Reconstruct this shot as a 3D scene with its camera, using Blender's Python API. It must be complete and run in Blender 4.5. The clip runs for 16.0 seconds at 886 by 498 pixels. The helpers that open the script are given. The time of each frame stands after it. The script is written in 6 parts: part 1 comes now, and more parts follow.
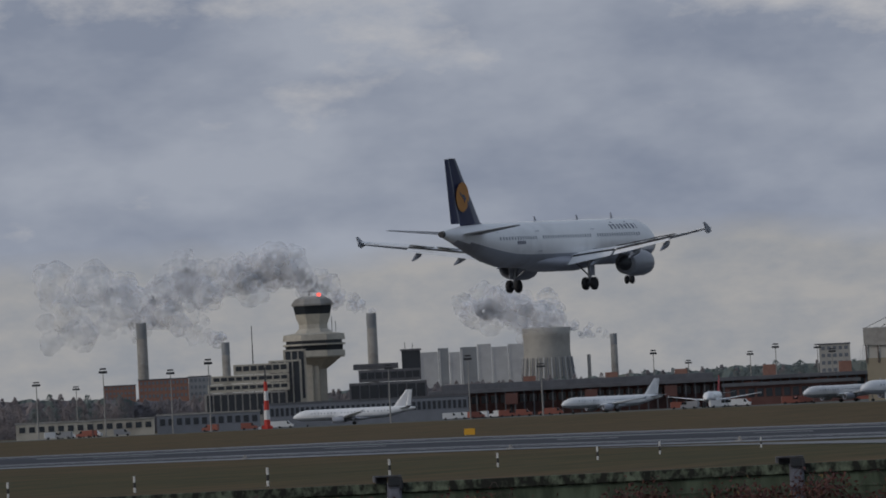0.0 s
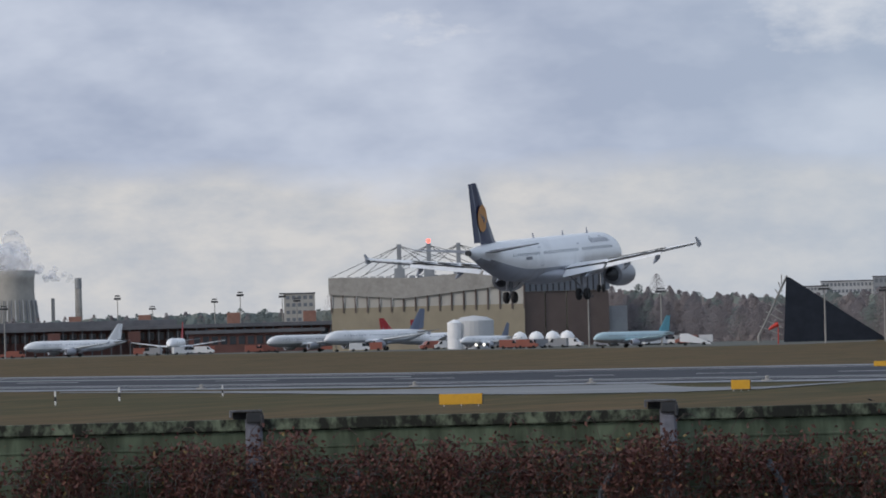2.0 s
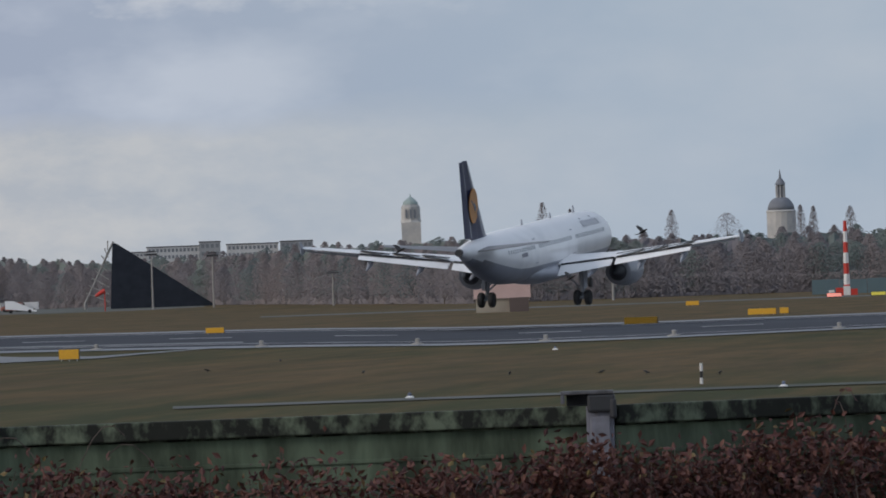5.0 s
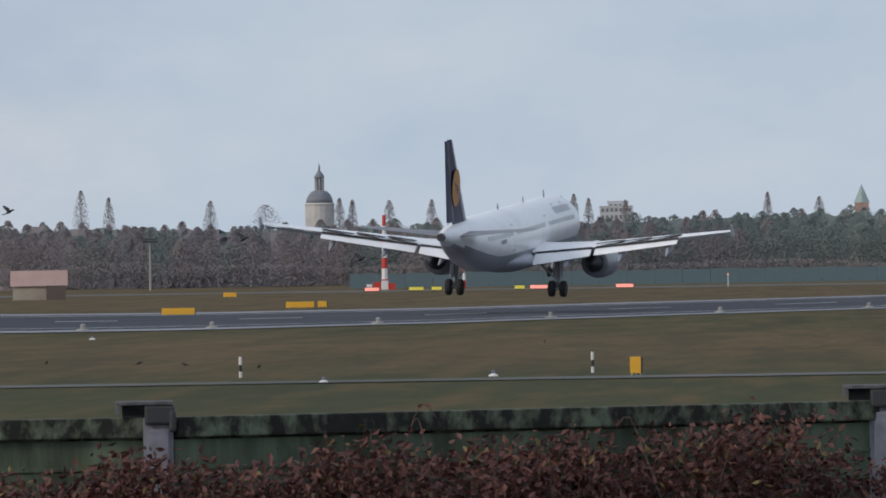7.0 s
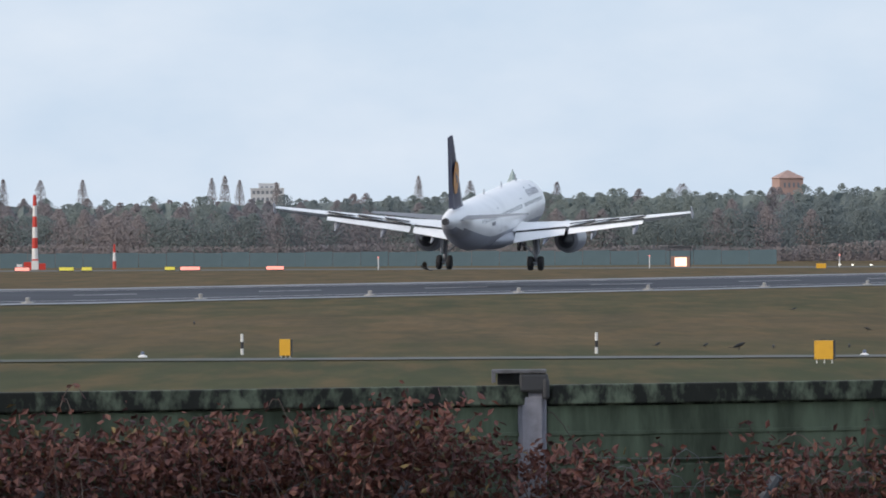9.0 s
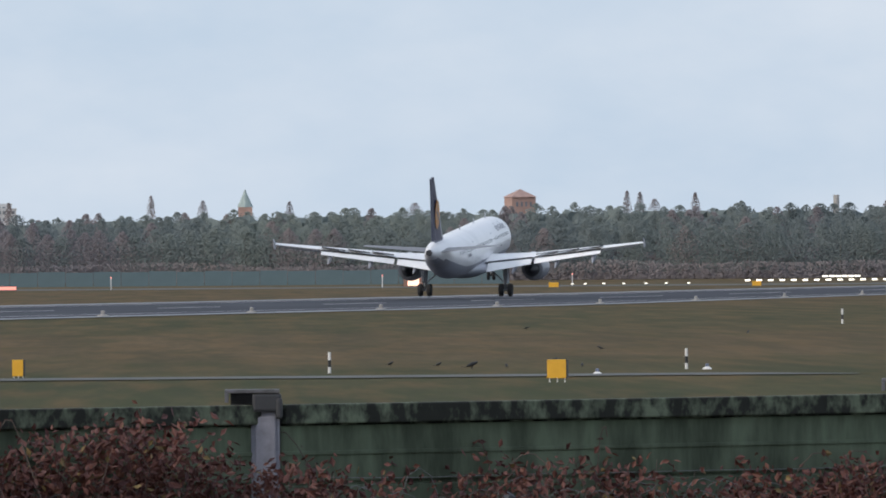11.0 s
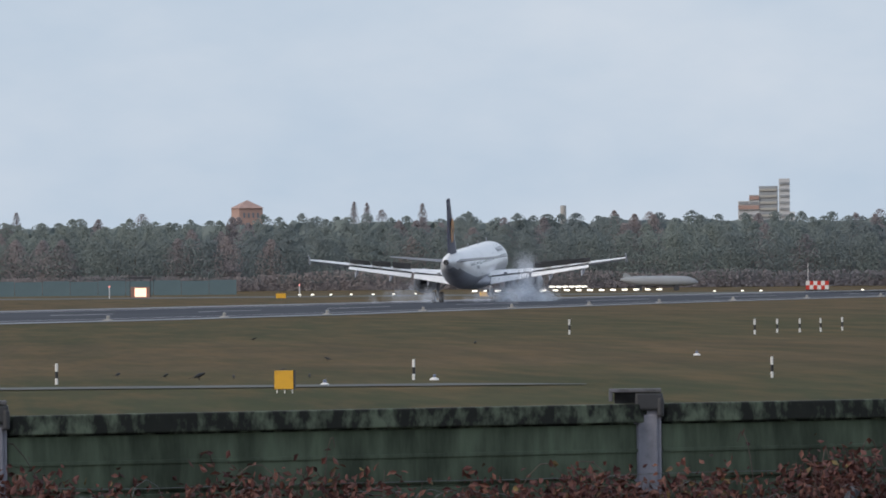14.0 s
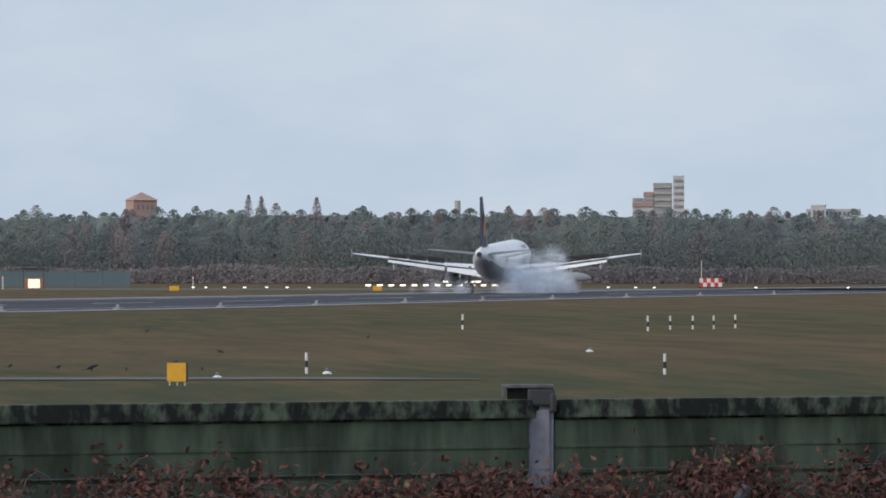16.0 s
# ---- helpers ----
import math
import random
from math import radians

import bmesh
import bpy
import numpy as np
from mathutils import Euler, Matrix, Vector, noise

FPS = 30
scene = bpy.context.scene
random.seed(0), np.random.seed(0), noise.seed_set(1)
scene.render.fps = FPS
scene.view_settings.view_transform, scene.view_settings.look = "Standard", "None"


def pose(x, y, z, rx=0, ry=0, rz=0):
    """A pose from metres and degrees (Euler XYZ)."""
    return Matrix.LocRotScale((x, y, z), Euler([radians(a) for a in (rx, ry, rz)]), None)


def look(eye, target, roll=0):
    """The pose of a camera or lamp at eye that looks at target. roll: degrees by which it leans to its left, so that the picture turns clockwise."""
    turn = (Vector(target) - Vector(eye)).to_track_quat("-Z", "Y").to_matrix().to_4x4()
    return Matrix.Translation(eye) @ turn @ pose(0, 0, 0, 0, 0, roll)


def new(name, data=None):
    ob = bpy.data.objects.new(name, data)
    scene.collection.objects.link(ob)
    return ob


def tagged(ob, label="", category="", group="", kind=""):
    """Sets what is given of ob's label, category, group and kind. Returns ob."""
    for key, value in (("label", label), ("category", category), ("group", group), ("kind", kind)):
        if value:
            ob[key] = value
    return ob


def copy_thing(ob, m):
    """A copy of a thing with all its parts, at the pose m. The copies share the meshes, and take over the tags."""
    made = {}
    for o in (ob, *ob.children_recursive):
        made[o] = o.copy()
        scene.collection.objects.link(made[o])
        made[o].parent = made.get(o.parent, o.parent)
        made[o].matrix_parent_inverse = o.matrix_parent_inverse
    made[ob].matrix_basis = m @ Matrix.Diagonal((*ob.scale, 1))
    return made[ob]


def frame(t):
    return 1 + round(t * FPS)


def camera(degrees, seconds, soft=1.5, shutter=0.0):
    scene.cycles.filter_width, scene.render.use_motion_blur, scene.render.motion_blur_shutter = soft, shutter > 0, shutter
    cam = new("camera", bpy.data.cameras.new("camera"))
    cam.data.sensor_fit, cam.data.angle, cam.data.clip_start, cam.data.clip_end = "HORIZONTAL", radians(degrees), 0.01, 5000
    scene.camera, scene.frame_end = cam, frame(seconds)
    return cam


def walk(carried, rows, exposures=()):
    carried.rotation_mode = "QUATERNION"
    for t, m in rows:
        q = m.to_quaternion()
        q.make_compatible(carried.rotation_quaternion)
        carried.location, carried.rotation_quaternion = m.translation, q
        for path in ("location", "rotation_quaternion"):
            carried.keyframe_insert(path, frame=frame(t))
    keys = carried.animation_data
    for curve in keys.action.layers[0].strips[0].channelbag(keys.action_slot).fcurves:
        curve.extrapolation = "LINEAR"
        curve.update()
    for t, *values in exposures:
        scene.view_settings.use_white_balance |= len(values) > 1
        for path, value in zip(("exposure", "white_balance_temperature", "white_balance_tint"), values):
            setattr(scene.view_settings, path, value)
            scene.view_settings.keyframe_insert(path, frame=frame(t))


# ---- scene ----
HEIGHT = 3.6          # eye height over the airfield
BACK = radians(5.0)   # bearing along which the camera is carried forward


def spot(bearing, distance, z=0.0):
    """A place of the site plan: degrees clockwise from +y, metres from the origin."""
    a = radians(bearing)
    return Vector((distance * math.sin(a), distance * math.cos(a), z))


# ---- camera and its way: seconds, metres back, metres aside, lift, bearing, tilt, roll ----
cam = camera(4.8, 16.0, soft=1.8)
VIEW = [
    (0.0, 48.0, 1.08, 0.000, -0.026, 0.879, -2.80), (0.5, 48.0, 1.08, 0.000, 0.937, 0.763, -1.80), (1.0, 48.0, 1.08, 0.000, 1.545, 0.613, -1.70),
    (1.2, 46.0, 0.95, 0.000, 1.815, 0.542, -1.65), (1.5, 42.0, 0.72, 0.000, 2.120, 0.450, -1.55), (2.0, 34.5, 0.37, -0.040, 2.852, 0.484, -1.50),
    (2.5, 28.0, 0.10, -0.070, 3.590, 0.368, -1.60), (3.0, 22.0, -0.09, -0.010, 4.134, 0.322, -1.90), (3.5, 16.6, -0.13, -0.030, 4.850, 0.236, -1.70),
    (4.0, 11.5, -0.11, -0.044, 5.427, 0.236, -1.60), (4.2, 9.6, -0.10, -0.050, 5.629, 0.190, -1.65), (6.3, 0.0, 0.00, 0.030, 8.181, 0.271, -1.65),
    (6.5, 0.0, 0.00, 0.035, 8.395, 0.235, -1.29), (7.0, 0.0, 0.00, 0.020, 9.008, 0.078, -0.88), (7.5, 0.0, 0.00, 0.020, 9.665, -0.017, -0.55),
    (8.0, 0.0, 0.00, 0.020, 10.306, -0.051, -0.30), (8.5, 0.0, 0.00, 0.020, 10.687, -0.073, -0.27), (9.0, 0.0, 0.00, 0.020, 10.901, -0.037, -0.30),
    (9.5, 0.0, 0.00, 0.020, 11.416, -0.037, -0.41), (10.0, 0.0, 0.00, 0.020, 11.817, 0.023, -0.39), (10.2, 0.0, 0.00, 0.020, 11.918, 0.023, -0.39),
    (12.3, 0.0, 0.00, 0.020, 13.150, 0.124, -0.55), (12.5, 0.0, 0.00, 0.020, 13.256, 0.114, -0.52), (13.0, 0.0, 0.00, 0.020, 13.440, 0.131, -0.29),
    (13.5, 0.0, 0.00, 0.020, 13.606, 0.127, -0.11), (14.0, 0.0, 0.00, 0.020, 13.830, 0.107, -0.53), (14.5, 0.0, 0.00, 0.020, 13.893, 0.094, -0.57),
    (15.0, 0.0, 0.00, 0.020, 14.181, 0.075, -0.35), (15.5, 0.0, 0.00, 0.020, 14.263, 0.068, -0.25), (16.0, 0.0, 0.00, 0.020, 14.405, 0.074, 0.01),
]


def view_pose(back, aside, lift, bearing, tilt, roll):
    eye = Vector((aside - back * math.sin(BACK), -back * math.cos(BACK), HEIGHT + lift))
    a, p = radians(bearing), radians(tilt)
    return look(eye, eye + 100 * Vector((math.sin(a) * math.cos(p), math.cos(a) * math.cos(p), math.sin(p))), roll)


walk(cam, [(t, view_pose(*row)) for t, *row in VIEW],
     exposures=[(0.0, -0.95, 6260, 11), (1.0, -0.66, 6260, 11), (1.5, -0.48, 6260, 11), (2.0, -0.14, 6260, 11), (2.5, -0.34, 6260, 11), (4.2, -0.34, 6260, 11), (6.3, -0.16, 6430, 11), (7.0, -0.02, 6430, 11), (7.5, 0.2, 6430, 11), (8.5, 0.42, 6430, 11), (10.2, 0.38, 6430, 11), (12.3, 0.15, 6430, 11), (16.0, 0.15, 6430, 11)])

# ---- sky: pale overcast with broken cloud low over the west ----
SUN_HEIGHT, SUN_BEARING = 24.0, -110.0
world = bpy.data.worlds.new("sky")
scene.world = world
world.use_nodes = True


class Nodes:
    """Short spelling for node trees."""

    def __init__(self, tree):
        self.tree = tree

    def add(self, kind, **values):
        node = self.tree.nodes.new(kind)
        for key, value in values.items():
            if key in node.inputs.keys():
                node.inputs[key].default_value = value
            else:
                setattr(node, key, value)
        return node

    def link(self, a, b):
        self.tree.links.new(a, b)

    def math(self, op, a, b=None, clamp=False):
        node = self.add("ShaderNodeMath", operation=op, use_clamp=clamp)
        for i, v in enumerate((a, b)):
            if v is None:
                continue
            if isinstance(v, (int, float)):
                node.inputs[i].default_value = v
            else:
                self.link(v, node.inputs[i])
        return node.outputs[0]

    def mix(self, fac, a, b):
        node = self.add("ShaderNodeMix", data_type="RGBA")
        for slot, v in ((0, fac), (6, a), (7, b)):
            if isinstance(v, (int, float)):
                node.inputs[slot].default_value = v
            elif isinstance(v, tuple):
                node.inputs[slot].default_value = (*v, 1)
            else:
                self.link(v, node.inputs[slot])
        return node.outputs[2]

    def noise(self, vec, scale, detail=4.0, rough=0.55):
        node = self.add("ShaderNodeTexNoise", Scale=scale, Detail=detail, Roughness=rough)
        if vec is not None:
            self.link(vec, node.inputs["Vector"])
        return node.outputs["Fac"]

    def ramp(self, fac, *stops):
        node = self.add("ShaderNodeValToRGB")
        els = node.color_ramp.elements
        while len(els) < len(stops):
            els.new(0.5)
        for e, (p, c) in zip(els, stops):
            e.position = p
            e.color = (*c, 1) if isinstance(c, tuple) else (c, c, c, 1)
        self.link(fac, node.inputs[0])
        return node.outputs[0]


def build_sky():
    n = Nodes(world.node_tree)
    n.tree.nodes.clear()
    out, back = n.add("ShaderNodeOutputWorld"), n.add("ShaderNodeBackground", Strength=1.0)
    sky = n.add("ShaderNodeTexSky", sky_type="NISHITA", sun_disc=False, sun_elevation=radians(SUN_HEIGHT),
                sun_rotation=radians(SUN_BEARING), air_density=1.5, dust_density=3.0)
    clear = n.add("ShaderNodeMix", data_type="RGBA", blend_type="MULTIPLY")
    clear.inputs[0].default_value = 1.0
    clear.inputs[7].default_value = (0.1, 0.1, 0.1, 1)
    n.link(sky.outputs[0], clear.inputs[6])
    co = n.add("ShaderNodeTexCoord")
    sep = n.add("ShaderNodeSeparateXYZ")
    n.link(co.outputs["Generated"], sep.inputs[0])
    x, z = sep.outputs[0], sep.outputs[2]
    wide = n.add("ShaderNodeMapping")
    wide.inputs["Scale"].default_value = (20, 7, 42)
    n.link(co.outputs["Generated"], wide.inputs[0])
    big, fine = n.noise(wide.outputs[0], 1.6, 5.0), n.noise(wide.outputs[0], 6.0, 6.0, 0.6)
    # height of the cloud base, ragged
    h = n.math("ADD", z, n.math("MULTIPLY", n.math("SUBTRACT", big, 0.5), 0.010))
    base = n.math("MULTIPLY", n.math("SUBTRACT", h, 0.0142), 330.0, clamp=True)
    deck = n.mix(n.ramp(big, (0.40, 0.0), (0.62, 1.0)), (0.44, 0.50, 0.63), (0.69, 0.74, 0.84))
    holes = n.ramp(n.math("ADD", n.noise(wide.outputs[0], 2.4, 6.0, 0.6), n.math("MULTIPLY", n.math("SUBTRACT", h, 0.033), 9.0)), (0.52, 0.0), (0.68, 0.85))
    deck = n.mix(holes, deck, (0.98, 0.96, 0.95))
    low = n.mix(n.ramp(fine, (0.35, 0.0), (0.65, 1.0)), (0.58, 0.605, 0.64), (0.76, 0.74, 0.71))
    west = n.mix(base, low, deck)
    pale = n.mix(n.ramp(big, (0.35, 0.0), (0.7, 1.0)), (0.475, 0.575, 0.685), (0.58, 0.65, 0.73))
    east = n.math("MULTIPLY", n.math("SUBTRACT", x, 0.058), 13.0, clamp=True)
    cover = n.mix(east, west, pale)
    # the deck thickens overhead
    thick = n.math("MULTIPLY", n.math("SUBTRACT", z, 0.07), 5.0, clamp=True)
    cover = n.mix(thick, cover, n.mix(big, (0.42, 0.49, 0.61), (0.56, 0.63, 0.74)))
    n.link(n.mix(0.92, clear.outputs[2], cover), back.inputs[0])
    n.link(back.outputs[0], out.inputs[0])


build_sky()
lamp = bpy.data.lights.new("sun", "SUN")
lamp.energy, lamp.angle, lamp.color = 1.5, radians(12), (1.0, 0.89, 0.77)
sun = new("sun", lamp)
a, e = radians(SUN_BEARING), radians(SUN_HEIGHT)
sun.matrix_world = look((0, 0, 300), (-300 * math.sin(a) * math.cos(e), -300 * math.cos(a) * math.cos(e), 300 - 300 * math.sin(e)))


# ---- materials ----
def material(name, color, rough=0.7, metal=0.0, grain=0.0, scale=1.0, dirt=None, dirt_scale=0.2, dirt_low=0.5, dirt_high=0.7,
             bump=0.0, island=0.0, shine=0.5, stretch=None, piece=0.0, glow=None, coat=0.0, space="Object"):
    """A surface with grain at one scale and stains at another; island and piece vary it from piece to piece."""
    m = bpy.data.materials.new(name)
    m.use_nodes = True
    n = Nodes(m.node_tree)
    bsdf = n.tree.nodes["Principled BSDF"]
    bsdf.inputs["Roughness"].default_value, bsdf.inputs["Metallic"].default_value = rough, metal
    bsdf.inputs["Coat Weight"].default_value = coat
    bsdf.inputs["Specular IOR Level"].default_value = shine
    co = n.add("ShaderNodeNewGeometry").outputs["Position"] if space == "World" else n.add("ShaderNodeTexCoord").outputs[space]
    if stretch:
        mapped = n.add("ShaderNodeMapping")
        mapped.inputs["Scale"].default_value = stretch
        n.link(co, mapped.inputs[0])
        co = mapped.outputs[0]
    col = tuple(color)
    if dirt:
        col = n.mix(n.ramp(n.noise(co, dirt_scale, 5.0, 0.6), (dirt_low, 0.0), (dirt_high, 1.0)), col, tuple(dirt))
    if grain:
        f = n.noise(co, scale, 5.0, 0.6)
        shade = n.ramp(f, (0.25, 1 - grain), (0.75, 1 + grain))
        mul = n.add("ShaderNodeMix", data_type="RGBA", blend_type="MULTIPLY")
        mul.inputs[0].default_value = 1.0
        if isinstance(col, tuple):
            mul.inputs[6].default_value = (*col, 1)
        else:
            n.link(col, mul.inputs[6])
        n.link(shade, mul.inputs[7])
        col = mul.outputs[2]
        if bump:
            b = n.add("ShaderNodeBump", Strength=bump, Distance=0.02)
            n.link(f, b.inputs["Height"])
            n.link(b.outputs[0], bsdf.inputs["Normal"])
    for amount, source in ((island, "geo"), (piece, "ob")):
        if amount:
            r = n.add("ShaderNodeNewGeometry").outputs["Random Per Island"] if source == "geo" else n.add("ShaderNodeObjectInfo").outputs["Random"]
            hsv = n.add("ShaderNodeHueSaturation")
            n.link(n.math("ADD", n.math("MULTIPLY", r, 2 * amount), 1 - amount), hsv.inputs["Value"])
            n.link(n.math("ADD", n.math("MULTIPLY", r, 0.06 * amount), 0.5 - 0.03 * amount), hsv.inputs["Hue"])
            if isinstance(col, tuple):
                hsv.inputs["Color"].default_value = (*col, 1)
            else:
                n.link(col, hsv.inputs["Color"])
            col = hsv.outputs[0]
    if isinstance(col, tuple):
        bsdf.inputs["Base Color"].default_value = (*col, 1)
    else:
        n.link(col, bsdf.inputs["Base Color"])
    if glow:
        bsdf.inputs["Emission Color"].default_value = (*glow[:3], 1)
        bsdf.inputs["Emission Strength"].default_value = glow[3]
    return m


WHITE = material("white_paint", (0.90, 0.905, 0.91), 0.32, grain=0.04, scale=0.6, dirt=(0.76, 0.77, 0.78), dirt_scale=0.25, coat=0.2)
BELLY = material("grey_paint", (0.37, 0.39, 0.44), 0.4, grain=0.06, scale=0.8, dirt=(0.27, 0.27, 0.29), dirt_scale=0.3)
NAVY = material("navy_paint", (0.012, 0.020, 0.075), 0.35, grain=0.1, scale=1.0, coat=0.2)
YELLOW = material("amber_paint", (0.50, 0.20, 0.02), 0.4, grain=0.06, scale=1.0)
DARK = material("dark_metal", (0.035, 0.037, 0.042), 0.5, grain=0.2, scale=3.0)
RUBBER = material("rubber", (0.018, 0.018, 0.019), 0.8, grain=0.2, scale=6.0)
STEEL = material("strut_steel", (0.22, 0.23, 0.25), 0.4, 0.7, grain=0.1, scale=5.0)
NACELLE = material("nacelle_paint", (0.30, 0.31, 0.34), 0.35, grain=0.06, scale=1.0)
CABIN = material("cabin_glass", (0.20, 0.225, 0.27), 0.2, grain=0.1, scale=2.0)
GLASS = material("dark_glass", (0.02, 0.025, 0.03), 0.1, grain=0.1, scale=2.0)
CONCRETE = material("concrete", (0.33, 0.32, 0.30), 0.85, grain=0.15, scale=0.8, dirt=(0.22, 0.21, 0.19), dirt_scale=0.12, bump=0.2)
PALE_WALL = material("pale_concrete", (0.50, 0.47, 0.40), 0.85, grain=0.12, scale=0.5, dirt=(0.34, 0.31, 0.26), dirt_scale=0.1)
GREY_WALL = material("grey_panel", (0.30, 0.32, 0.34), 0.7, grain=0.1, scale=0.3, dirt=(0.24, 0.25, 0.27), dirt_scale=0.08)
BRICK = material("red_brick", (0.30, 0.165, 0.125), 0.85, grain=0.15, scale=0.8, dirt=(0.26, 0.13, 0.10), dirt_scale=0.15)
# roof colour raised to a blue-grey that stands in for far haze
ROOF_DARK = material("hazed_dark_roof", (0.125, 0.13, 0.145), 0.75, grain=0.2, scale=0.4, dirt=(0.13, 0.13, 0.14), dirt_scale=0.08)
ROOF_RED = material("tile_roof", (0.34, 0.13, 0.075), 0.8, grain=0.15, scale=0.8)
WINDOW = material("window_glass", (0.03, 0.036, 0.045), 0.12, grain=0.2, scale=0.2)
SIGNAL_RED = material("signal_red", (0.55, 0.04, 0.025), 0.5, grain=0.08, scale=2.0)
SIGNAL_WHITE = material("signal_white", (0.75, 0.74, 0.72), 0.5, grain=0.08, scale=2.0)
SIGN_YELLOW = material("sign_yellow", (0.66, 0.36, 0.02), 0.45, grain=0.08, scale=2.0, dirt=(0.5, 0.27, 0.03), dirt_scale=1.2)
BLACK = material("black_plastic", (0.02, 0.02, 0.022), 0.5, grain=0.2, scale=5.0)


# ---- building blocks ----
def part(name, bm, mat, parent=None, label="", smooth=False):
    """Link a bmesh as one mesh object under a thing or a part."""
    me = bpy.data.meshes.new(name)
    bmesh.ops.recalc_face_normals(bm, faces=bm.faces)
    bm.to_mesh(me)
    bm.free()
    if smooth:
        me.polygons.foreach_set("use_smooth", [True] * len(me.polygons))
    for one in (mat if isinstance(mat, (list, tuple)) else [mat]):
        me.materials.append(one)
    ob = new(name, me)
    if parent:
        ob.parent = parent
    if label:
        tagged(ob, label)
    return ob


def thing(name, place, label, category, group="", kind="", turn=0.0):
    ob = new(name)
    ob.empty_display_size = 0.3
    ob.matrix_world = Matrix.Translation(place) @ Matrix.Rotation(radians(turn), 4, "Z")
    return tagged(ob, label, category, group, kind)


def box(bm, x0, x1, y0, y1, z0, z1, bevel=0.0, m=None):
    geo = bmesh.ops.create_cube(bm, size=1.0)["verts"]
    for v in geo:
        v.co = Vector((x0 + (v.co.x + 0.5) * (x1 - x0), y0 + (v.co.y + 0.5) * (y1 - y0), z0 + (v.co.z + 0.5) * (z1 - z0)))
    if bevel:
        edges = list({e for v in geo for e in v.link_edges})
        r = bmesh.ops.bevel(bm, geom=edges, offset=bevel, segments=2, affect="EDGES", profile=0.6)
        geo = list({v for f in r["faces"] for v in f.verts} | {v for v in geo if v.is_valid})
    if m is not None:
        bmesh.ops.transform(bm, matrix=m, verts=[v for v in geo if v.is_valid])
    return bm


def boxes(*args, bevel=0.0):
    bm = bmesh.new()
    for one in args:
        box(bm, *one, bevel=bevel)
    return bm


def tube(bm, p, q, r0, r1=None, seg=10):
    """A tapered round bar from p to q."""
    p, q = Vector(p), Vector(q)
    r1 = r0 if r1 is None else r1
    m = Matrix.Translation((p + q) / 2) @ (q - p).to_track_quat("Z", "Y").to_matrix().to_4x4()
    bmesh.ops.create_cone(bm, cap_ends=True, segments=seg, radius1=r0, radius2=max(r1, 1e-4), depth=(q - p).length, matrix=m)
    return bm


def tubes(*args, seg=8):
    bm = bmesh.new()
    for one in args:
        tube(bm, *one, seg=seg)
    return bm


def loft(sections, close=True):
    """Skin rings of points, capped at both ends."""
    bm = bmesh.new()
    rings = [[bm.verts.new(p) for p in ring] for ring in sections]
    k = len(rings[0])
    for a, b in zip(rings, rings[1:]):
        for i in range(k):
            bm.faces.new((a[i], a[(i + 1) % k], b[(i + 1) % k], b[i]))
    if close:
        bm.faces.new(rings[0][::-1])
        bm.faces.new(rings[-1])
    return bm


def lathe(profile, seg=24, axis="z", at=(0, 0, 0)):
    """Turn a profile of (radius, height) about an axis."""
    rings = []
    for r, h in profile:
        ring = []
        for i in range(seg):
            a = 2 * math.pi * i / seg
            c, s = r * math.cos(a), r * math.sin(a)
            p = (c, s, h) if axis == "z" else (h, c, s)
            ring.append(Vector(p) + Vector(at))
        rings.append(ring)
    return loft(rings)


def prism(points, depth, axis="y"):
    """A flat outline given depth; outline in x,z (axis y) or x,y (axis z)."""
    bm = bmesh.new()
    lo, hi = [], []
    for a, b in points:
        lo.append(bm.verts.new((a, -depth / 2, b) if axis == "y" else (a, b, -depth / 2)))
        hi.append(bm.verts.new((a, depth / 2, b) if axis == "y" else (a, b, depth / 2)))
    bm.faces.new(lo)
    bm.faces.new(hi[::-1])
    for i in range(len(lo)):
        j = (i + 1) % len(lo)
        bm.faces.new((lo[i], lo[j], hi[j], hi[i]))
    return bm


def shifted(bm, m):
    bmesh.ops.transform(bm, matrix=m, verts=bm.verts)
    return bm


def step(a, b, x):
    k = min(1.0, max(0.0, (x - a) / (b - a)))
    return k * k * (3 - 2 * k)


def rise(d):
    """The field climbs about a metre towards the terminals."""
    return step(1700, 2600, d) * 1.0


# ---- ground ----
GRASS = bpy.data.materials.new("winter_grass")
GRASS.use_nodes = True
n = Nodes(GRASS.node_tree)
co = n.add("ShaderNodeNewGeometry").outputs["Position"]
ring = n.add("ShaderNodeVectorMath", operation="LENGTH")
n.link(co, ring.inputs[0])
dist = ring.outputs["Value"]
patch = n.noise(co, 0.016, 4.0)


def swath(sx, sy, detail=5.0, rough=0.62):
    """Uneven growth in swaths along the mowing direction."""
    turned = n.add("ShaderNodeVectorRotate", rotation_type="Z_AXIS", Angle=radians(11))
    n.link(co, turned.inputs["Vector"])
    mapped = n.add("ShaderNodeMapping")
    mapped.inputs["Scale"].default_value = (sx, sy, 1.0)
    n.link(turned.outputs[0], mapped.inputs[0])
    return n.noise(mapped.outputs[0], 1.0, detail, rough)


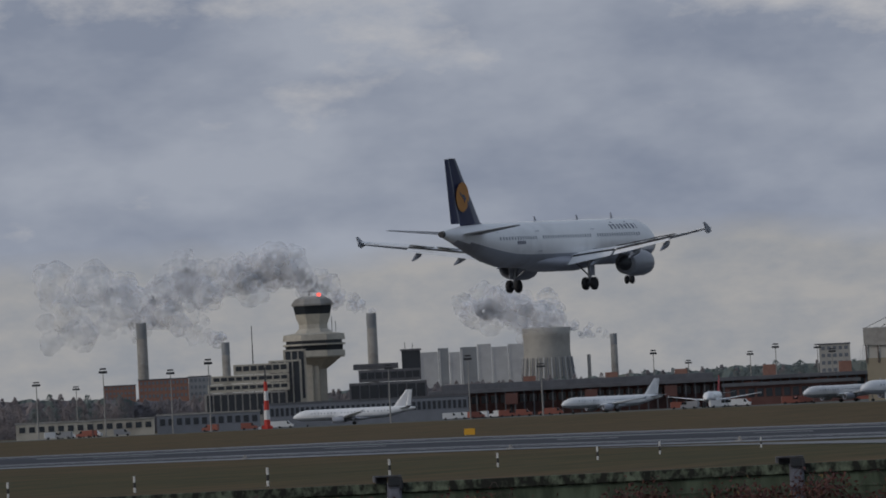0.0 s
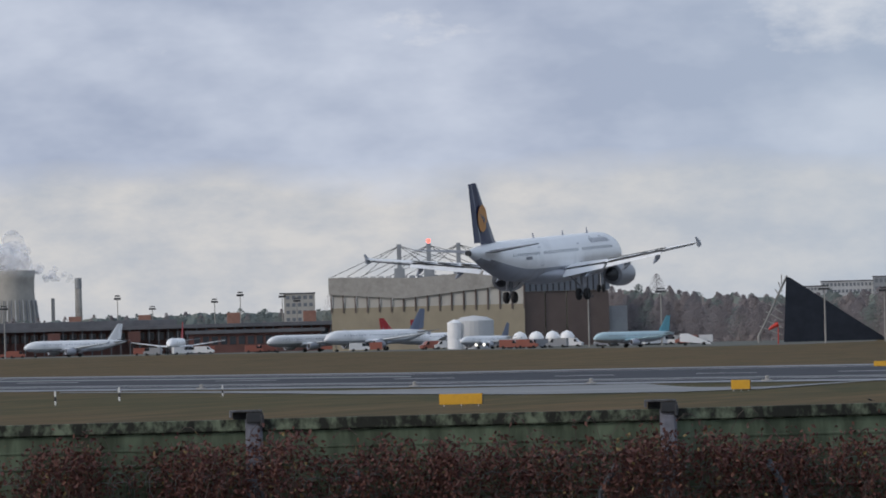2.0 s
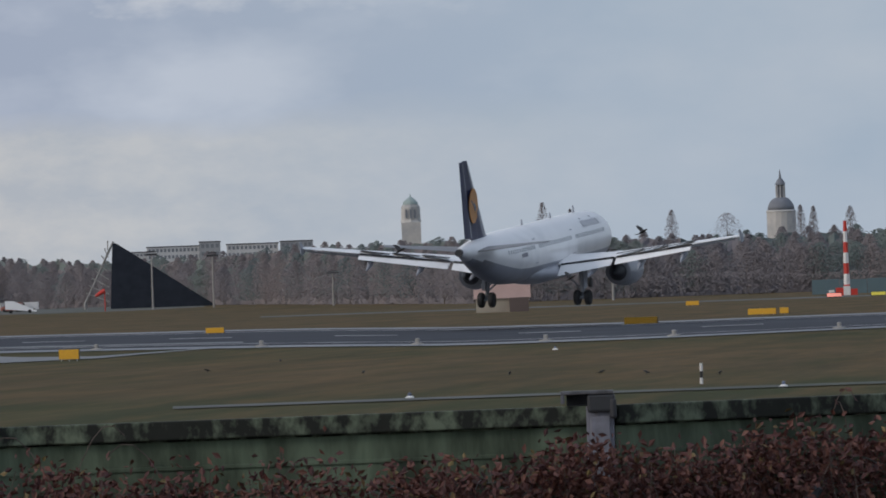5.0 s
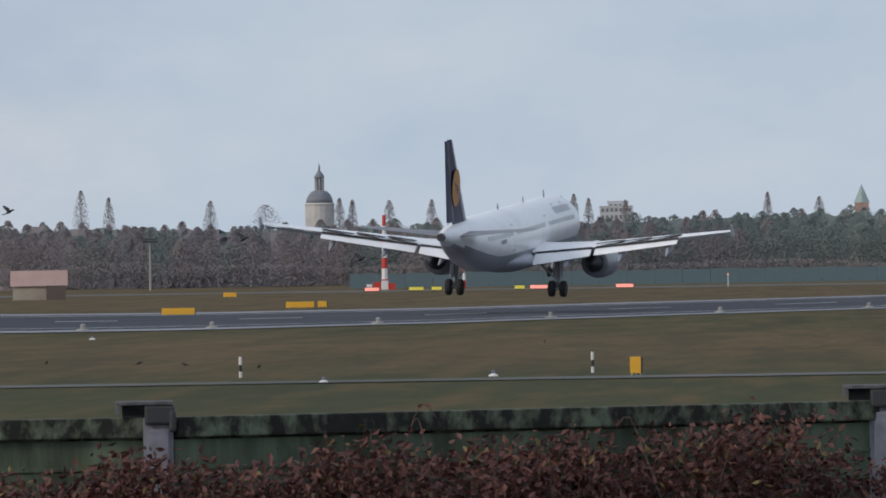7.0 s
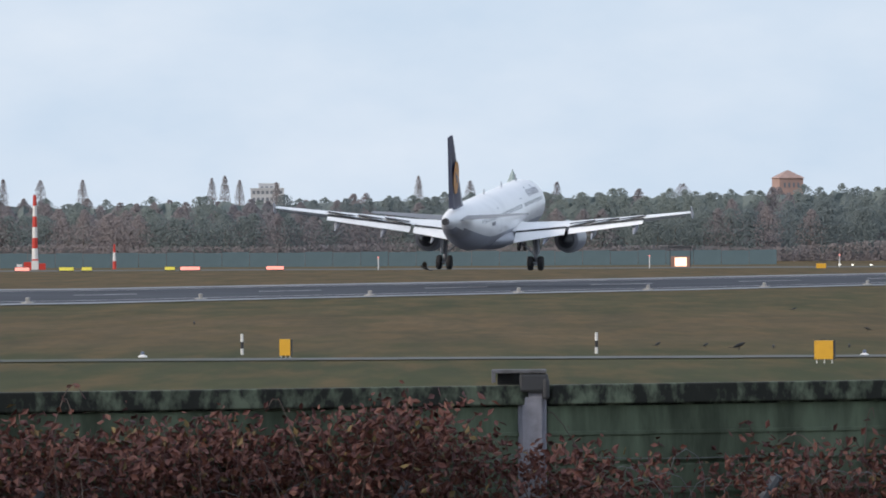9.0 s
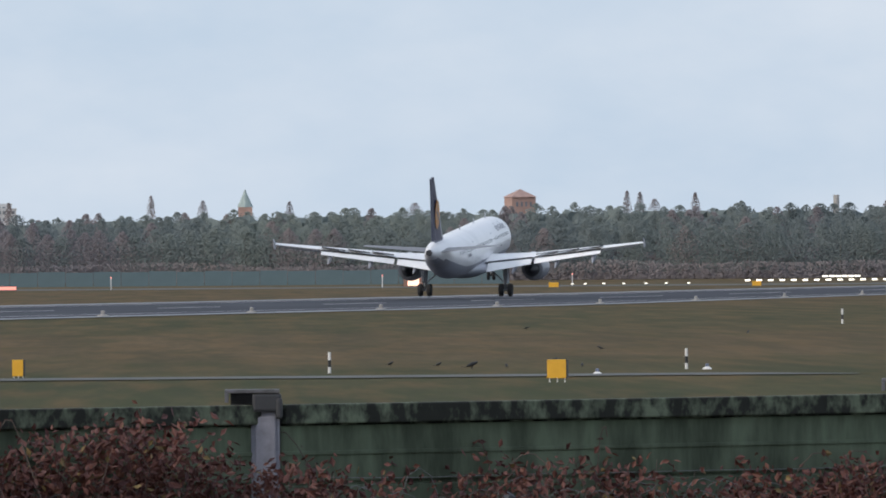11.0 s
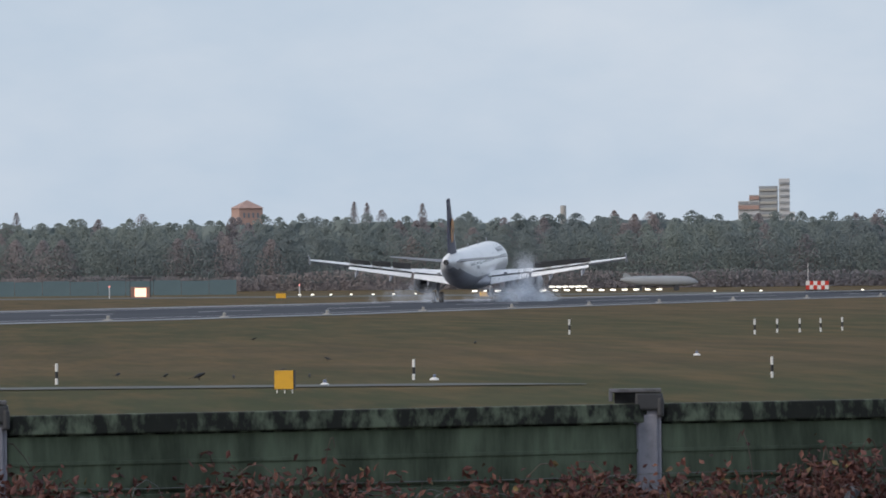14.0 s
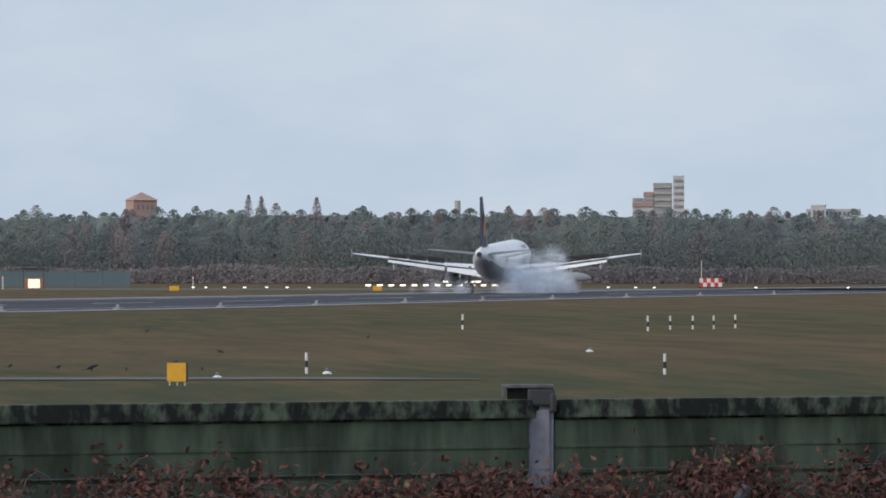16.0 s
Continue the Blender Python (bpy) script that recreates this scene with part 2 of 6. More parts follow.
blade = swath(1.6, 0.10)
tuft = n.ramp(swath(0.22, 0.014), (0.30, 0.0), (0.70, 1.0))
waver = n.math("ADD", dist, n.math("MULTIPLY", n.math("SUBTRACT", patch, 0.5), 90.0))
mown = n.ramp(n.math("DIVIDE", waver, 1000.0), (0.29, 0.0), (0.35, 0.2), (0.39, 0.9), (0.50, 0.95), (0.56, 0.40), (0.68, 0.25), (0.76, 0.5), (0.9, 1.0))
green = n.mix(tuft, (0.042, 0.049, 0.019), (0.075, 0.077, 0.029))
straw = n.mix(tuft, (0.094, 0.064, 0.032), (0.160, 0.106, 0.051))
col = n.mix(n.math("ADD", n.math("MULTIPLY", mown, 0.9), n.math("MULTIPLY", n.math("SUBTRACT", tuft, 0.5), 0.6), clamp=True), green, straw)
col = n.mix(n.ramp(blade, (0.3, 0.0), (0.7, 0.45)), col, (0.048, 0.046, 0.026))
col = n.mix(n.ramp(swath(0.45, 0.03), (0.46, 0.0), (0.66, 0.6)), col, (0.150, 0.094, 0.040))
col = n.mix(n.ramp(swath(0.30, 0.025, 6.0), (0.50, 0.0), (0.70, 0.6)), col, (0.040, 0.052, 0.018))
n.link(col, n.tree.nodes["Principled BSDF"].inputs["Base Color"])
n.tree.nodes["Principled BSDF"].inputs["Roughness"].default_value = 0.95
n.tree.nodes["Principled BSDF"].inputs["Specular IOR Level"].default_value = 0.1
ASPHALT = material("wet_asphalt", (0.042, 0.046, 0.058), 0.75, shine=0.12, grain=0.3, scale=0.06, dirt=(0.064, 0.068, 0.080), dirt_scale=0.02, space="World")
SHOULDER = material("wet_concrete", (0.22, 0.23, 0.245), 0.6, shine=0.25, grain=0.2, scale=0.08, dirt=(0.30, 0.305, 0.31), dirt_scale=0.03, space="World")
WET = material("standing_water", (0.07, 0.075, 0.08), 0.42, shine=0.28, grain=0.35, scale=0.05, dirt=(0.16, 0.165, 0.17), dirt_scale=0.03, space="World")
GRAVEL = material("worn_path", (0.145, 0.15, 0.14), 0.9, shine=0.1, grain=0.25, scale=0.2, dirt=(0.075, 0.085, 0.055), dirt_scale=0.05, space="World")
STRIPE = material("road_marking", (0.36, 0.36, 0.37), 0.7, shine=0.2, grain=0.2, scale=0.1, dirt=(0.14, 0.14, 0.15), dirt_scale=0.06, space="World")


def build_ground():
    bm = bmesh.new()
    radii = [0, 15, 35, 60, 100, 180, 320, 600, 1000, 1400, 1700, 1850, 2000, 2150, 2300, 2450, 2600, 3000, 4000, 6500, 12000]
    k = 96
    rings = [[bm.verts.new((0, 0, 0))]]
    for r in radii[1:]:
        rings.append([bm.verts.new((r * math.sin(2 * math.pi * i / k), r * math.cos(2 * math.pi * i / k), rise(r))) for i in range(k)])
    for i in range(k):
        bm.faces.new((rings[0][0], rings[1][i], rings[1][(i + 1) % k]))
    for a, b in zip(rings[1:], rings[2:]):
        for i in range(k):
            bm.faces.new((a[i], b[i], b[(i + 1) % k], a[(i + 1) % k]))
    ob = part("ground", bm, GRASS)
    return tagged(ob, "brown and green winter grass of the airfield", "ground", kind="structure")


build_ground()


def along(profile, b):
    return float(np.interp(b, [p[0] for p in profile], [p[1] for p in profile]))


def ribbon(name, near, far, b0, b1, z, mat, label, category, step_deg=0.25, rows=6):
    """A paved sheet between two lines of the site plan, each given as (bearing, distance)."""
    bm = bmesh.new()
    grid = []
    count = max(2, int((b1 - b0) / step_deg) + 1)
    for i in range(count):
        b = b0 + (b1 - b0) * i / (count - 1)
        n0 = along(near, b) if isinstance(near, list) else near
        f0 = along(far, b) if isinstance(far, list) else far
        grid.append([bm.verts.new(spot(b, n0 + (f0 - n0) * j / rows, rise(n0 + (f0 - n0) * j / rows) + z)) for j in range(rows + 1)])
    for p, q in zip(grid, grid[1:]):
        for j in range(rows):
            bm.faces.new((p[j], p[j + 1], q[j + 1], q[j]))
    return tagged(part(name, bm, mat), label, category, kind="structure")


RUN_NEAR = [(-9, 1160), (-2.9, 1000), (-0.4, 887), (1.3, 795), (2.7, 735), (4.1, 700), (5.6, 650), (6.6, 600), (7.6, 603), (9, 634), (11, 716), (12.3, 772),
            (13.3, 836), (14.4, 950), (16.8, 1256), (19, 1650)]
RUN_FAR = [(-9, 1700), (-2.9, 1500), (-0.4, 1391), (1.3, 1195), (2.7, 1070), (4.1, 1024), (5.6, 960), (6.6, 850), (7.6, 830), (9, 850), (11, 955), (12.3, 1050),
           (13.3, 1140), (14.4, 1270), (16.8, 1581), (19, 2000)]


def between(k, extra=0.0):
    return [(b, n0 + (along(RUN_FAR, b) - n0) * k + extra) for b, n0 in RUN_NEAR]


ribbon("runway", RUN_NEAR, RUN_FAR, -9, 19, 0.03, ASPHALT, "dark wet asphalt runway with pale markings", "runway")
ribbon("runway_shoulder", between(0.0, -1), between(0.075), -9, 19, 0.05, SHOULDER, "pale wet concrete shoulder along the runway", "runway shoulder")
ribbon("runway_far_shoulder", between(0.9), between(1.0, 3), -9, 19, 0.05, SHOULDER, "pale concrete far shoulder of the runway", "runway shoulder")
ribbon("edge_line", between(0.145), between(0.165), -9, 19, 0.06, STRIPE, "worn white runway edge line", "road marking")
ribbon("edge_line_far", between(0.80), between(0.825), -9, 19, 0.06, STRIPE, "worn white far runway edge line", "road marking")
ribbon("taxiway", [(0.6, 800), (1.3, 745), (2.2, 665), (3.2, 605), (4.1, 588), (4.6, 600), (5.3, 672)],
       [(0.6, 812), (1.3, 770), (2.2, 715), (3.2, 706), (3.9, 700), (4.15, 640), (4.6, 622), (5.3, 676)], 0.6, 5.3, 0.045, WET,
       "pale wet concrete taxiway mouth", "taxiway", 0.1)
ribbon("wet_strip", between(0.20), between(0.26), -9, 5.4, 0.055, WET, "wet shining strip along the runway", "wet strip")
ribbon("wet_strip_far", between(0.60), between(0.68), -2.5, 2.6, 0.055, WET, "wet shining strip on the runway", "wet strip")
for b in (-3.5, -2.2, -0.9, 0.4, 1.5, 2.5, 3.4, 4.2, 5.0, 5.9, 6.9, 7.9, 8.9, 9.9, 10.8, 11.7, 12.5, 13.2, 13.9, 14.6, 15.3, 16.0, 16.8):
    ribbon("centre_mark", between(0.47), between(0.50), b, b + 0.34, 0.06, STRIPE, "worn white runway centre mark", "road marking", 0.1)
ribbon("service_path", [(5, 322), (16, 326)], [(5, 329), (13.9, 332), (14.6, 327), (16, 327)], 5.0, 14.6, 0.03, GRAVEL, "narrow grey service path in the grass", "path")
ribbon("perimeter_road", 1390, 1470, 5.5, 20, 0.03, GRAVEL, "pale perimeter road before the woods", "road")
ribbon("apron", [(-12, 2850), (1.2, 2800), (2.2, 2420), (4.6, 2080), (5.2, 2200)], [(-12, 3350), (5.2, 3300)], -12, 5.2, 0.03, GRAVEL, "grey concrete apron before the terminals", "apron", 0.4, 24)

# road in front of the fence, on a low bank
ROAD_DIR = Vector((-0.94, -0.341, 0)).normalized()
ROAD_AT = Vector((-2.2, 18.2, 0.0))
ROAD_SIDE = Vector((-ROAD_DIR.y, ROAD_DIR.x, 0))


def build_road():
    bm = bmesh.new()
    prof = [(-3.5, -0.02), (-2.6, 0.3), (7.0, 0.3), (8.2, -0.02)]
    rows = []
    for s in range(-9, 16):
        rows.append([bm.verts.new(ROAD_AT + ROAD_DIR * (s * 20.0) - ROAD_SIDE * o + Vector((0, 0, z))) for o, z in prof])
    for p, q in zip(rows, rows[1:]):
        for j in range(3):
            bm.faces.new((p[j], q[j], q[j + 1], p[j + 1]))
    return tagged(part("road", bm, ASPHALT), "grey asphalt road on a low bank", "road", kind="structure")


build_road()


# ---- airliners ----
def ellipse(x, cy, cz, ry, rz, seg=28):
    return [(x, cy + ry * math.cos(2 * math.pi * i / seg), cz + rz * math.sin(2 * math.pi * i / seg)) for i in range(seg)]


def foil(x_le, chord, y, z, thick, drop=0.0):
    """One wing section: leading edge at x_le, running aft."""
    out = []
    for k, t in ((0, 0), (0.04, 0.5), (0.15, 0.85), (0.35, 1.0), (0.65, 0.7), (1.0, 0.08)):
        out.append((x_le - k * chord, y, z + t * thick * 0.6 - drop * k))
    for k, t in ((1.0, -0.05), (0.65, -0.4), (0.35, -0.6), (0.15, -0.55), (0.04, -0.35)):
        out.append((x_le - k * chord, y, z + t * thick * 0.6 - drop * k))
    return out


# grey that paints the shade under the tailplane over its whole skin
TAIL_SHADE = material("tailplane_shade_grey", (0.20, 0.21, 0.23), 0.45, grain=0.08, scale=1.0)
WING = [(1.7, 6.6, 7.6, 2.75, 0.85), (6.4, 3.5, 4.2, 3.25, 0.50), (17.0, -2.7, 1.55, 4.75, 0.17)]


def wing_at(y):
    return [float(np.interp(abs(y), [w[0] for w in WING], [w[i] for w in WING])) for i in range(1, 5)]


def airliner(root, paint, belly, fin_mat, fan, hero=False, engine_mat=None, aft_x=0.0):
    """A twin-jet with its parts; x ahead, y to its left, z up, wheels on z = 0."""
    cz = 3.95
    nose = [(22.0, .05, -.55), (21.7, .42, -.5), (21.1, .85, -.38), (20.2, 1.28, -.22), (18.9, 1.65, -.08), (17.2, 1.9, 0), (15.4, 1.98, 0)]
    secs = [ellipse(x, 0, cz + dz, r, r * 1.045) for x, r, dz in nose]
    secs += [ellipse(x, 0, cz, 1.98, 2.07) for x in (10, 4, -2, -8)]
    for x, r, dz in ((-11, 1.94, .08), (-13.5, 1.72, .28), (-16, 1.38, .55), (-18.5, .98, .85), (-20.5, .62, 1.05), (-22.0, .36, 1.15), (-22.4, .26, 1.17)):
        secs.append(ellipse(x, 0, cz + dz, r, r * 1.03))
    skin = loft(secs)
    for f in skin.faces:
        c = f.calc_center_median()
        tail = float(np.interp(-c.x, [8, 11, 13.5, 16, 18.5, 22], [0, .08, .28, .55, .85, 1.15]))
        if c.z < cz + tail - (.85 if c.x > -14 else .55):
            f.material_index = 1
    part("fuselage", skin, [paint, belly], root, smooth=True)
    fairing = [ellipse(8.5, 0, 2.4, .3, .2), ellipse(7, 0, 2.35, 1.6, .65), ellipse(4, 0, 2.25, 2.15, .82), ellipse(-2, 0, 2.25, 2.1, .8), ellipse(-5.5, 0, 2.4, 1.3, .55), ellipse(-7.5, 0, 2.6, .3, .2)]
    part("belly_fairing", loft(fairing), belly, root, "grey belly fairing", True)
    part("tail_cone", lathe([(0.27, -22.75), (0.30, -22.38), (0.24, -22.34)], 16, "x", (0, 0, cz + 1.17)), DARK, root, "dark exhaust in the tail cone")
    # fin and rudder
    def finsec(z, le, te, th):
        c = te - le
        return [(le, 0, z), (le + c * .15, th * .8, z), (le + c * .4, th, z), (le + c * .7, th * .6, z), (te, .02, z), (te, -.02, z), (le + c * .7, -th * .6, z), (le + c * .4, -th, z), (le + c * .15, -th * .8, z)]
    fin = part("fin", loft([finsec(5.6, -13.4, -18.7, .28), finsec(6.1, -14.6, -18.75, .27), finsec(11.76, -19.2, -20.55, .12)]), fin_mat, root, "tall swept fin")
    part("rudder", loft([finsec(6.0, -18.75, -20.6, .2), finsec(11.7, -20.55, -21.4, .1)]), fin_mat, root)
    if fan:
        for s in (1, -1):
            part("emblem", shifted(lathe([(1.3, 0), (1.3, .02)], 28), Matrix.Translation((-18.45, s * .205, 8.35)) @ Matrix.Rotation(radians(90 - s * 1.5), 4, "X")), YELLOW, fin, "round amber emblem")
            part("emblem_mark", shifted(prism([(-.75, -.15), (-.2, .25), (.3, .1), (.85, .5), (.3, .35), (-.1, -.1), (-.35, -.5)], .02), Matrix.Translation((-18.45, s * .232, 8.35)) @ Matrix.Scale(s, 4, (1, 0, 0))), NAVY, fin, "plain navy mark")
    for s in (1, -1):
        tail = [foil(-15.9, 3.9, s * .75, 5.05, .38), foil(-16.6, 3.4, s * 1.4, 5.12, .32), foil(-19.6, 1.4, s * 6.2, 5.65, .12)]
        part("tailplane", loft(tail), TAIL_SHADE, root, "swept tailplane painted grey for its shaded underside")
        w = part("wing", loft([foil(le, ch * .80, s * y, z, th) for y, le, ch, z, th in WING]), paint, root, "swept wing with extended flaps" if hero else "", False)
        # trailing-edge devices
        for y0, y1, name, ang, out in ((2.1, 6.2, "flap", 24, .22), (6.5, 12.9, "flap", 24, .22), (13.0, 16.6, "aileron", 13, 0.05)):
            if not hero:
                ang, out = 0, 0
            secs = []
            for y in (y0, y1):
                le, ch, z, th = wing_at(y)
                secs.append(foil(0, ch * (.22 if name == "flap" else .20), s * y, 0, th * .45))
            le, ch, z, th = wing_at(y0)
            fl = []
            for ring_, y in zip(secs, (y0, y1)):
                le, ch, z, th = wing_at(y)
                hx, hz = le - ch * (.78 + .0) - out, z - (.10 + .35 * out)
                c_, s_ = math.cos(radians(ang)), math.sin(radians(ang))
                fl.append([(hx + px * c_, py, hz + px * s_ + pz * c_) for px, py, pz in ring_])
            # hero ailerons get a dark colour in place of trailing-edge shade
            part(name, loft(fl), paint if name == "flap" else (DARK if hero else belly), root, "white flap lowered behind the wing" if hero and name == "flap" else "")
        if hero:
            # added dark strips paint the shade in the gap ahead of the flaps
            for y0, y1 in ((2.1, 6.2), (6.5, 12.9)):
                cove = []
                for y in (y0, y1):
                    le, ch, z, th = wing_at(y)
                    cove.append([(le - ch * .70, s * y, z - .02), (le - ch * .83, s * y, z + .05), (le - ch * .83, s * y, z - .09), (le - ch * .70, s * y, z - .12)])
                part("flap_cove", loft(cove), DARK, root, "dark strip painting the shaded gap before the lowered flap")
        le, ch, z, th = wing_at(17)
        part("wingtip_fence", shifted(prism([(-.1, -.3), (-.9, -.5), (-1.5, -.3), (-1.55, .1), (-1.85, .5), (-1.5, .55), (-.6, .12)], .06), Matrix.Translation((le, s * 17.05, z))), belly, root, "arrow-shaped wingtip fence")
        if hero:
            for y in (4.6, 8.6, 12.2):
                le, ch, z, th = wing_at(y)
                fair = [ellipse(le - ch * .45, s * y, z - .35, .05, .05, 10), ellipse(le - ch * .6, s * y, z - .55, .2, .26, 10), ellipse(le - ch * .85, s * y, z - .75, .22, .28, 10), ellipse(le - ch * 1.05 - .5, s * y, z - 1.15, .05, .06, 10)]
                part("flap_track_fairing", loft(fair), belly, root, "drooping flap track fairing", True)
        # engine
        ey, ez = s * 5.75, 1.92
        eng = part("engine", lathe([(.95, 3.3), (1.0, 3.6), (1.14, 4.6), (1.18, 5.6), (1.16, 6.8), (1.06, 7.45), (.94, 7.6), (.86, 7.5), (.84, 6.9)], 26, "x", (0, ey, ez)), engine_mat or belly, root, "round underwing engine", True)
        part("exhaust", lathe([(.62, 3.9), (.70, 3.35), (.50, 2.6), (.28, 2.3), (.12, 1.8)], 20, "x", (0, ey, ez)), DARK, eng, "dark exhaust cone", True)
        part("fan_disc", lathe([(.2, 7.1), (.84, 6.9), (.84, 6.85)], 20, "x", (0, ey, ez)), DARK, eng, "dark fan disc")
        part("pylon", shifted(prism([(6.6, 2.9), (4.3, 3.5), (1.9, 3.1), (2.2, 2.75), (4.2, 2.7), (6.2, 2.75)], .35), Matrix.Translation((0, ey, 0))), belly, eng)
        # main gear
        g = part("main_gear", tubes(((0.1, s * 3.75, .6), (0.25, s * 3.6, 3.2), .16, .19), ((0, s * 3.35, .58), (0, s * 4.15, .58), .10, .10), ((.1, s * 3.7, 1.2), (0.5, s * 2.1, 2.6), .07, .07), ((.35, s * 3.7, 1.0), (.9, s * 3.7, 2.5), .06, .06)), STEEL, root, "main landing gear leg")
        part("gear_door", boxes((-.4, .6, s * 3.98 - .02, s * 3.98 + .02, 1.3, 2.75)), belly, g)
        for dy in (-.42, .42):
            wheel = part("wheel", lathe([(.30, -.2), (.50, -.21), (.575, -.13), (.585, 0), (.575, .13), (.50, .21), (.30, .2)], 22), RUBBER, g, "black tyre", True)
            wheel.matrix_local = pose(0, s * 3.75 + dy, .585, 90)
            part("rim", lathe([(.05, -.17), (.29, -.19), (.29, .19), (.05, .17)], 16), STEEL, wheel, "grey wheel rim")
    g = part("nose_gear", tubes(((16.9, 0, .4), (17.2, 0, 2.4), .10, .12), ((16.9, -.3, .38), (16.9, .3, .38), .06, .06), ((17.0, 0, 1.0), (18.2, 0, 2.2), .05, .05)), STEEL, root, "nose landing gear leg")
    for dy in (-.26, .26):
        wheel = part("wheel", lathe([(.2, -.11), (.34, -.115), (.385, -.06), (.385, .06), (.34, .115), (.2, .11)], 18), RUBBER, g, "black tyre", True)
        wheel.matrix_local = pose(16.9, dy, .39, 90)
    # cabin
    def on_skin(x, z, s, off=.012):
        r = float(np.interp(-x, [-22, -15.4, 8, 11, 13.5, 16, 18.5], [.1, 1.98, 1.98, 1.94, 1.72, 1.38, .98]))
        dz = float(np.interp(-x, [-22, -15.4, 8, 11, 13.5, 16, 18.5], [-.5, 0, 0, .08, .28, .55, .85]))
        k = max(-1, min(1, (z - cz - dz) / (r * 1.04)))
        return s * (r * math.sqrt(1 - k * k) + off)
    for s in (1, -1):
        bm = bmesh.new()
        for i in range(56 if hero else 24):
            x = 15.2 - i * (.53 if hero else 1.2)
            if abs(x - 5.5) < .4 or abs(x + 6.3) < .4:
                continue
            w_, h_ = (.11, .15) if hero else (.22, .13)
            vs = [bm.verts.new((x + a, on_skin(x, 4.55 + b, s), 4.55 + b)) for a, b in ((-w_, -h_), (w_, -h_), (w_, h_), (-w_, h_))]
            bm.faces.new(vs)
        tagged(part("cabin_windows", bm, CABIN, root, "row of small dark cabin windows"), kind="stuff")
        bm = bmesh.new()
        for x0, x1, z0, z1 in ((19.6, 20.7, 4.15, 4.62), (18.9, 19.55, 4.25, 4.75)):
            bm.faces.new([bm.verts.new((x, on_skin(x, z, s, .03), z)) for x, z in ((x0, z0), (x1, z0), (x1 - .25, z1), (x0, z1))])
        part("cockpit_window", bm, GLASS, root, "dark cockpit side window")
        if hero:
            for x0 in (17.0, 5.1, -6.7, -14.3):
                bm = bmesh.new()
                for dx0, dx1, z0, z1 in ((0, .07, 3.3, 5.15), (.78, .85, 3.3, 5.15), (0, .85, 5.08, 5.15), (0, .85, 3.3, 3.36)):
                    bm.faces.new([bm.verts.new((x0 + x, on_skin(x0, z, s, .02), z)) for x, z in ((dx0, z0), (dx1, z0), (dx1, z1), (dx0, z1))])
                part("cabin_door", bm, BELLY, root, "grey outline of a cabin door")
            # plain bars where the titles stand
            for i in range(9):
                bm = bmesh.new()
                x0 = 16.3 - i * .78
                hgt = (.66 if i in (0, 3, 7) else .44)
                ring_ = [(x0, 5.05), (x0 - .34, 5.05), (x0 - .34, 5.05 + hgt * .55), (x0 - .34, 5.05 + hgt), (x0, 5.05 + hgt), (x0, 5.05 + hgt * .55)]
                a1, b1, c1, d1, e1, f1 = [bm.verts.new((x, on_skin(x, z, s, .02), z)) for x, z in ring_]
                bm.faces.new((a1, b1, c1, f1))
                bm.faces.new((f1, c1, d1, e1))
                part("title_bar", bm, NAVY, root, "plain navy bar of the airline title")
            bm = bmesh.new()
            for i in range(5):
                x0 = -9.4 - i * .36
                bm.faces.new([bm.verts.new((x0 - x, on_skin(x0, z, s, .02), z)) for x, z in ((0, 4.0), (.26, 4.0), (.26, 4.3), (0, 4.3))])
            part("registration_bar", bm, NAVY, root, "plain dark bars of a small marking")
    for x, h in ((13.5, .55), (6.0, .45), (-3.0, .45)):
        part("antenna", shifted(prism([(.2, 0), (-.25, 0), (-.3, h), (-.12, h)], .05), Matrix.Translation((x, 0, cz + 2.05))), BELLY, root)
    return root


HERO = thing("airliner", (0, 0, 0), "white twin-jet airliner with navy fin, wheels and flaps down", "airliner")
airliner(HERO, WHITE, BELLY, NAVY, True, True, NACELLE)
for s in (1, -1):
    for y0, y1 in ((6.6, 8.6), (8.65, 10.7), (10.75, 13.0)):
        bm = bmesh.new()
        pts = []
        mid = (y0 + y1) / 2
        le, ch, z, th = wing_at(mid)
        hx, hz = le - ch * .60, z + th * .50
        box(bm, -ch * .22, 0, s * y0 if s > 0 else s * y1, s * y1 if s > 0 else s * y0, -.02, .03)  # hinged along its front edge
        tilt = math.atan2(wing_at(y1)[2] - wing_at(y0)[2], y1 - y0)
        for v in bm.verts:
            v.co.y -= s * mid
        # the shade on the raised panel's underside is given as dark colour
        sp = part("spoiler", bm, DARK, HERO, "spoiler panel on the wing, painted dark for its shaded underside")
        sp["hinge"] = [hx, s * mid, hz, s * math.degrees(tilt)]

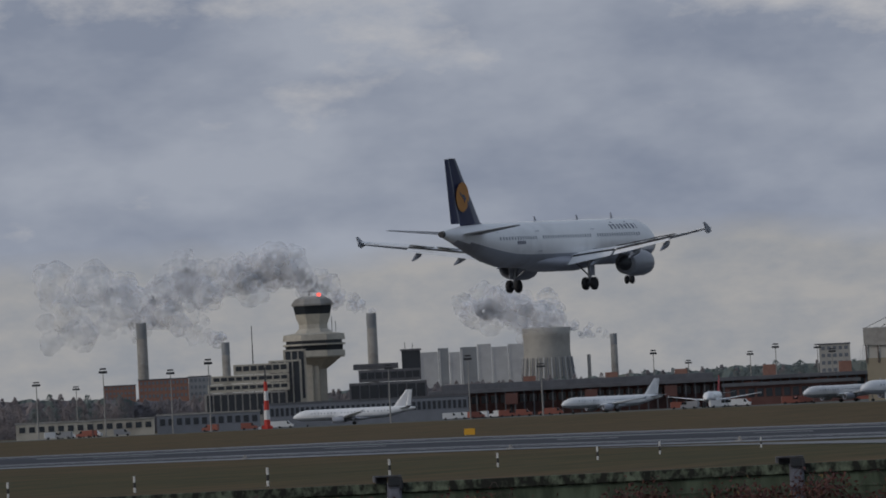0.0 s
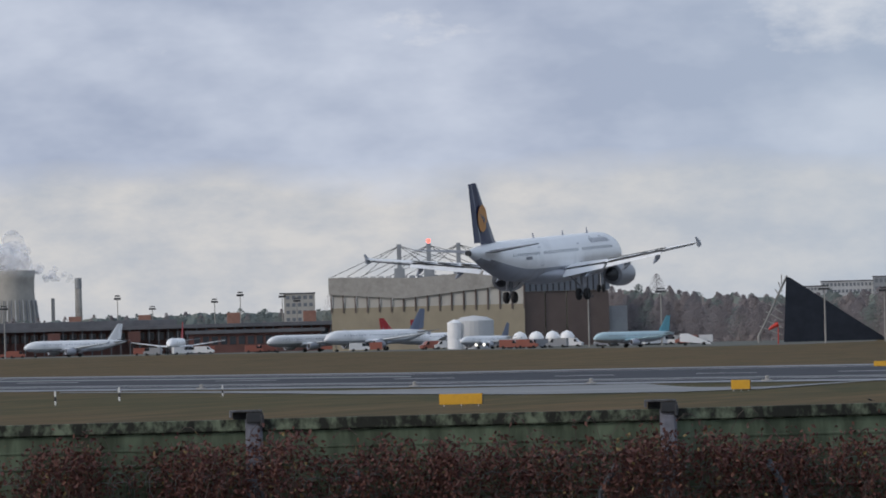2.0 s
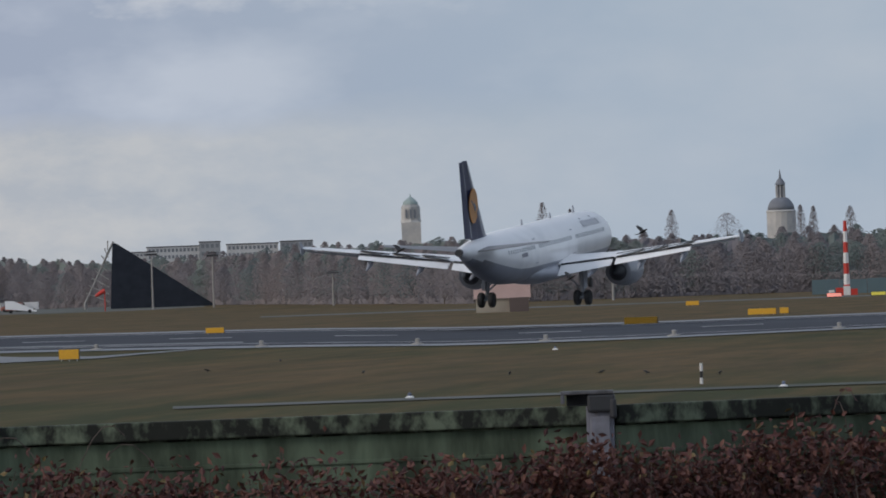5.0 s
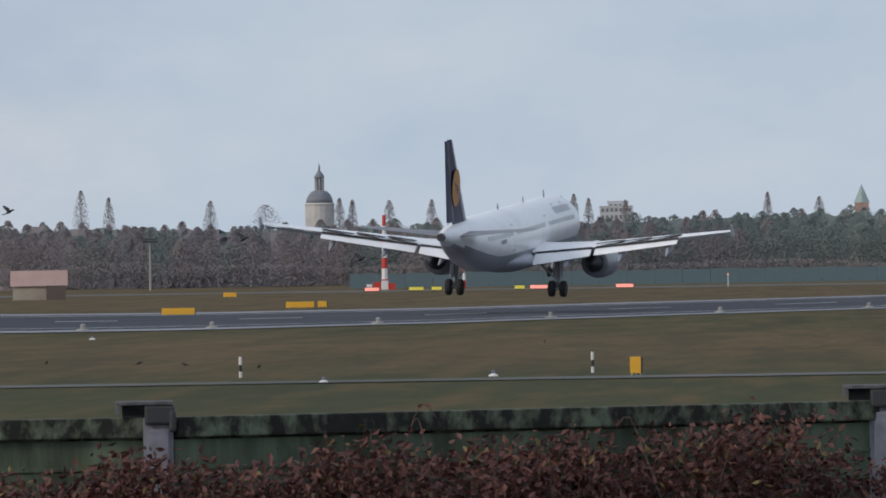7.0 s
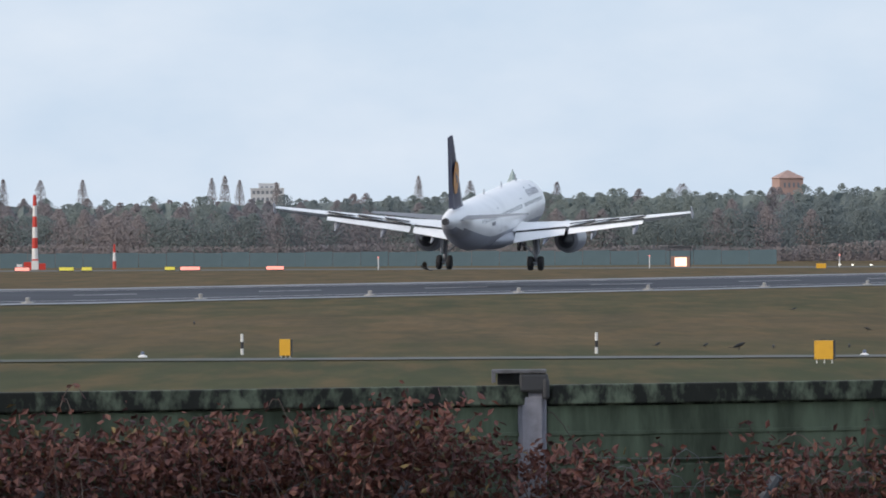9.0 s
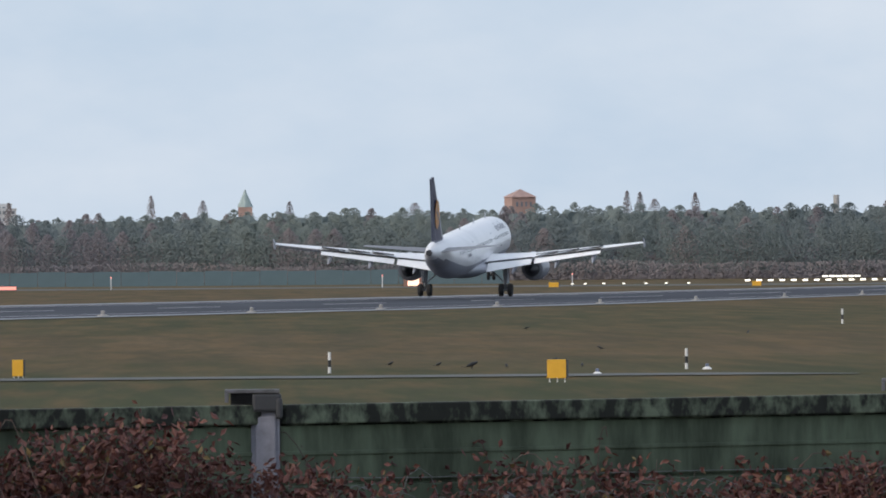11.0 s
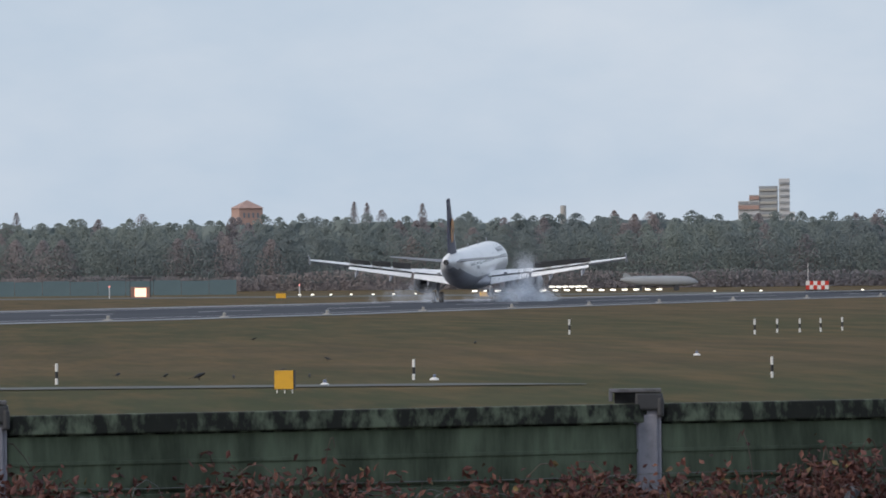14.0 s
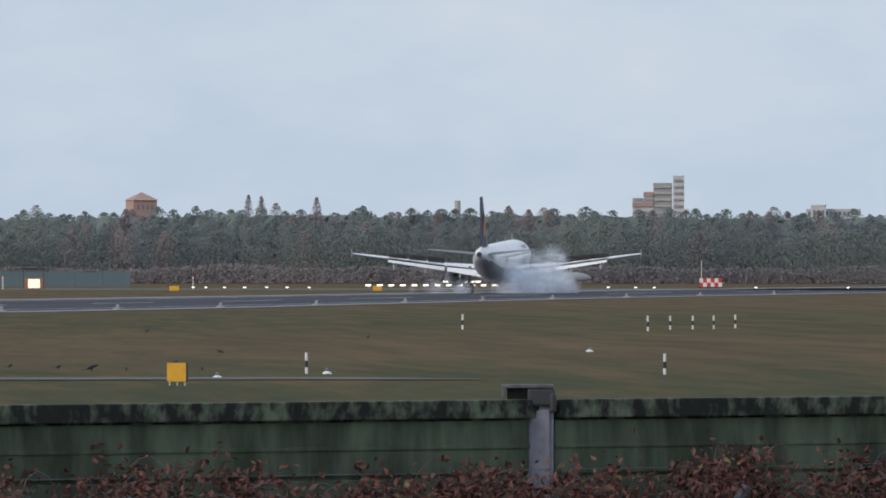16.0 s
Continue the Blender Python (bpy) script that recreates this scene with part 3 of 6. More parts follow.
FLIGHT = [
    (0.0, 0.386, 897.8, 14.17, 25.3, 0.6, 0.7),
    (0.5, 1.227, 966.5, 12.34, 24.38, 0.8, -0.2),
    (1.0, 1.965, 1033.6, 10.6, 23.5, 1.0, -1.3),
    (1.5, 2.712, 1018.0, 7.95, 22.8, 1.4, -1.3),
    (2.0, 3.374, 997.6, 7.21, 22.14, 1.8, -1.3),
    (2.5, 4.061, 969.4, 5.89, 21.52, 2.6, -1.2),
    (3.0, 4.681, 949.7, 4.24, 21.29, 3.4, -1.1),
    (3.5, 5.315, 914.6, 3.31, 20.99, 3.8, -1.4),
    (4.0, 5.898, 886.1, 2.72, 20.91, 3.4, -1.4),
    (4.2, 6.133, 872.2, 2.47, 20.8, 3.3, -1.1),
    (6.3, 8.598, 712.1, 1.79, 21.2, 3.25, 1.8),
    (7.0, 9.346, 753.1, 1.56, 20.98, 3.2, 1.8),
    (7.5, 9.84, 779.0, 1.4, 20.75, 3.4, 1.6),
    (9.0, 11.155, 856.7, 1.69, 20.2, 4.0, 1.0),
    (10.0, 11.871, 911.5, 1.37, 20.41, 4.0, 0.15),
    (11.3, 12.64, 988.0, 0.4, 20.8, 3.6, 0.3),
    (12.5, 13.295, 1061.3, 0.0, 21.2, 2.6, 0.5),
    (13.3, 13.68, 1100.0, 0.0, 21.0, 2.3, 0.3),
    (14.5, 14.187, 1159.6, 0.0, 20.84, 2.0, 0.0),
    (16.0, 14.714, 1243.6, 0.0, 20.85, 1.4, 0.0),
]


def flight_pose(b, d, z, heading, pitch, roll):
    p = spot(b, d, z)
    return pose(p.x, p.y, p.z, roll, -pitch, 90 - heading)


# ---- boundary fence: concrete planks between posts ----
PLANK = material("mossy_plank", (0.128, 0.165, 0.108), 0.9, grain=0.18, scale=9.0, dirt=(0.044, 0.058, 0.036), dirt_scale=6.0, dirt_low=0.38, dirt_high=0.66, stretch=(1, 1, .22), bump=0.3, piece=0.10)
COPING = material("mossy_coping", (0.150, 0.180, 0.122), 0.9, grain=0.2, scale=9.0, dirt=(0.018, 0.020, 0.015), dirt_scale=11.0, dirt_low=0.36, dirt_high=0.54, stretch=(1, 1, .7), bump=0.4, piece=0.08)
POST = material("grey_post", (0.215, 0.22, 0.26), 0.85, grain=0.18, scale=14.0, dirt=(0.13, 0.13, 0.15), dirt_scale=5.0, bump=0.3, piece=0.08)
CAP = material("weathered_cap", (0.12, 0.12, 0.135), 0.8, grain=0.25, scale=14.0, dirt=(0.05, 0.052, 0.05), dirt_scale=9.0, bump=0.3)
POSTS = [(-13.9, 45.6), (-9.3, 44.7), (-4.78, 44.1), (-0.24, 43.7), (3.78, 43.5), (7.45, 43.9), (11.38, 45.75), (14.93, 48.0), (18.4, 50.6), (21.9, 53.4)]
TOP = 3.0


def build_fence():
    fence = thing("boundary_fence", spot(7.6, 43.9), "mossy green concrete plank fence between grey posts", "fence", kind="structure")
    inv = fence.matrix_world.inverted()
    planks = {}
    for (b0, d0), (b1, d1) in zip(POSTS, POSTS[1:]):
        p, q = spot(b0, d0), spot(b1, d1)
        along_ = (q - p)
        ln = along_.length
        m = inv @ Matrix.Translation(p) @ Matrix.Rotation(math.atan2(along_.y, along_.x), 4, "Z")
        z = TOP - 0.085
        # coping, a little proud
        ob = part("coping", box(boxes((0.055, ln - 0.055, -0.075, 0.045, TOP - 0.085, TOP), bevel=0.008), 0.055, ln - 0.055, -0.03, 0.015, TOP - 0.10, TOP - 0.08), COPING, fence, "pale coping with dark moss")
        ob.matrix_local = m
        i = 0
        while z > 0.05:
            lo = max(0.0, z - 0.26)
            bm = boxes((0.05, ln - 0.05, -0.045, 0.03, lo + 0.008, z - 0.008), bevel=0.006)
            box(bm, 0.05, ln - 0.05, -0.052, -0.04, (lo + z) / 2 - 0.006, (lo + z) / 2 + 0.012, 0.003)
            box(bm, 0.05, ln - 0.05, -0.03, 0.015, lo - 0.012, lo + 0.012)
            ob = part("plank", bm, PLANK, fence)
            ob.matrix_local = m
            z, i = lo, i + 1
    for b, d in POSTS:
        m = inv @ Matrix.Translation(spot(b, d)) @ Matrix.Rotation(radians(-b), 4, "Z")
        ob = part("post", boxes((-0.062, 0.062, -0.10, 0.06, 0.0, TOP + 0.0), (-0.045, 0.045, -0.11, -0.09, 0.0, TOP - 0.05), bevel=0.006), POST, fence, "blue-grey concrete post")
        ob.matrix_local = m
        cap = part("post_cap", boxes((-0.175, 0.062, -0.13, 0.07, TOP + 0.052, TOP + 0.068), (-0.175, -0.158, -0.13, 0.07, TOP + 0.012, TOP + 0.052), (-0.15, -0.05, 0.03, 0.06, TOP, TOP + 0.052), bevel=0.004), CAP, fence, "flat weathered cap bent over the post")
        clip = part("bracket", boxes((-0.056, 0.070, -0.125, -0.07, TOP - 0.03, TOP + 0.051), (0.045, 0.075, -0.13, -0.10, TOP - 0.06, TOP + 0.03), bevel=0.012), DARK, fence, "dark steel bracket under the cap")
        clip.matrix_local = m
        cap.matrix_local = m
    return fence


build_fence()

# ---- brambles and razor wire before the fence ----
LEAF = material("dead_leaf", (0.098, 0.035, 0.029), 0.7, island=0.5, grain=0.2, scale=20.0)
LEAF_GOLD = material("yellow_leaf", (0.14, 0.095, 0.038), 0.7, island=0.4)
TWIG = material("grey_twig", (0.10, 0.075, 0.065), 0.85, grain=0.2, scale=20.0, island=0.2)
WIRE = material("galvanised_wire", (0.16, 0.165, 0.17), 0.6, 0.4, grain=0.1, scale=20.0)


def fence_line(b):
    return along(POSTS, b)


def cover(b):
    """Top of the brambles and how dense they are at a bearing."""
    tops = [(-17, 2.84), (-6, 2.84), (-2, 2.86), (2, 2.85), (4.5, 2.85), (6.5, 2.83), (8, 2.78), (8.8, 2.90), (10.3, 2.92), (11.1, 2.86), (11.7, 2.75), (12.6, 2.72),
            (13.3, 2.73), (14.1, 2.70), (15.1, 2.75), (15.9, 2.78), (17.2, 2.70), (19, 2.72)]
    dense = [(-17, .42), (3, .42), (5, .5), (6.5, .8), (8.0, 1.0), (10.9, 1.0), (11.4, 0.6), (12.2, 0.5), (13.2, 0.6), (14.2, 0.5), (15.0, 0.65), (16.0, 0.75), (19, 0.7)]
    return along(tops, b), along(dense, b)


def leaf_mesh(name, mats, leaves):
    """Folded leaves, each a small island of four triangles."""
    verts, faces, idx = [], [], []
    for c, size, m in leaves:
        u = Vector((random.gauss(0, 1), random.gauss(0, 1), random.gauss(0, 1))).normalized()
        w = u.orthogonal().normalized()
        w.rotate(Matrix.Rotation(random.random() * 6.28, 3, u))
        v = u.cross(w)
        k = len(verts)
        verts += [c - w * size, c + v * size * .55 + u * size * .18, c + w * size, c - v * size * .55 + u * size * .22, c + u * size * -.05]
        faces += [(k, k + 1, k + 4), (k + 1, k + 2, k + 4), (k + 2, k + 3, k + 4), (k + 3, k, k + 4)]
        idx += [m] * 4
    me = bpy.data.meshes.new(name)
    me.from_pydata([tuple(v) for v in verts], [], faces)
    for m in mats:
        me.materials.append(m)
    me.polygons.foreach_set("material_index", idx)
    return new(name, me)


def build_brambles():
    random.seed(11)
    leaves, canes = [], bmesh.new()
    for i in range(4000):
        b = random.uniform(-17, 19)
        top, dense = cover(b)
        top += noise.noise(Vector((b * 2.2, 1.3, 0))) * 0.12 + noise.noise(Vector((b * 7.0, 9.3, 0))) * 0.05 + .01
        thick = dense * (.35 + 1.5 * max(0.0, .45 + noise.noise(Vector((b * 1.6, 6.1, 0))) + .6 * noise.noise(Vector((b * 4.7, 2.6, 0)))))
        if random.random() > thick:
            continue
        depth = random.uniform(0.12, 0.75)
        base = spot(b, fence_line(b) - depth)
        height = top - abs(random.gauss(0, 0.11)) - 0.03
        foot = base + Vector((random.uniform(-.15, .15), random.uniform(-.1, .1), height - random.uniform(.35, .8)))
        tip = base + Vector((random.uniform(-.12, .12), random.uniform(-.08, .04), height))
        mid = (foot + tip) / 2 + Vector((random.uniform(-.08, .08), random.uniform(-.05, .05), .02))
        if i % 3 == 0:
            tube(canes, foot, mid, .004, .003, 5)
            tube(canes, mid, tip, .003, .0015, 5)
        for j in range(random.randint(30, 64)):
            k = random.random() ** .7
            p = foot.lerp(mid, k * 2) if k < .5 else mid.lerp(tip, k * 2 - 1)
            p = p + Vector((random.gauss(0, .055), random.gauss(0, .05), random.gauss(0, .04)))
            leaves.append((p, random.uniform(.012, .027), 1 if random.random() < .05 else 0))
    # arching bare shoots
    for i in range(80):
        b = random.uniform(-17, 19)
        p = spot(b, fence_line(b) - random.uniform(.1, .6), cover(b)[0] - random.uniform(.1, .3))
        side = random.uniform(-.3, .3)
        last = p
        for k in range(1, 6):
            q = p + Vector((side * k / 5, random.uniform(-.02, .02), .26 * math.sin(k / 5 * 2.2)))
            tube(canes, last, q, .0025, .002, 5)
            last = q
            if random.random() < .5:
                leaves.append((q, random.uniform(.012, .026), 0))
    ob = leaf_mesh("bramble_leaves", [LEAF, LEAF_GOLD], leaves)
    tagged(ob, "withered red-brown bramble leaves along the fence", "brambles", kind="stuff")
    ob = part("bramble_canes", canes, TWIG)
    tagged(ob, "thin grey bramble canes along the fence", "brambles", kind="stuff")


build_brambles()


def build_razor_wire():
    curve = bpy.data.curves.new("razor_wire", "CURVE")
    curve.dimensions, curve.bevel_depth, curve.bevel_resolution = "3D", 0.0019, 1
    random.seed(5)
    for r, z0, turns, off in ((.16, 2.50, 190, .38), (.13, 2.46, 150, .52)):
        sp = curve.splines.new("POLY")
        k = turns * 12
        sp.points.add(k - 1)
        for i in range(k):
            b = -16 + 35 * i / k
            a = 2 * math.pi * i / 12
            rr = r * (1 + .7 * noise.noise(Vector((i * .05, off, 0))))
            p = spot(b + .18 * math.cos(a) + .22 * noise.noise(Vector((i * .04, 7.7, off))), fence_line(b) - off + rr * .5 * math.cos(a + .7), z0 + .07 * noise.noise(Vector((b * 1.9, 4.4, off))) + rr * math.sin(a))
            sp.points[i].co = (*p, 1)
    for z0, off in ((2.56, .3), (2.42, .45), (2.68, .2)):
        sp = curve.splines.new("POLY")
        sp.points.add(139)
        for i in range(140):
            b = -16 + 35 * i / 139
            sp.points[i].co = (*spot(b, fence_line(b) - off, z0 + .02 * noise.noise(Vector((b, off, 2)))), 1)
    ob = new("razor_wire", curve)
    curve.materials.append(WIRE)
    return tagged(ob, "coils of galvanised razor wire before the fence", "razor wire")


build_razor_wire()
STAKE = material("stake_paint", (0.10, 0.115, 0.14), 0.6, grain=0.2, scale=10.0)
first = None
for b, lean in ((-14, .1), (-9.5, .1), (-4.6, .1), (0.6, .1), (3.1, .12), (4.9, -.1), (6.3, .12), (8.55, .14), (10.55, .14), (12.55, .14), (15.9, .12), (17.8, .1)):
    p = spot(b, fence_line(b) - .5)
    if first is None:
        first = thing("wire_stake", p, "dark steel stake leaning over to carry razor wire", "stake", "stakes before the fence")
        part("shaft", tubes(((0, 0, 0), (0, 0, 2.42), .022, .022)), STAKE, first)
        part("arm", tubes(((0, 0, 2.40), (.12, -.05, 2.60), .022, .026)), STAKE, first, "arm bent out at the top")
    else:
        copy_thing(first, Matrix.Translation(p) @ Matrix.Rotation(0 if lean > 0 else math.pi, 4, "Z"))


# ---- woods ----
def foliage(name, dark, light, scale, island):
    """Matt foliage, its stands and single clumps uneven in tone."""
    m = bpy.data.materials.new(name)
    m.use_nodes = True
    n = Nodes(m.node_tree)
    n.tree.nodes.clear()
    out, matt, geo = n.add("ShaderNodeOutputMaterial"), n.add("ShaderNodeBsdfDiffuse"), n.add("ShaderNodeNewGeometry")
    stand = n.ramp(n.noise(geo.outputs["Position"], scale, 5.0, 0.6), (0.32, 0.0), (0.68, 1.0))
    col = n.mix(stand, dark, light)
    hsv = n.add("ShaderNodeHueSaturation")
    n.link(n.math("ADD", n.math("MULTIPLY", geo.outputs["Random Per Island"], 2 * island), 1 - island), hsv.inputs["Value"])
    n.link(col, hsv.inputs["Color"])
    n.link(hsv.outputs[0], matt.inputs[0])
    n.link(matt.outputs[0], out.inputs[0])
    return m


# distance haze is put into both colours: paler and bluer than real foliage
HAZED_PINE = foliage("hazed_pine_needles", (0.140, 0.165, 0.170), (0.188, 0.218, 0.198), 0.035, 0.05)
HAZED_BARE = foliage("hazed_bare_twigs", (0.180, 0.173, 0.188), (0.250, 0.218, 0.212), 0.03, 0.05)
BARK = material("bark", (0.16, 0.14, 0.12), 0.95, grain=0.25, scale=1.0)


def clump_cloud(name, mat, clumps, label, category, facing=(-0.15, -0.65, 0.75), loose=0.30):
    """Many small three-cornered clumps of foliage in one mesh."""
    clumps = np.concatenate(clumps)
    k = len(clumps)
    c, s = clumps[:, :3], clumps[:, 3][:, None, None]
    rng = np.random.default_rng(len(name))
    # each clump leans up and out of the mass, give or take
    up = np.array(facing) + rng.normal(size=(k, 3)) * loose
    up /= np.linalg.norm(up, axis=1, keepdims=True)
    side = np.cross(up, rng.normal(size=(k, 3)))
    side /= np.linalg.norm(side, axis=1, keepdims=True)
    other = np.cross(up, side)
    turn = np.array([0.0, 2.1, 4.2])[None, :] + rng.uniform(-.5, .5, (k, 3))
    tri = side[:, None, :] * np.cos(turn)[:, :, None] + other[:, None, :] * np.sin(turn)[:, :, None]
    v = (c[:, None, :] + tri * s).reshape(-1, 3)
    me = bpy.data.meshes.new(name)
    me.vertices.add(3 * k)
    me.vertices.foreach_set("co", v.ravel())
    me.loops.add(3 * k)
    me.loops.foreach_set("vertex_index", np.arange(3 * k, dtype=np.int32))
    me.polygons.add(k)
    me.polygons.foreach_set("loop_start", np.arange(0, 3 * k, 3, dtype=np.int32))
    me.update()
    me.validate()
    me.materials.append(mat)
    return tagged(new(name, me), label, category, kind="stuff")


WOODS = [(-9, 3700), (-1.9, 3700), (-1.8, 4300), (0.8, 4300), (0.9, 4000), (2.0, 4000), (3.4, 3000), (3.8, 2620), (5.0, 2450), (5.8, 2100), (6.6, 1820), (20, 1790)]
HEIGHTS = [(-9, 17), (-2.3, 15), (-1.9, 14), (0.9, 15), (2.1, 16), (3.6, 15), (3.9, 14.5), (4.3, 12.5), (4.7, 11.3), (5.4, 12), (6.2, 12.2), (7, 11.8), (8, 11.0), (9, 11.2), (10, 11.6), (11, 12.3), (12, 12.5), (13, 12.9),
           (14, 13.1), (15, 13.0), (16, 12.6), (17.5, 12.4), (20, 12.6)]


def build_woods():
    rng = random.Random(21)
    draw = np.random.default_rng(8)
    pine, bare, trunks = [], [], bmesh.new()

    def tree(b, d, h, is_pine, far):
        p = spot(b, d, rise(d))
        size = 1.7 if far else 1.0
        k = int(1300 / size ** 1.5)
        if rng.random() < .25:
            tube(trunks, p, p + Vector((rng.uniform(-.3, .3), 0, h * .8)), .14, .05, 4)
        a, u, s = draw.uniform(0, 6.28, k), draw.random(k), draw.random(k)
        if is_pine:
            t = draw.random(k) ** .8
            z = h * (.12 + .88 * t)
            r = np.where(t < .6, 3.1, 3.1 * np.sqrt(np.maximum(0, (1 - t) / .4))) * u ** .7 * (1 + .25 * np.sin(z * 2.3 + b * 40))
        else:
            t = draw.random(k) ** .75
            z = h * (.10 + .90 * t)
            r = 3.0 * np.sin(math.pi * np.minimum(1, .12 + t * .85)) * u ** .65
        (pine if is_pine else bare).append(np.stack([p.x + r * np.cos(a), p.y + r * np.sin(a), p.z + z, (.09 + .16 * s) * size], 1))

    b = -8.5
    while b < 19.5:
        d0, h0 = along(WOODS, b), along(HEIGHTS, b)
        far = d0 > 2900
        share = along([(-9, .2), (0.5, .1), (0.9, .75), (2.2, .7), (3.6, .1), (5, .2), (6.2, .25), (7.4, .12), (8.6, .35), (9.6, .6), (10.6, .45), (11.4, .85), (20, .92)], b)
        patch = noise.noise(Vector((b * 1.7, 3.1, 0)))
        for row in range(4):
            is_pine = rng.random() < share + .3 * patch
            h = h0 * rng.uniform(.93, 1.04) * min(1.0, .74 + .10 * row)
            tree(b + rng.uniform(-.05, .05), d0 + row * rng.uniform(7, 12), h, is_pine, far)
        # undergrowth
        low = []
        for _ in range(260):
            p = spot(b + rng.uniform(-.06, .06), d0 - rng.uniform(1, 4), 0)
            low.append((p.x, p.y, rise(d0) + rng.uniform(.1, h0 * (.36 - .16 * share + .12 * patch)), rng.uniform(.12, .28)))
        bare.append(np.array(low))
        b += (3.0 if not far else 5.0) / d0 * 57.3
    # tall poplars and round crowns over the woods
    for b, h, w in ((7.05, 17.3, 1.3), (7.2, 16.0, 1.0), (7.75, 15.2, 1.2), (8.05, 14.3, 3.0), (8.45, 15.3, 1.0), (8.52, 15.0, .9), (8.72, 14.8, 1.2), (8.95, 14.8, 1.0), (9.65, 15.0, .9), (9.72, 15.4, .9), (9.8, 14.6, .9),
                    (10.0, 14.2, .9), (10.77, 15.2, .9), (11.05, 14.3, 1.2), (11.52, 14.0, 1.0), (13.35, 15.4, .9), (13.42, 15.2, .9), (13.5, 14.0, 1.6), (13.72, 15.0, 1.0), (4.0, 17.5, 2.2), (2.22, 21, 2.6), (12.2, 13.6, 2.2), (14.95, 13.2, 2.0), (16.2, 13.3, 2.4)):
        d = along(WOODS, b) + 45
        p = spot(b, d, rise(d))
        tube(trunks, p, p + Vector((0, 0, h * .9)), .2, .04, 5)
        t, a = draw.random(2600), draw.uniform(0, 6.28, 2600)
        r = 1.25 * w * np.sin(math.pi * np.minimum(1, .10 + t * .88)) ** .7 * draw.random(2600) ** .6
        bare.append(np.stack([p.x + r * np.cos(a), p.y + r * np.sin(a), p.z + h * (.30 + .70 * t), draw.uniform(.05, .13, 2600)], 1))
    clump_cloud("pine_woods", HAZED_PINE, pine, "green pines at the edge of the woods, paled with painted haze", "woods")
    clump_cloud("bare_woods", HAZED_BARE, bare, "bare brown winter trees and scrub, paled with painted haze", "woods")
    tagged(part("tree_trunks", trunks, BARK), "thin dark trunks in the woods", "woods", kind="stuff")


build_woods()


def build_thicket():
    """The closed mass of the woods behind the front trees, brown below and green above."""
    bm = bmesh.new()
    cols, rows = [], 12
    b = -8.5
    while b < 19.6:
        d0, h0 = along(WOODS, b), along(HEIGHTS, b)
        crown = h0 * (.92 + .10 * noise.noise(Vector((b * 9, 0, 5))) + .06 * noise.noise(Vector((b * 31, 2, 5))))
        col_ = []
        for j in range(rows + 1):
            k = j / rows
            lump = 2.2 * noise.noise(Vector((b * 26, k * 7, 1))) + 1.2 * noise.noise(Vector((b * 70, k * 16, 3)))
            d = d0 + 14 + 16 * k + lump
            col_.append(bm.verts.new(spot(b, d, rise(d0) - .3 + crown * k)))
        cols.append(col_)
        b += 1.1 / d0 * 57.3
    for p, q in zip(cols, cols[1:]):
        for j in range(rows):
            f = bm.faces.new((p[j], q[j], q[j + 1], p[j + 1]))
            c = f.calc_center_median()
            bear = math.degrees(math.atan2(c.x, c.y))
            share = along([(-9, .2), (0.5, .1), (0.9, .75), (2.2, .7), (3.6, .1), (5, .2), (6.2, .25), (7.4, .12), (8.6, .35), (9.6, .6), (10.6, .45), (11.4, .85), (20, .92)], bear)
            f.material_index = 1 if j / rows > 1.05 - share * .75 + .3 * noise.noise(c * .12) else 0
    ob = part("thicket", bm, [HAZED_BARE, HAZED_PINE], smooth=False)
    tagged(ob, "closed brown and green mass of the woods, paled with painted haze", "woods", kind="stuff")


build_thicket()



# ---- far buildings ----
FACADE = material("facade_panel", (0.44, 0.43, 0.40), 0.8, grain=0.1, scale=0.3, dirt=(0.36, 0.35, 0.33), dirt_scale=0.1, piece=0.05)
# stained white, greyed so that far walls carry haze in their colour
HAZE_WHITE = material("hazed_weathered_white", (0.55, 0.56, 0.57), 0.8, grain=0.08, scale=0.3, dirt=(0.45, 0.46, 0.48), dirt_scale=0.08)
RED_CLAD = material("rust_red_cladding", (0.135, 0.062, 0.052), 0.75, grain=0.2, scale=0.2, dirt=(0.070, 0.042, 0.042), dirt_scale=0.06)
TAN = material("tan_cladding", (0.30, 0.265, 0.195), 0.8, grain=0.1, scale=0.2, dirt=(0.24, 0.21, 0.16), dirt_scale=0.06)
BROWN = material("brown_door", (0.115, 0.088, 0.080), 0.75, grain=0.12, scale=0.3, piece=0.08)
TEAL = material("teal_screen", (0.11, 0.165, 0.185), 0.8, grain=0.12, scale=0.2, dirt=(0.09, 0.13, 0.15), dirt_scale=0.05)
COPPER = material("green_copper", (0.33, 0.41, 0.40), 0.7, grain=0.12, scale=0.4)
SLATE = material("slate", (0.19, 0.205, 0.235), 0.7, grain=0.12, scale=0.4)
TAR = material("tarred_timber", (0.022, 0.026, 0.034), 0.95, shine=0.05, grain=0.2, scale=0.5)
# window glass lightened to paint in the haze over distant panes
HAZED_GLASS = material("hazed_glass", (0.17, 0.19, 0.22), 0.4, grain=0.1, scale=0.2)
# red brick paled towards pink, the haze of distance mixed into its colour
HAZED_BRICK = material("hazed_brick", (0.42, 0.285, 0.245), 0.85, grain=0.12, scale=0.5, dirt=(0.36, 0.25, 0.22), dirt_scale=0.12)
# tower stone with distance haze painted in as a paler, greyer tone
HAZED_STONE = material("hazed_stone", (0.52, 0.51, 0.49), 0.85, grain=0.1, scale=0.3, dirt=(0.33, 0.34, 0.36), dirt_scale=0.1)
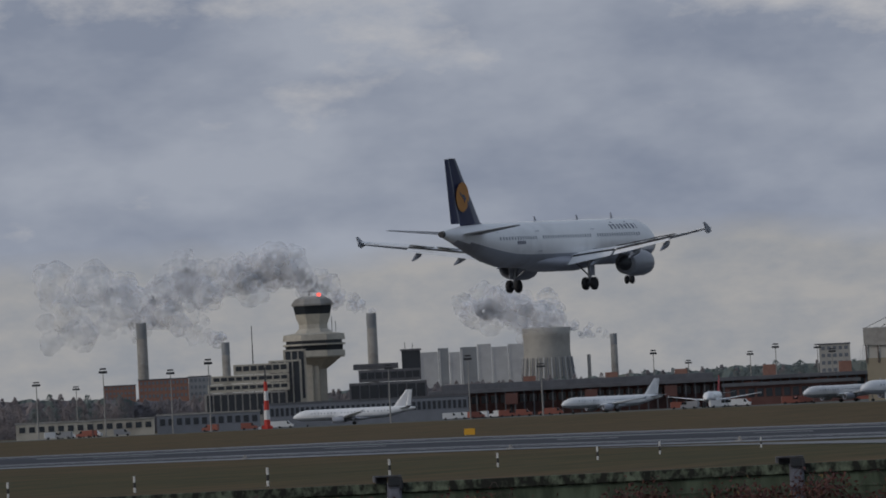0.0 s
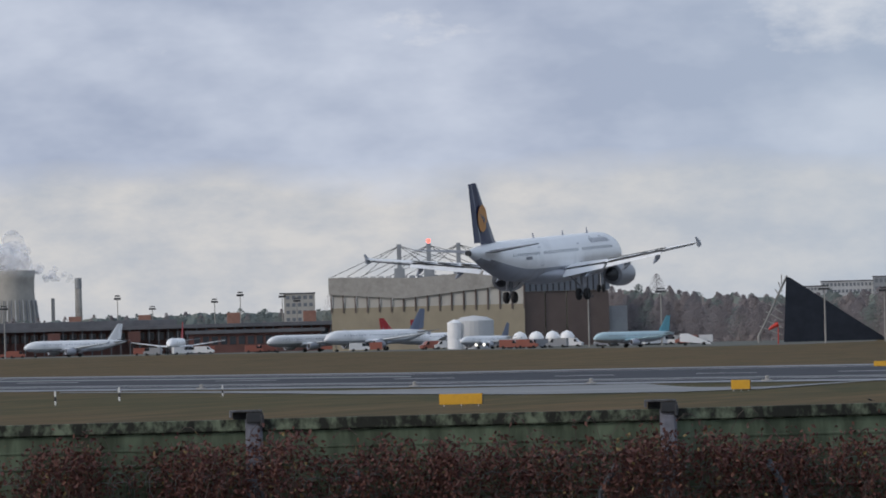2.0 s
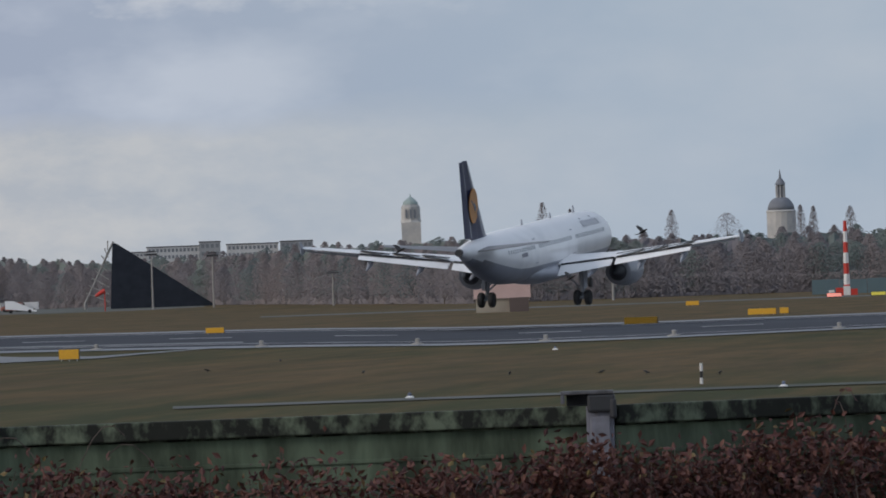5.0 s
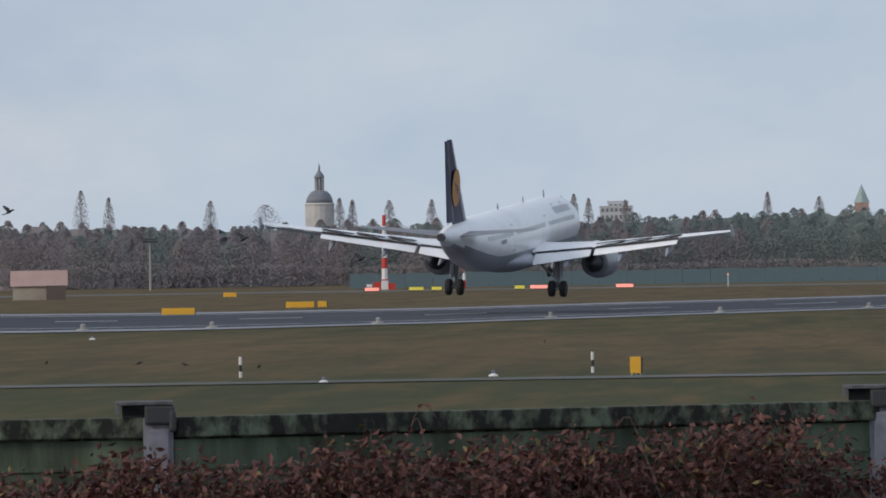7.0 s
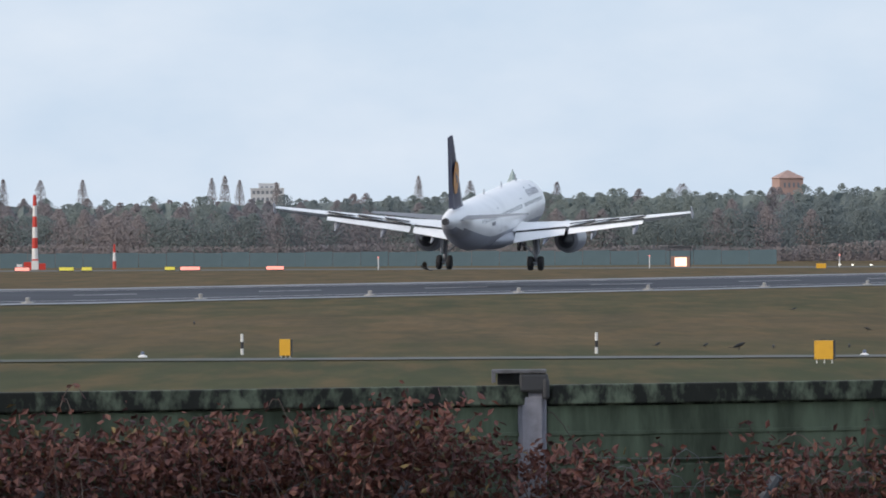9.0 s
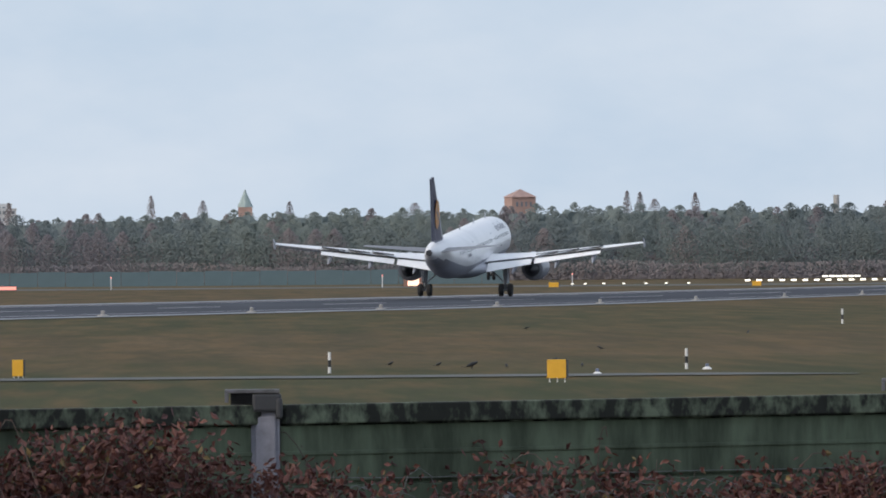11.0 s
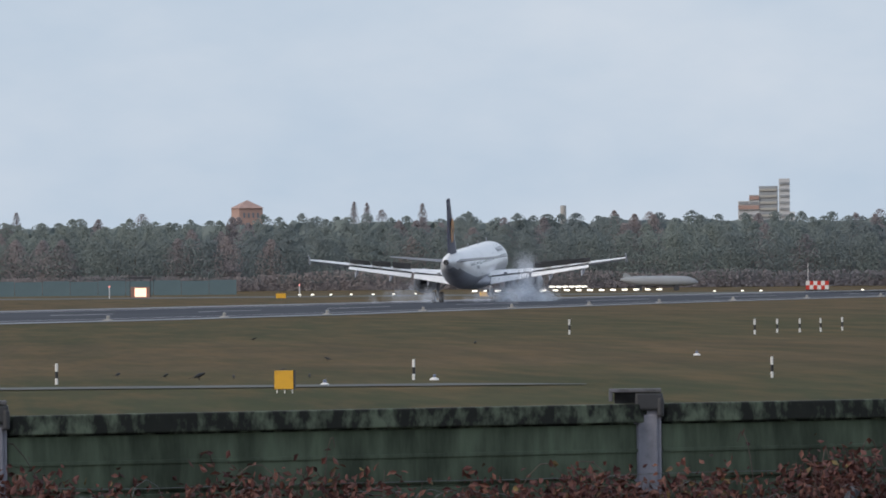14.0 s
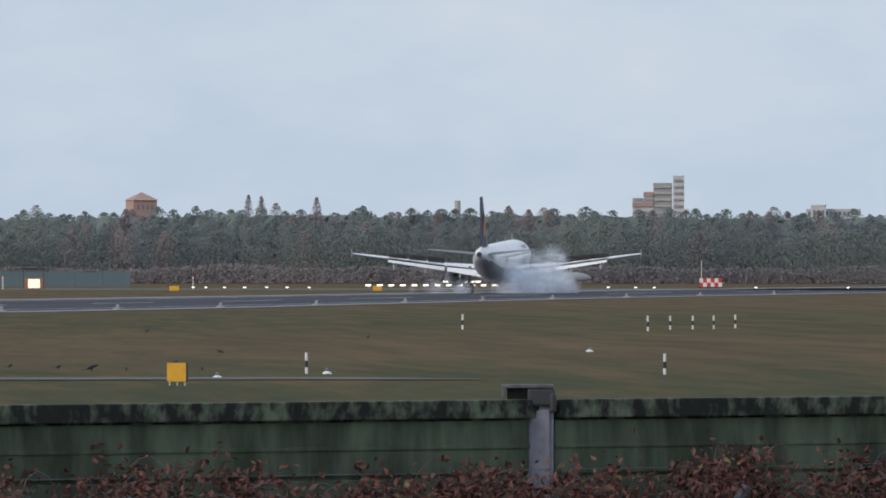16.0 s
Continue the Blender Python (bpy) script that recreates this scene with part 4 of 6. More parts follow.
STONE = material("sandstone", (0.40, 0.36, 0.29), 0.85, grain=0.12, scale=0.3, dirt=(0.27, 0.24, 0.2), dirt_scale=0.1)
BEACON = material("beacon_red", (0.6, 0.03, 0.02), 0.4, glow=(1.0, 0.10, 0.07, 3.5))
LAMP_WHITE = material("lamp_white", (0.9, 0.88, 0.8), 0.3, glow=(1.0, 0.93, 0.78, 1.6))
LAMP_AMBER = material("lamp_amber", (0.9, 0.55, 0.4), 0.3, glow=(1.0, 0.66, 0.48, 1.1))
LAMP_RED = material("lamp_red", (0.8, 0.25, 0.2), 0.3, glow=(1.0, 0.38, 0.30, 0.75))
LAMP_YELLOW = material("lamp_yellow", (0.8, 0.7, 0.1), 0.3, glow=(1.0, 0.85, 0.15, 0.1))


def site(name, b, d, label, category, group="", z=None, turn=0.0):
    """A thing at a bearing, its y axis pointing away from the viewer."""
    return thing(name, spot(b, d, rise(d) if z is None else z), label, category, group, turn=-b + turn)


def window_row(parent, x0, x1, y, z0, z1, count, gap=0.35, mat=None):
    w = (x1 - x0) / count
    for i in range(count):
        part("window", boxes((x0 + w * (i + gap / 2), x0 + w * (i + 1 - gap / 2), y - .12, y + .1, z0, z1)), mat or WINDOW, parent)


def octagon(profile, mat, parent, name, label=""):
    return part(name, shifted(lathe(profile, 8), Matrix.Rotation(radians(22.5), 4, "Z")), mat, parent, label)


def build_tower():
    t = site("control_tower", -0.80, 4200, "stepped pale concrete control tower with dark glass cab", "control tower")
    octagon([(5.0, 0), (5.0, 22), (8.0, 24), (11.2, 26.4), (11.2, 26.6)], PALE_WALL, t, "stem")
    octagon([(13.0, 26.6), (13.4, 27.2), (13.2, 29.4), (12.4, 29.5)], PALE_WALL, t, "lower_gallery")
    octagon([(12.3, 29.5), (12.6, 31.6)], WINDOW, t, "gallery_window_band", "dark gallery window band")
    octagon([(13.6, 31.6), (13.6, 32.2), (12.6, 32.3)], PALE_WALL, t, "gallery_slab")
    octagon([(12.2, 32.3), (12.2, 33.6)], WINDOW, t, "upper_gallery_window_band", "dark gallery window band")
    octagon([(13.6, 33.6), (13.2, 36.0), (9.0, 36.6)], PALE_WALL, t, "gallery_roof")
    octagon([(8.2, 36.6), (6.2, 38.4), (6.2, 40.0), (7.2, 42.4), (7.8, 44.2)], PALE_WALL, t, "neck")
    octagon([(7.6, 44.2), (8.4, 47.6)], WINDOW, t, "cab_glass", "dark slanted glass of the cab")
    octagon([(9.0, 47.6), (9.0, 48.3), (7.6, 50.2), (5.5, 51.0), (0.3, 51.3)], CONCRETE, t, "cab_roof")
    part("roof_antenna", tubes(((-1, 0, 51), (-1, 0, 54), .15), ((-3.5, 0, 53.2), (2.5, 0, 53.2), .12)), DARK, t)
    for x, z in ((7.5, 43), (9, 41)):
        part("gallery_aerial", tubes(((x, 0, 36), (x, 0, z), .12)), DARK, t)
    part("beacon", lathe([(.1, 51.2), (.75, 51.4), (.75, 52.4), (.1, 52.6)], 10, "z", (2.8, -1, 0)), BEACON, t, "glowing red beacon")
    part("buttress", boxes((-7.5, 1.5, -6.5, 0, 0, 25.5), (-3.5, -1.0, -7.2, -6, 0, 27.5), bevel=.2), PALE_WALL, t)
    # terraced wing to one side
    w = site("terrace_building", -1.18, 4150, "stepped concrete office building with window bands", "office building")
    for i, (x0, x1, z0, z1) in enumerate(((-17, 16, 0, 14), (-15.5, 17, 14.2, 17.4), (-14, 17, 17.6, 20.8), (-5, 17, 21, 25), (9, 22, 0, 26), (15, 24, 0, 30))):
        tier = part("storey", boxes((x0, x1, -8 + i, 8, z0, z1), bevel=.15), PALE_WALL if i != 0 else CONCRETE, w)
        window_row(tier, x0 + .6, x1 - .6, -8 + i, z0 + (z1 - z0) * .35, z1 - .7, max(3, int((x1 - x0) / 3)), .2)
    e = site("operations_building", -0.40, 4180, "dark glass and concrete block beside the control tower", "office building")
    for x0, x1, z0, z1 in ((-16, 15, 0, 15.5), (-12, 13, 15.7, 20.5), (-14, 4, 20.7, 23)):
        tier = part("storey", boxes((x0, x1, -7, 8, z0, z1), bevel=.1), ROOF_DARK, e)
        window_row(tier, x0 + .5, x1 - .5, -7, z0 + 1.2, z1 - 1.0, 8, .15)
    part("lookout", boxes((5.5, 13, -5, 3, 20.5, 27.5), bevel=.1), WINDOW, e, "glazed lookout")
    part("lookout_roof", boxes((5, 13.5, -5.5, 3.5, 27.5, 28.2)), ROOF_DARK, e)
    part("masts", tubes(((7, -2, 28), (7, -2, 31), .12), ((10, -2, 28), (10, -2, 30.5), .1)), DARK, e)


build_tower()


def chimney(b, d, h, r, label="tall grey concrete chimney", dark=True):
    c = site("chimney", b, d, label, "chimney")
    part("shaft", lathe([(r * 1.12, 0), (r, h)], 16), CONCRETE, c, smooth=True)
    if dark:
        part("rim", lathe([(r * 1.03, h - r * 3), (r * 1.03, h + .3), (r * .7, h + .3)], 16), GREY_WALL, c, "darker band at the top")
    return c


chimney(-1.735, 4700, 48.5, 2.3)
chimney(-1.28, 4700, 38, 1.8)
chimney(-0.475, 4700, 48, 2.2)
chimney(0.845, 4700, 33.5, 1.5)
chimney(0.705, 4700, 25, .8, "slender grey chimney beside the plant", False)
chimney(14.484, 4300, 27.9, 1.2, "short dark chimney over the woods", False)


def build_power_plant():
    c = site("cooling_tower", 0.478, 4700, "pale concrete cooling tower with dark upright fins", "cooling tower")
    part("shell", lathe([(12.6, 6), (12.0, 12), (11.0, 20), (10.45, 28), (10.6, 34), (11.1, 37.8), (10.7, 37.8), (10.2, 30)], 40), FACADE, c, smooth=True)
    for i in range(40):
        a = 2 * math.pi * i / 40
        part("fin", tubes(((13.2 * math.cos(a), 13.2 * math.sin(a), 5), (11.15 * math.cos(a), 11.15 * math.sin(a), 24.5), .38, .22), seg=5), HAZE_WHITE if i % 2 else SLATE, c)
    part("basin", lathe([(14, 0), (13.5, 6), (12.5, 6)], 32), SLATE, c)
    p = site("power_station", 0.07, 4800, "long pale grey power station block of stepped halls", "power station")
    for x0, x1, h in ((-24.5, -16, 30), (-15.8, -11, 31.5), (-10.8, -5.8, 29.5), (-5.6, 2, 31.5), (2.2, 8.5, 32.5), (8.7, 16, 31), (16.2, 25, 32)):
        hall = part("hall", boxes((x0, x1, -8, 10, 0, h), bevel=.1), GREY_WALL if int(x0) % 2 else HAZE_WHITE, p)
        part("light_shaft", boxes((x0 + .3, x0 + 1.1, -8.2, -7.9, 14, h - 1)), HAZE_WHITE, hall)


build_power_plant()


def block(name, b, d, w, depth, z0, z1, mat, label, rows=0, cols=0, roof=None, category="building", turn=0.0):
    t = site(name, b, d, label, category, turn=turn)
    part("wall", boxes((-w / 2, w / 2, -depth / 2, depth / 2, 0, z1), bevel=.08), mat, t)
    part("roof", boxes((-w / 2 - .2, w / 2 + .2, -depth / 2 - .2, depth / 2 + .2, z1, z1 + .5)), roof or ROOF_DARK, t)
    for r in range(rows):
        h = (z1 - z0) / rows
        # beyond 3500 m the panes take the haze-paled glass
        window_row(t, -w / 2 + .4, w / 2 - .4, -depth / 2, z0 + h * (r + .3), z0 + h * (r + .78), cols, .4, HAZED_GLASS if d > 3500 else WINDOW)
    return t


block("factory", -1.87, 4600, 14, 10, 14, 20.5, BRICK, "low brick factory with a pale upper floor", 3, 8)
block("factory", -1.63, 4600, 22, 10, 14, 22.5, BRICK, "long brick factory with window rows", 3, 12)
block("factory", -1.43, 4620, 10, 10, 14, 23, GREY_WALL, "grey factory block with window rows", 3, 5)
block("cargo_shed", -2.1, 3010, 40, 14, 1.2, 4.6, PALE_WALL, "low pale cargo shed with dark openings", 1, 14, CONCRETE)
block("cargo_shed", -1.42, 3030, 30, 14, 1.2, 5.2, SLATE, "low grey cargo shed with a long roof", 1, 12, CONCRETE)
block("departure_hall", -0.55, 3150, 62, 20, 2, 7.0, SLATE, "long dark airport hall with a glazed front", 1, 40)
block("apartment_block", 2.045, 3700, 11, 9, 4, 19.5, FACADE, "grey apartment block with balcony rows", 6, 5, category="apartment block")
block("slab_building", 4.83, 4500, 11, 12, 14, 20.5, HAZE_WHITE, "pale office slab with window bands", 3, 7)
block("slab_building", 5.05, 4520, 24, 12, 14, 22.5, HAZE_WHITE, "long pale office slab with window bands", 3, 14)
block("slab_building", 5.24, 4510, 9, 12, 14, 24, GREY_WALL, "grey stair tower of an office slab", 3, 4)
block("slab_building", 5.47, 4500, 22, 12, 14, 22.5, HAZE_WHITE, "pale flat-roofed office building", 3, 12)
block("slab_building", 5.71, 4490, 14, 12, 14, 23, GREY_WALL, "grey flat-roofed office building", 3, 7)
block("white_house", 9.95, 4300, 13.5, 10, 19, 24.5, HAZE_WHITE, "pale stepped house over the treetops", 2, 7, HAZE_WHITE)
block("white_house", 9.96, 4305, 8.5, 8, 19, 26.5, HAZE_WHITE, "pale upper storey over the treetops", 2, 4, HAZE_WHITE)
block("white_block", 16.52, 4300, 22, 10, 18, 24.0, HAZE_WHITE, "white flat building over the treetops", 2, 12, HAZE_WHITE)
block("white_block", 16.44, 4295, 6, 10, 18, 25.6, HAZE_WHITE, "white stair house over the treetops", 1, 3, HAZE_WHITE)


def build_terminal():
    t = site("terminal", 1.02, 3300, "long dark terminal with rust red front under a flat roof", "terminal building")
    part("roof", boxes((-70, 72, -14, 16, 7.8, 9.0), bevel=.1), ROOF_DARK, t, "long flat dark roof")
    part("upper_deck", boxes((-66, 20, -6, 16, 9.0, 10.8), bevel=.1), ROOF_DARK, t)
    part("front", boxes((-68, 70, -8, 14, 0, 7.8)), RED_CLAD, t, "rust red front")
    for i in range(46):
        x = -67 + i * 3
        part("pillar", boxes((x, x + .4, -13, -12.4, 0, 7.8)), ROOF_DARK, t)
    window_row(t, -66, 68, -8, 4.4, 6.8, 44, .25)
    for x in (-45, -20, 5, 30, 52):
        g = part("boarding_bridge", boxes((x, x + 2.6, -34, -12, 4.2, 6.8), (x - .5, x + 3.4, -37, -33.5, 3.8, 7.2), bevel=.1), RED_CLAD, t, "rust red boarding bridge")
        part("bridge_leg", boxes((x + .8, x + 1.6, -33, -32, 0, 4.2)), DARK, g)
    for x in (-40, -14, 8, 36, 60):
        part("roof_hut", boxes((x, x + 4, -2, 4, 9.0, 12.4), bevel=.1), BRICK, t, "small orange-brown roof hut")
    w = site("pier", 1.85, 3000, "low rust red pier building at the apron", "terminal building")
    part("wall", boxes((-22, 16, -5, 6, 0, 5.6)), RED_CLAD, w)
    part("roof", boxes((-23, 17, -6, 7, 5.6, 6.6)), ROOF_DARK, w)
    window_row(w, -21, 15, -5, 2.4, 4.8, 14, .3)


build_terminal()


def build_hangar():
    h = site("hangar", 3.27, 2560, "long tan aircraft hangar with brown doors and roof pylons", "hangar")
    # side wall runs back to the left, doors to the right
    L, W, T = 49.0, 21.5, 18.6
    side = Matrix.Rotation(radians(-14), 4, "Z")
    def put(name, bm, mat, label="", parent=None):
        return part(name, shifted(bm, side), mat, parent or h, label)
    put("side_wall", boxes((-L, 0, 0, 1.0, 0, 10.6)), TAN, "tan side wall")
    for i in range(17):
        x = -L + i * L / 16.0
        put("pilaster", boxes((x - .16, x + .16, -.25, 0, 9.4, 15.2)), BROWN)
        if i < 16:
            put("clerestory", boxes((x + .2, x + L / 16 - .2, .15, .6, 10.6, 13.8 + abs(i - 6) * .12)), FACADE, "pale clerestory panel")
    put("fascia", shifted(prism([(-L - .5, 14.0), (-L * .62, 12.6), (0.3, 15.6), (0.3, T + 1.1), (-L * .55, T - 1.0), (-L - .5, T - .4)], .5), Matrix.Translation((0, -.3, 0))), CONCRETE, "sagging grey roof edge")
    put("roof", boxes((-L, 0, 0.3, 60, T - 1.6, T - 1.0)), ROOF_DARK)
    put("ridge_lights", boxes(*[(-L + 1 + i * 2.0, -L + 2.2 + i * 2.0, 4, 5, T - 1, T - .3) for i in range(14)]), HAZE_WHITE)
    front = Matrix.Rotation(radians(10), 4, "Z")
    part("door_frame", shifted(boxes((0, W, .4, 1.2, 13.5, T + 1.2)), front), SLATE, h, "dark ribbed band over the doors")
    for i in range(15):
        x = i * W / 15
        part("rib", shifted(boxes((x, x + .35, .15, .45, 13.6, T + 1.1)), front), DARK, h)
    for i in range(4):
        x = i * W / 4
        part("door", shifted(boxes((x + .1, x + W / 4 - .25, .5 + .25 * (i % 2), .9 + .25 * (i % 2), 0, 13.4)), front), BROWN, h, "tall brown sliding door")
    part("back_wall", boxes((-30, 20, 40, 41, 0, T - 2)), TAN, h)
    part("annex", shifted(boxes((W, W + 4.5, 2, 10, 0, 9.5)), front), GREY_WALL, h)
    for x0, x1 in ((-11, 3.6), (9.8, 17.0)):
        part("roof_truss", shifted(prism([(x0, T + 1.4), (x1 - 4, T + 2.0), (x1, T + 3.6), (x1, T + 2.0), (x1 - 3, T + 1.2), (x0, T + .6)], 3.0), Matrix.Translation((0, 4, 0))), SLATE, h, "dark wedge-shaped roof truss")
    for i, x in enumerate((-30.5, -23.2, -15.9)):
        p = part("pylon", boxes((x - .55, x + .55, 8, 9, 0, T + 7.4), (x - 1.3, x + 1.3, 7.5, 9.5, T - 2, T + 1.5), bevel=.1), GREY_WALL, h, "grey cable pylon")
        cab = []
        for dx, dz in ((-17, -.4), (-13, -.3), (-9, -.2), (9, .3), (14, .6), (20, 1.2)):
            cab.append(((x, 8.5, T + 7), (x + dx, 8.5 + abs(dx) * .1, T + dz), .07, .07))
        part("stay_cable", tubes(*cab, seg=4), DARK, p, "thin stay cables")
    part("beacon", lathe([(.05, T + 7.5), (.5, T + 7.7), (.5, T + 8.4), (.05, T + 8.6)], 8, "z", (-23.2, 8.5, 0)), BEACON, h, "glowing red beacon")


build_hangar()


def build_pyramid():
    t = site("pyramid_hall", 4.84, 2300, "dark pitched timber hall with an open lattice end", "hall")
    part("slope", loft([[(-6.0, -8, 0), (17, -8, 0), (17, 8, 0), (-6.0, 8, 0)], [(-5.2, -.4, 14.3), (-4.4, -.4, 14.3), (-4.4, .4, 14.3), (-5.2, .4, 14.3)]]), TAR, t, "dark sloping roof")
    bars = []
    for i in range(8):
        z = 1.6 + i * 1.6
        bars.append(((-11.2 + i * .72, -6 + i * .7, z + 2), (-6.2, -6 + i * .7, z), .12, .12))
        bars.append(((-11.2 + i * .72, -6 + i * .7, z + 2), (-11.2 + i * .72, 6 - i * .7, z + 2), .14, .14))
    bars.append(((-11.5, -6, 1.5), (-5.0, 0, 14.6), .25, .25))
    bars.append(((-11.5, 6, 1.5), (-5.0, 0, 14.6), .25, .25))
    part("lattice", tubes(*bars, seg=5), CONCRETE, t, "pale lattice of beams")
    for y in (-6, 6):
        part("leg", tubes(((-11.5, y, 0), (-11.5, y, 1.5), .3)), CONCRETE, t)


build_pyramid()


def build_landmarks():
    t = site("clock_tower", 6.335, 4000, "pale stone tower with a green cap over the woods", "tower")
    part("shaft", boxes((-3.7, 3.7, -3.7, 3.7, 0, 26.5), bevel=.2), HAZED_STONE, t)
    part("belfry", lathe([(4.0, 26.5), (3.7, 27.4), (3.5, 32.4), (2.8, 33.2)], 8), HAZED_STONE, t)
    window_row(t, -2.4, 2.4, -3.6, 28, 31.4, 3, .5, HAZED_GLASS)
    part("cap", lathe([(2.9, 33.2), (2.6, 34.2), (1.5, 35.3), (.3, 36), (.1, 37.4)], 12), COPPER, t, "green copper cap")
    t = site("domed_church", 8.343, 4300, "domed church tower with a slim lantern over the trees", "church")
    part("drum", lathe([(5.9, 0), (5.9, 27), (6.2, 27.4), (5.7, 28)], 16), HAZED_STONE, t, smooth=False)
    part("dome", lathe([(5.5, 28), (5.3, 29.5), (4.4, 31.4), (3.2, 32.6), (2.2, 33.0)], 20), SLATE, t, "dark slate dome", True)
    for i in range(8):
        a = 2 * math.pi * i / 8
        part("column", tubes(((1.7 * math.cos(a), 1.7 * math.sin(a), 33), (1.7 * math.cos(a), 1.7 * math.sin(a), 38), .28)), HAZED_STONE, t)
    part("lantern", lathe([(1.1, 33), (1.1, 38), (2.1, 38.2), (2.0, 38.8), (1.2, 40.2), (.5, 41), (.3, 43), (.05, 44.5)], 12), SLATE, t)
    t = site("church_spire", 11.28, 4300, "pointed green copper church spire on a brick tower", "church")
    part("tower", boxes((-2.9, 2.9, -2.9, 2.9, 0, 24.8)), HAZED_BRICK, t)
    part("spire", lathe([(3.3, 24.8), (2.6, 26.2), (.05, 32.2)], 8), COPPER, t, "green copper spire")
    t = site("brick_water_tower", 12.77, 4000, "square red brick tower with a low pyramid roof", "tower", turn=18)
    part("wall", boxes((-4.7, 4.7, -4.7, 4.7, 0, 26.2)), HAZED_BRICK, t)
    part("roof", loft([[(-5.2, -5.2, 26.2), (5.2, -5.2, 26.2), (5.2, 5.2, 26.2), (-5.2, 5.2, 26.2)], [(-.2, -.2, 29.2), (.2, -.2, 29.2), (.2, .2, 29.2), (-.2, .2, 29.2)]]), HAZED_BRICK, t, "low red pyramid roof")
    window_row(t, -3.6, 3.6, -4.7, 22.6, 24.4, 4, .6, HAZED_GLASS)
    t = site("stepped_tower_block", 15.585, 4300, "stepped grey high-rise block with a tall stair tower", "apartment block")
    for x0, x1, z1, m in ((-11.5, -7, 29, HAZE_WHITE), (-7, -3, 31.5, HAZE_WHITE), (-3, 4.6, 35, GREY_WALL), (5, 9.5, 38, HAZE_WHITE), (9.5, 11.5, 24.5, HAZE_WHITE)):
        s_ = part("storey", boxes((x0, x1, -5, 5, 0, z1), bevel=.08), m, t)
        for z in np.arange(20, z1 - 1, 2.6):
            part("balcony", boxes((x0 + .4, x1 - .4, -5.5, -5, z, z + .9)), FACADE if m is GREY_WALL else GREY_WALL, s_)
    part("brick_terrace", boxes((-11.5, -3, -5.6, -5, 25.6, 27.2), (-7, -3, -5.6, -5, 29.5, 31)), HAZED_BRICK, t, "reddish terrace front")


build_landmarks()

h = site("red_roof_house", 6.81, 1260, "small pale house with a long red tile roof", "house")
part("wall", boxes((-3.0, 3.3, -2.4, 2.4, 0, 1.7)), STONE, h)
part("roof", shifted(prism([(-2.7, 1.65), (2.7, 1.65), (0, 3.5)], 6.8), Matrix.Rotation(radians(90), 4, "Z") @ Matrix.Translation((0, -.15, 0))), HAZED_BRICK, h, "red tile roof")
part("shed", boxes((1.0, 3.3, -3.2, -2.4, 0, 1.7)), BROWN, h)


def build_screen():
    w = thing("noise_screen", spot(10.6, 1600), "long teal grey noise screen of panels", "screen wall", kind="structure")
    inv = w.matrix_world.inverted()
    b = 8.5
    while b < 12.66:
        p = spot(b, 1600)
        ob = part("panel", boxes((0, 4.12, -.1, .1, 0, 2.15 + .1 * (int(b * 7) % 2))), TEAL, w)
        ob.matrix_local = inv @ Matrix.Translation(p) @ Matrix.Rotation(radians(-b), 4, "Z")
        b += 4.2 / 1600 * 57.3


build_screen()


# ---- parked aircraft and apron clutter ----
TURQ = material("turquoise_paint", (0.16, 0.42, 0.50), 0.4, grain=0.06, scale=1.0)
STRIPE_RED = material("striped_fin_red", (0.40, 0.03, 0.035), 0.45, grain=0.06, scale=1.0)
BLUE_GREY = material("blue_grey_paint", (0.16, 0.19, 0.27), 0.4, grain=0.06, scale=1.0)
GREEN_DARK = material("dark_green_paint", (0.03, 0.07, 0.05), 0.4, grain=0.06, scale=1.0)
PALE_TURQ = material("pale_turquoise", (0.50, 0.66, 0.70), 0.4, grain=0.06, scale=1.0)
PARKED = "parked airliners on the apron"


def parked(b, d, turn, size, fin, label, paint=None):
    t = thing("parked_airliner", spot(b, d, rise(d) + .03), label, "airliner", PARKED, turn=turn)
    airliner(t, paint or WHITE, BELLY, fin, False)
    t.scale = (size, size, size)
    return t


jet = parked(-0.62, 3000, 178, .80, WHITE, "white parked airliner with plain white fin")
parked(0.80, 2990, 212, .78, WHITE, "white parked airliner with a dark mark on its fin")
parked(1.36, 2800, 262, .74, STRIPE_RED, "white parked airliner seen from its nose")
parked(2.10, 2620, 222, .72, GREEN_DARK, "white parked airliner with a dark fin")
parked(2.45, 2500, 226, .84, BLUE_GREY, "pale blue parked airliner with a grey-blue fin")
parked(2.74, 2520, 30, .66, STRIPE_RED, "white parked airliner with a red striped fin")
parked(2.86, 2540, 40, .62, STRIPE_RED, "white parked airliner with a tall red fin")
parked(3.05, 2380, 236, .50, BLUE_GREY, "small white airliner waiting with lights on")
parked(3.86, 2200, 224, .56, TURQ, "pale turquoise airliner with a turquoise fin", PALE_TURQ)
m = thing("landing_light", spot(3.02, 2365, rise(2365)), "pair of bright aircraft lamps on short stands", "lamp")
for x in (-.9, .9):
    part("stand", tubes(((x, 0, 0), (x, 0, .8), .05)), DARK, m)
part("bulb", lathe([(.05, .75), (.32, .85), (.32, 1.25), (.05, 1.35)], 10, "z", (-.9, 0, 0)), LAMP_WHITE, m, "bright white lamp")
part("bulb", lathe([(.05, .75), (.32, .85), (.32, 1.25), (.05, 1.35)], 10, "z", (.9, 0, 0)), LAMP_WHITE, m, "bright white lamp")

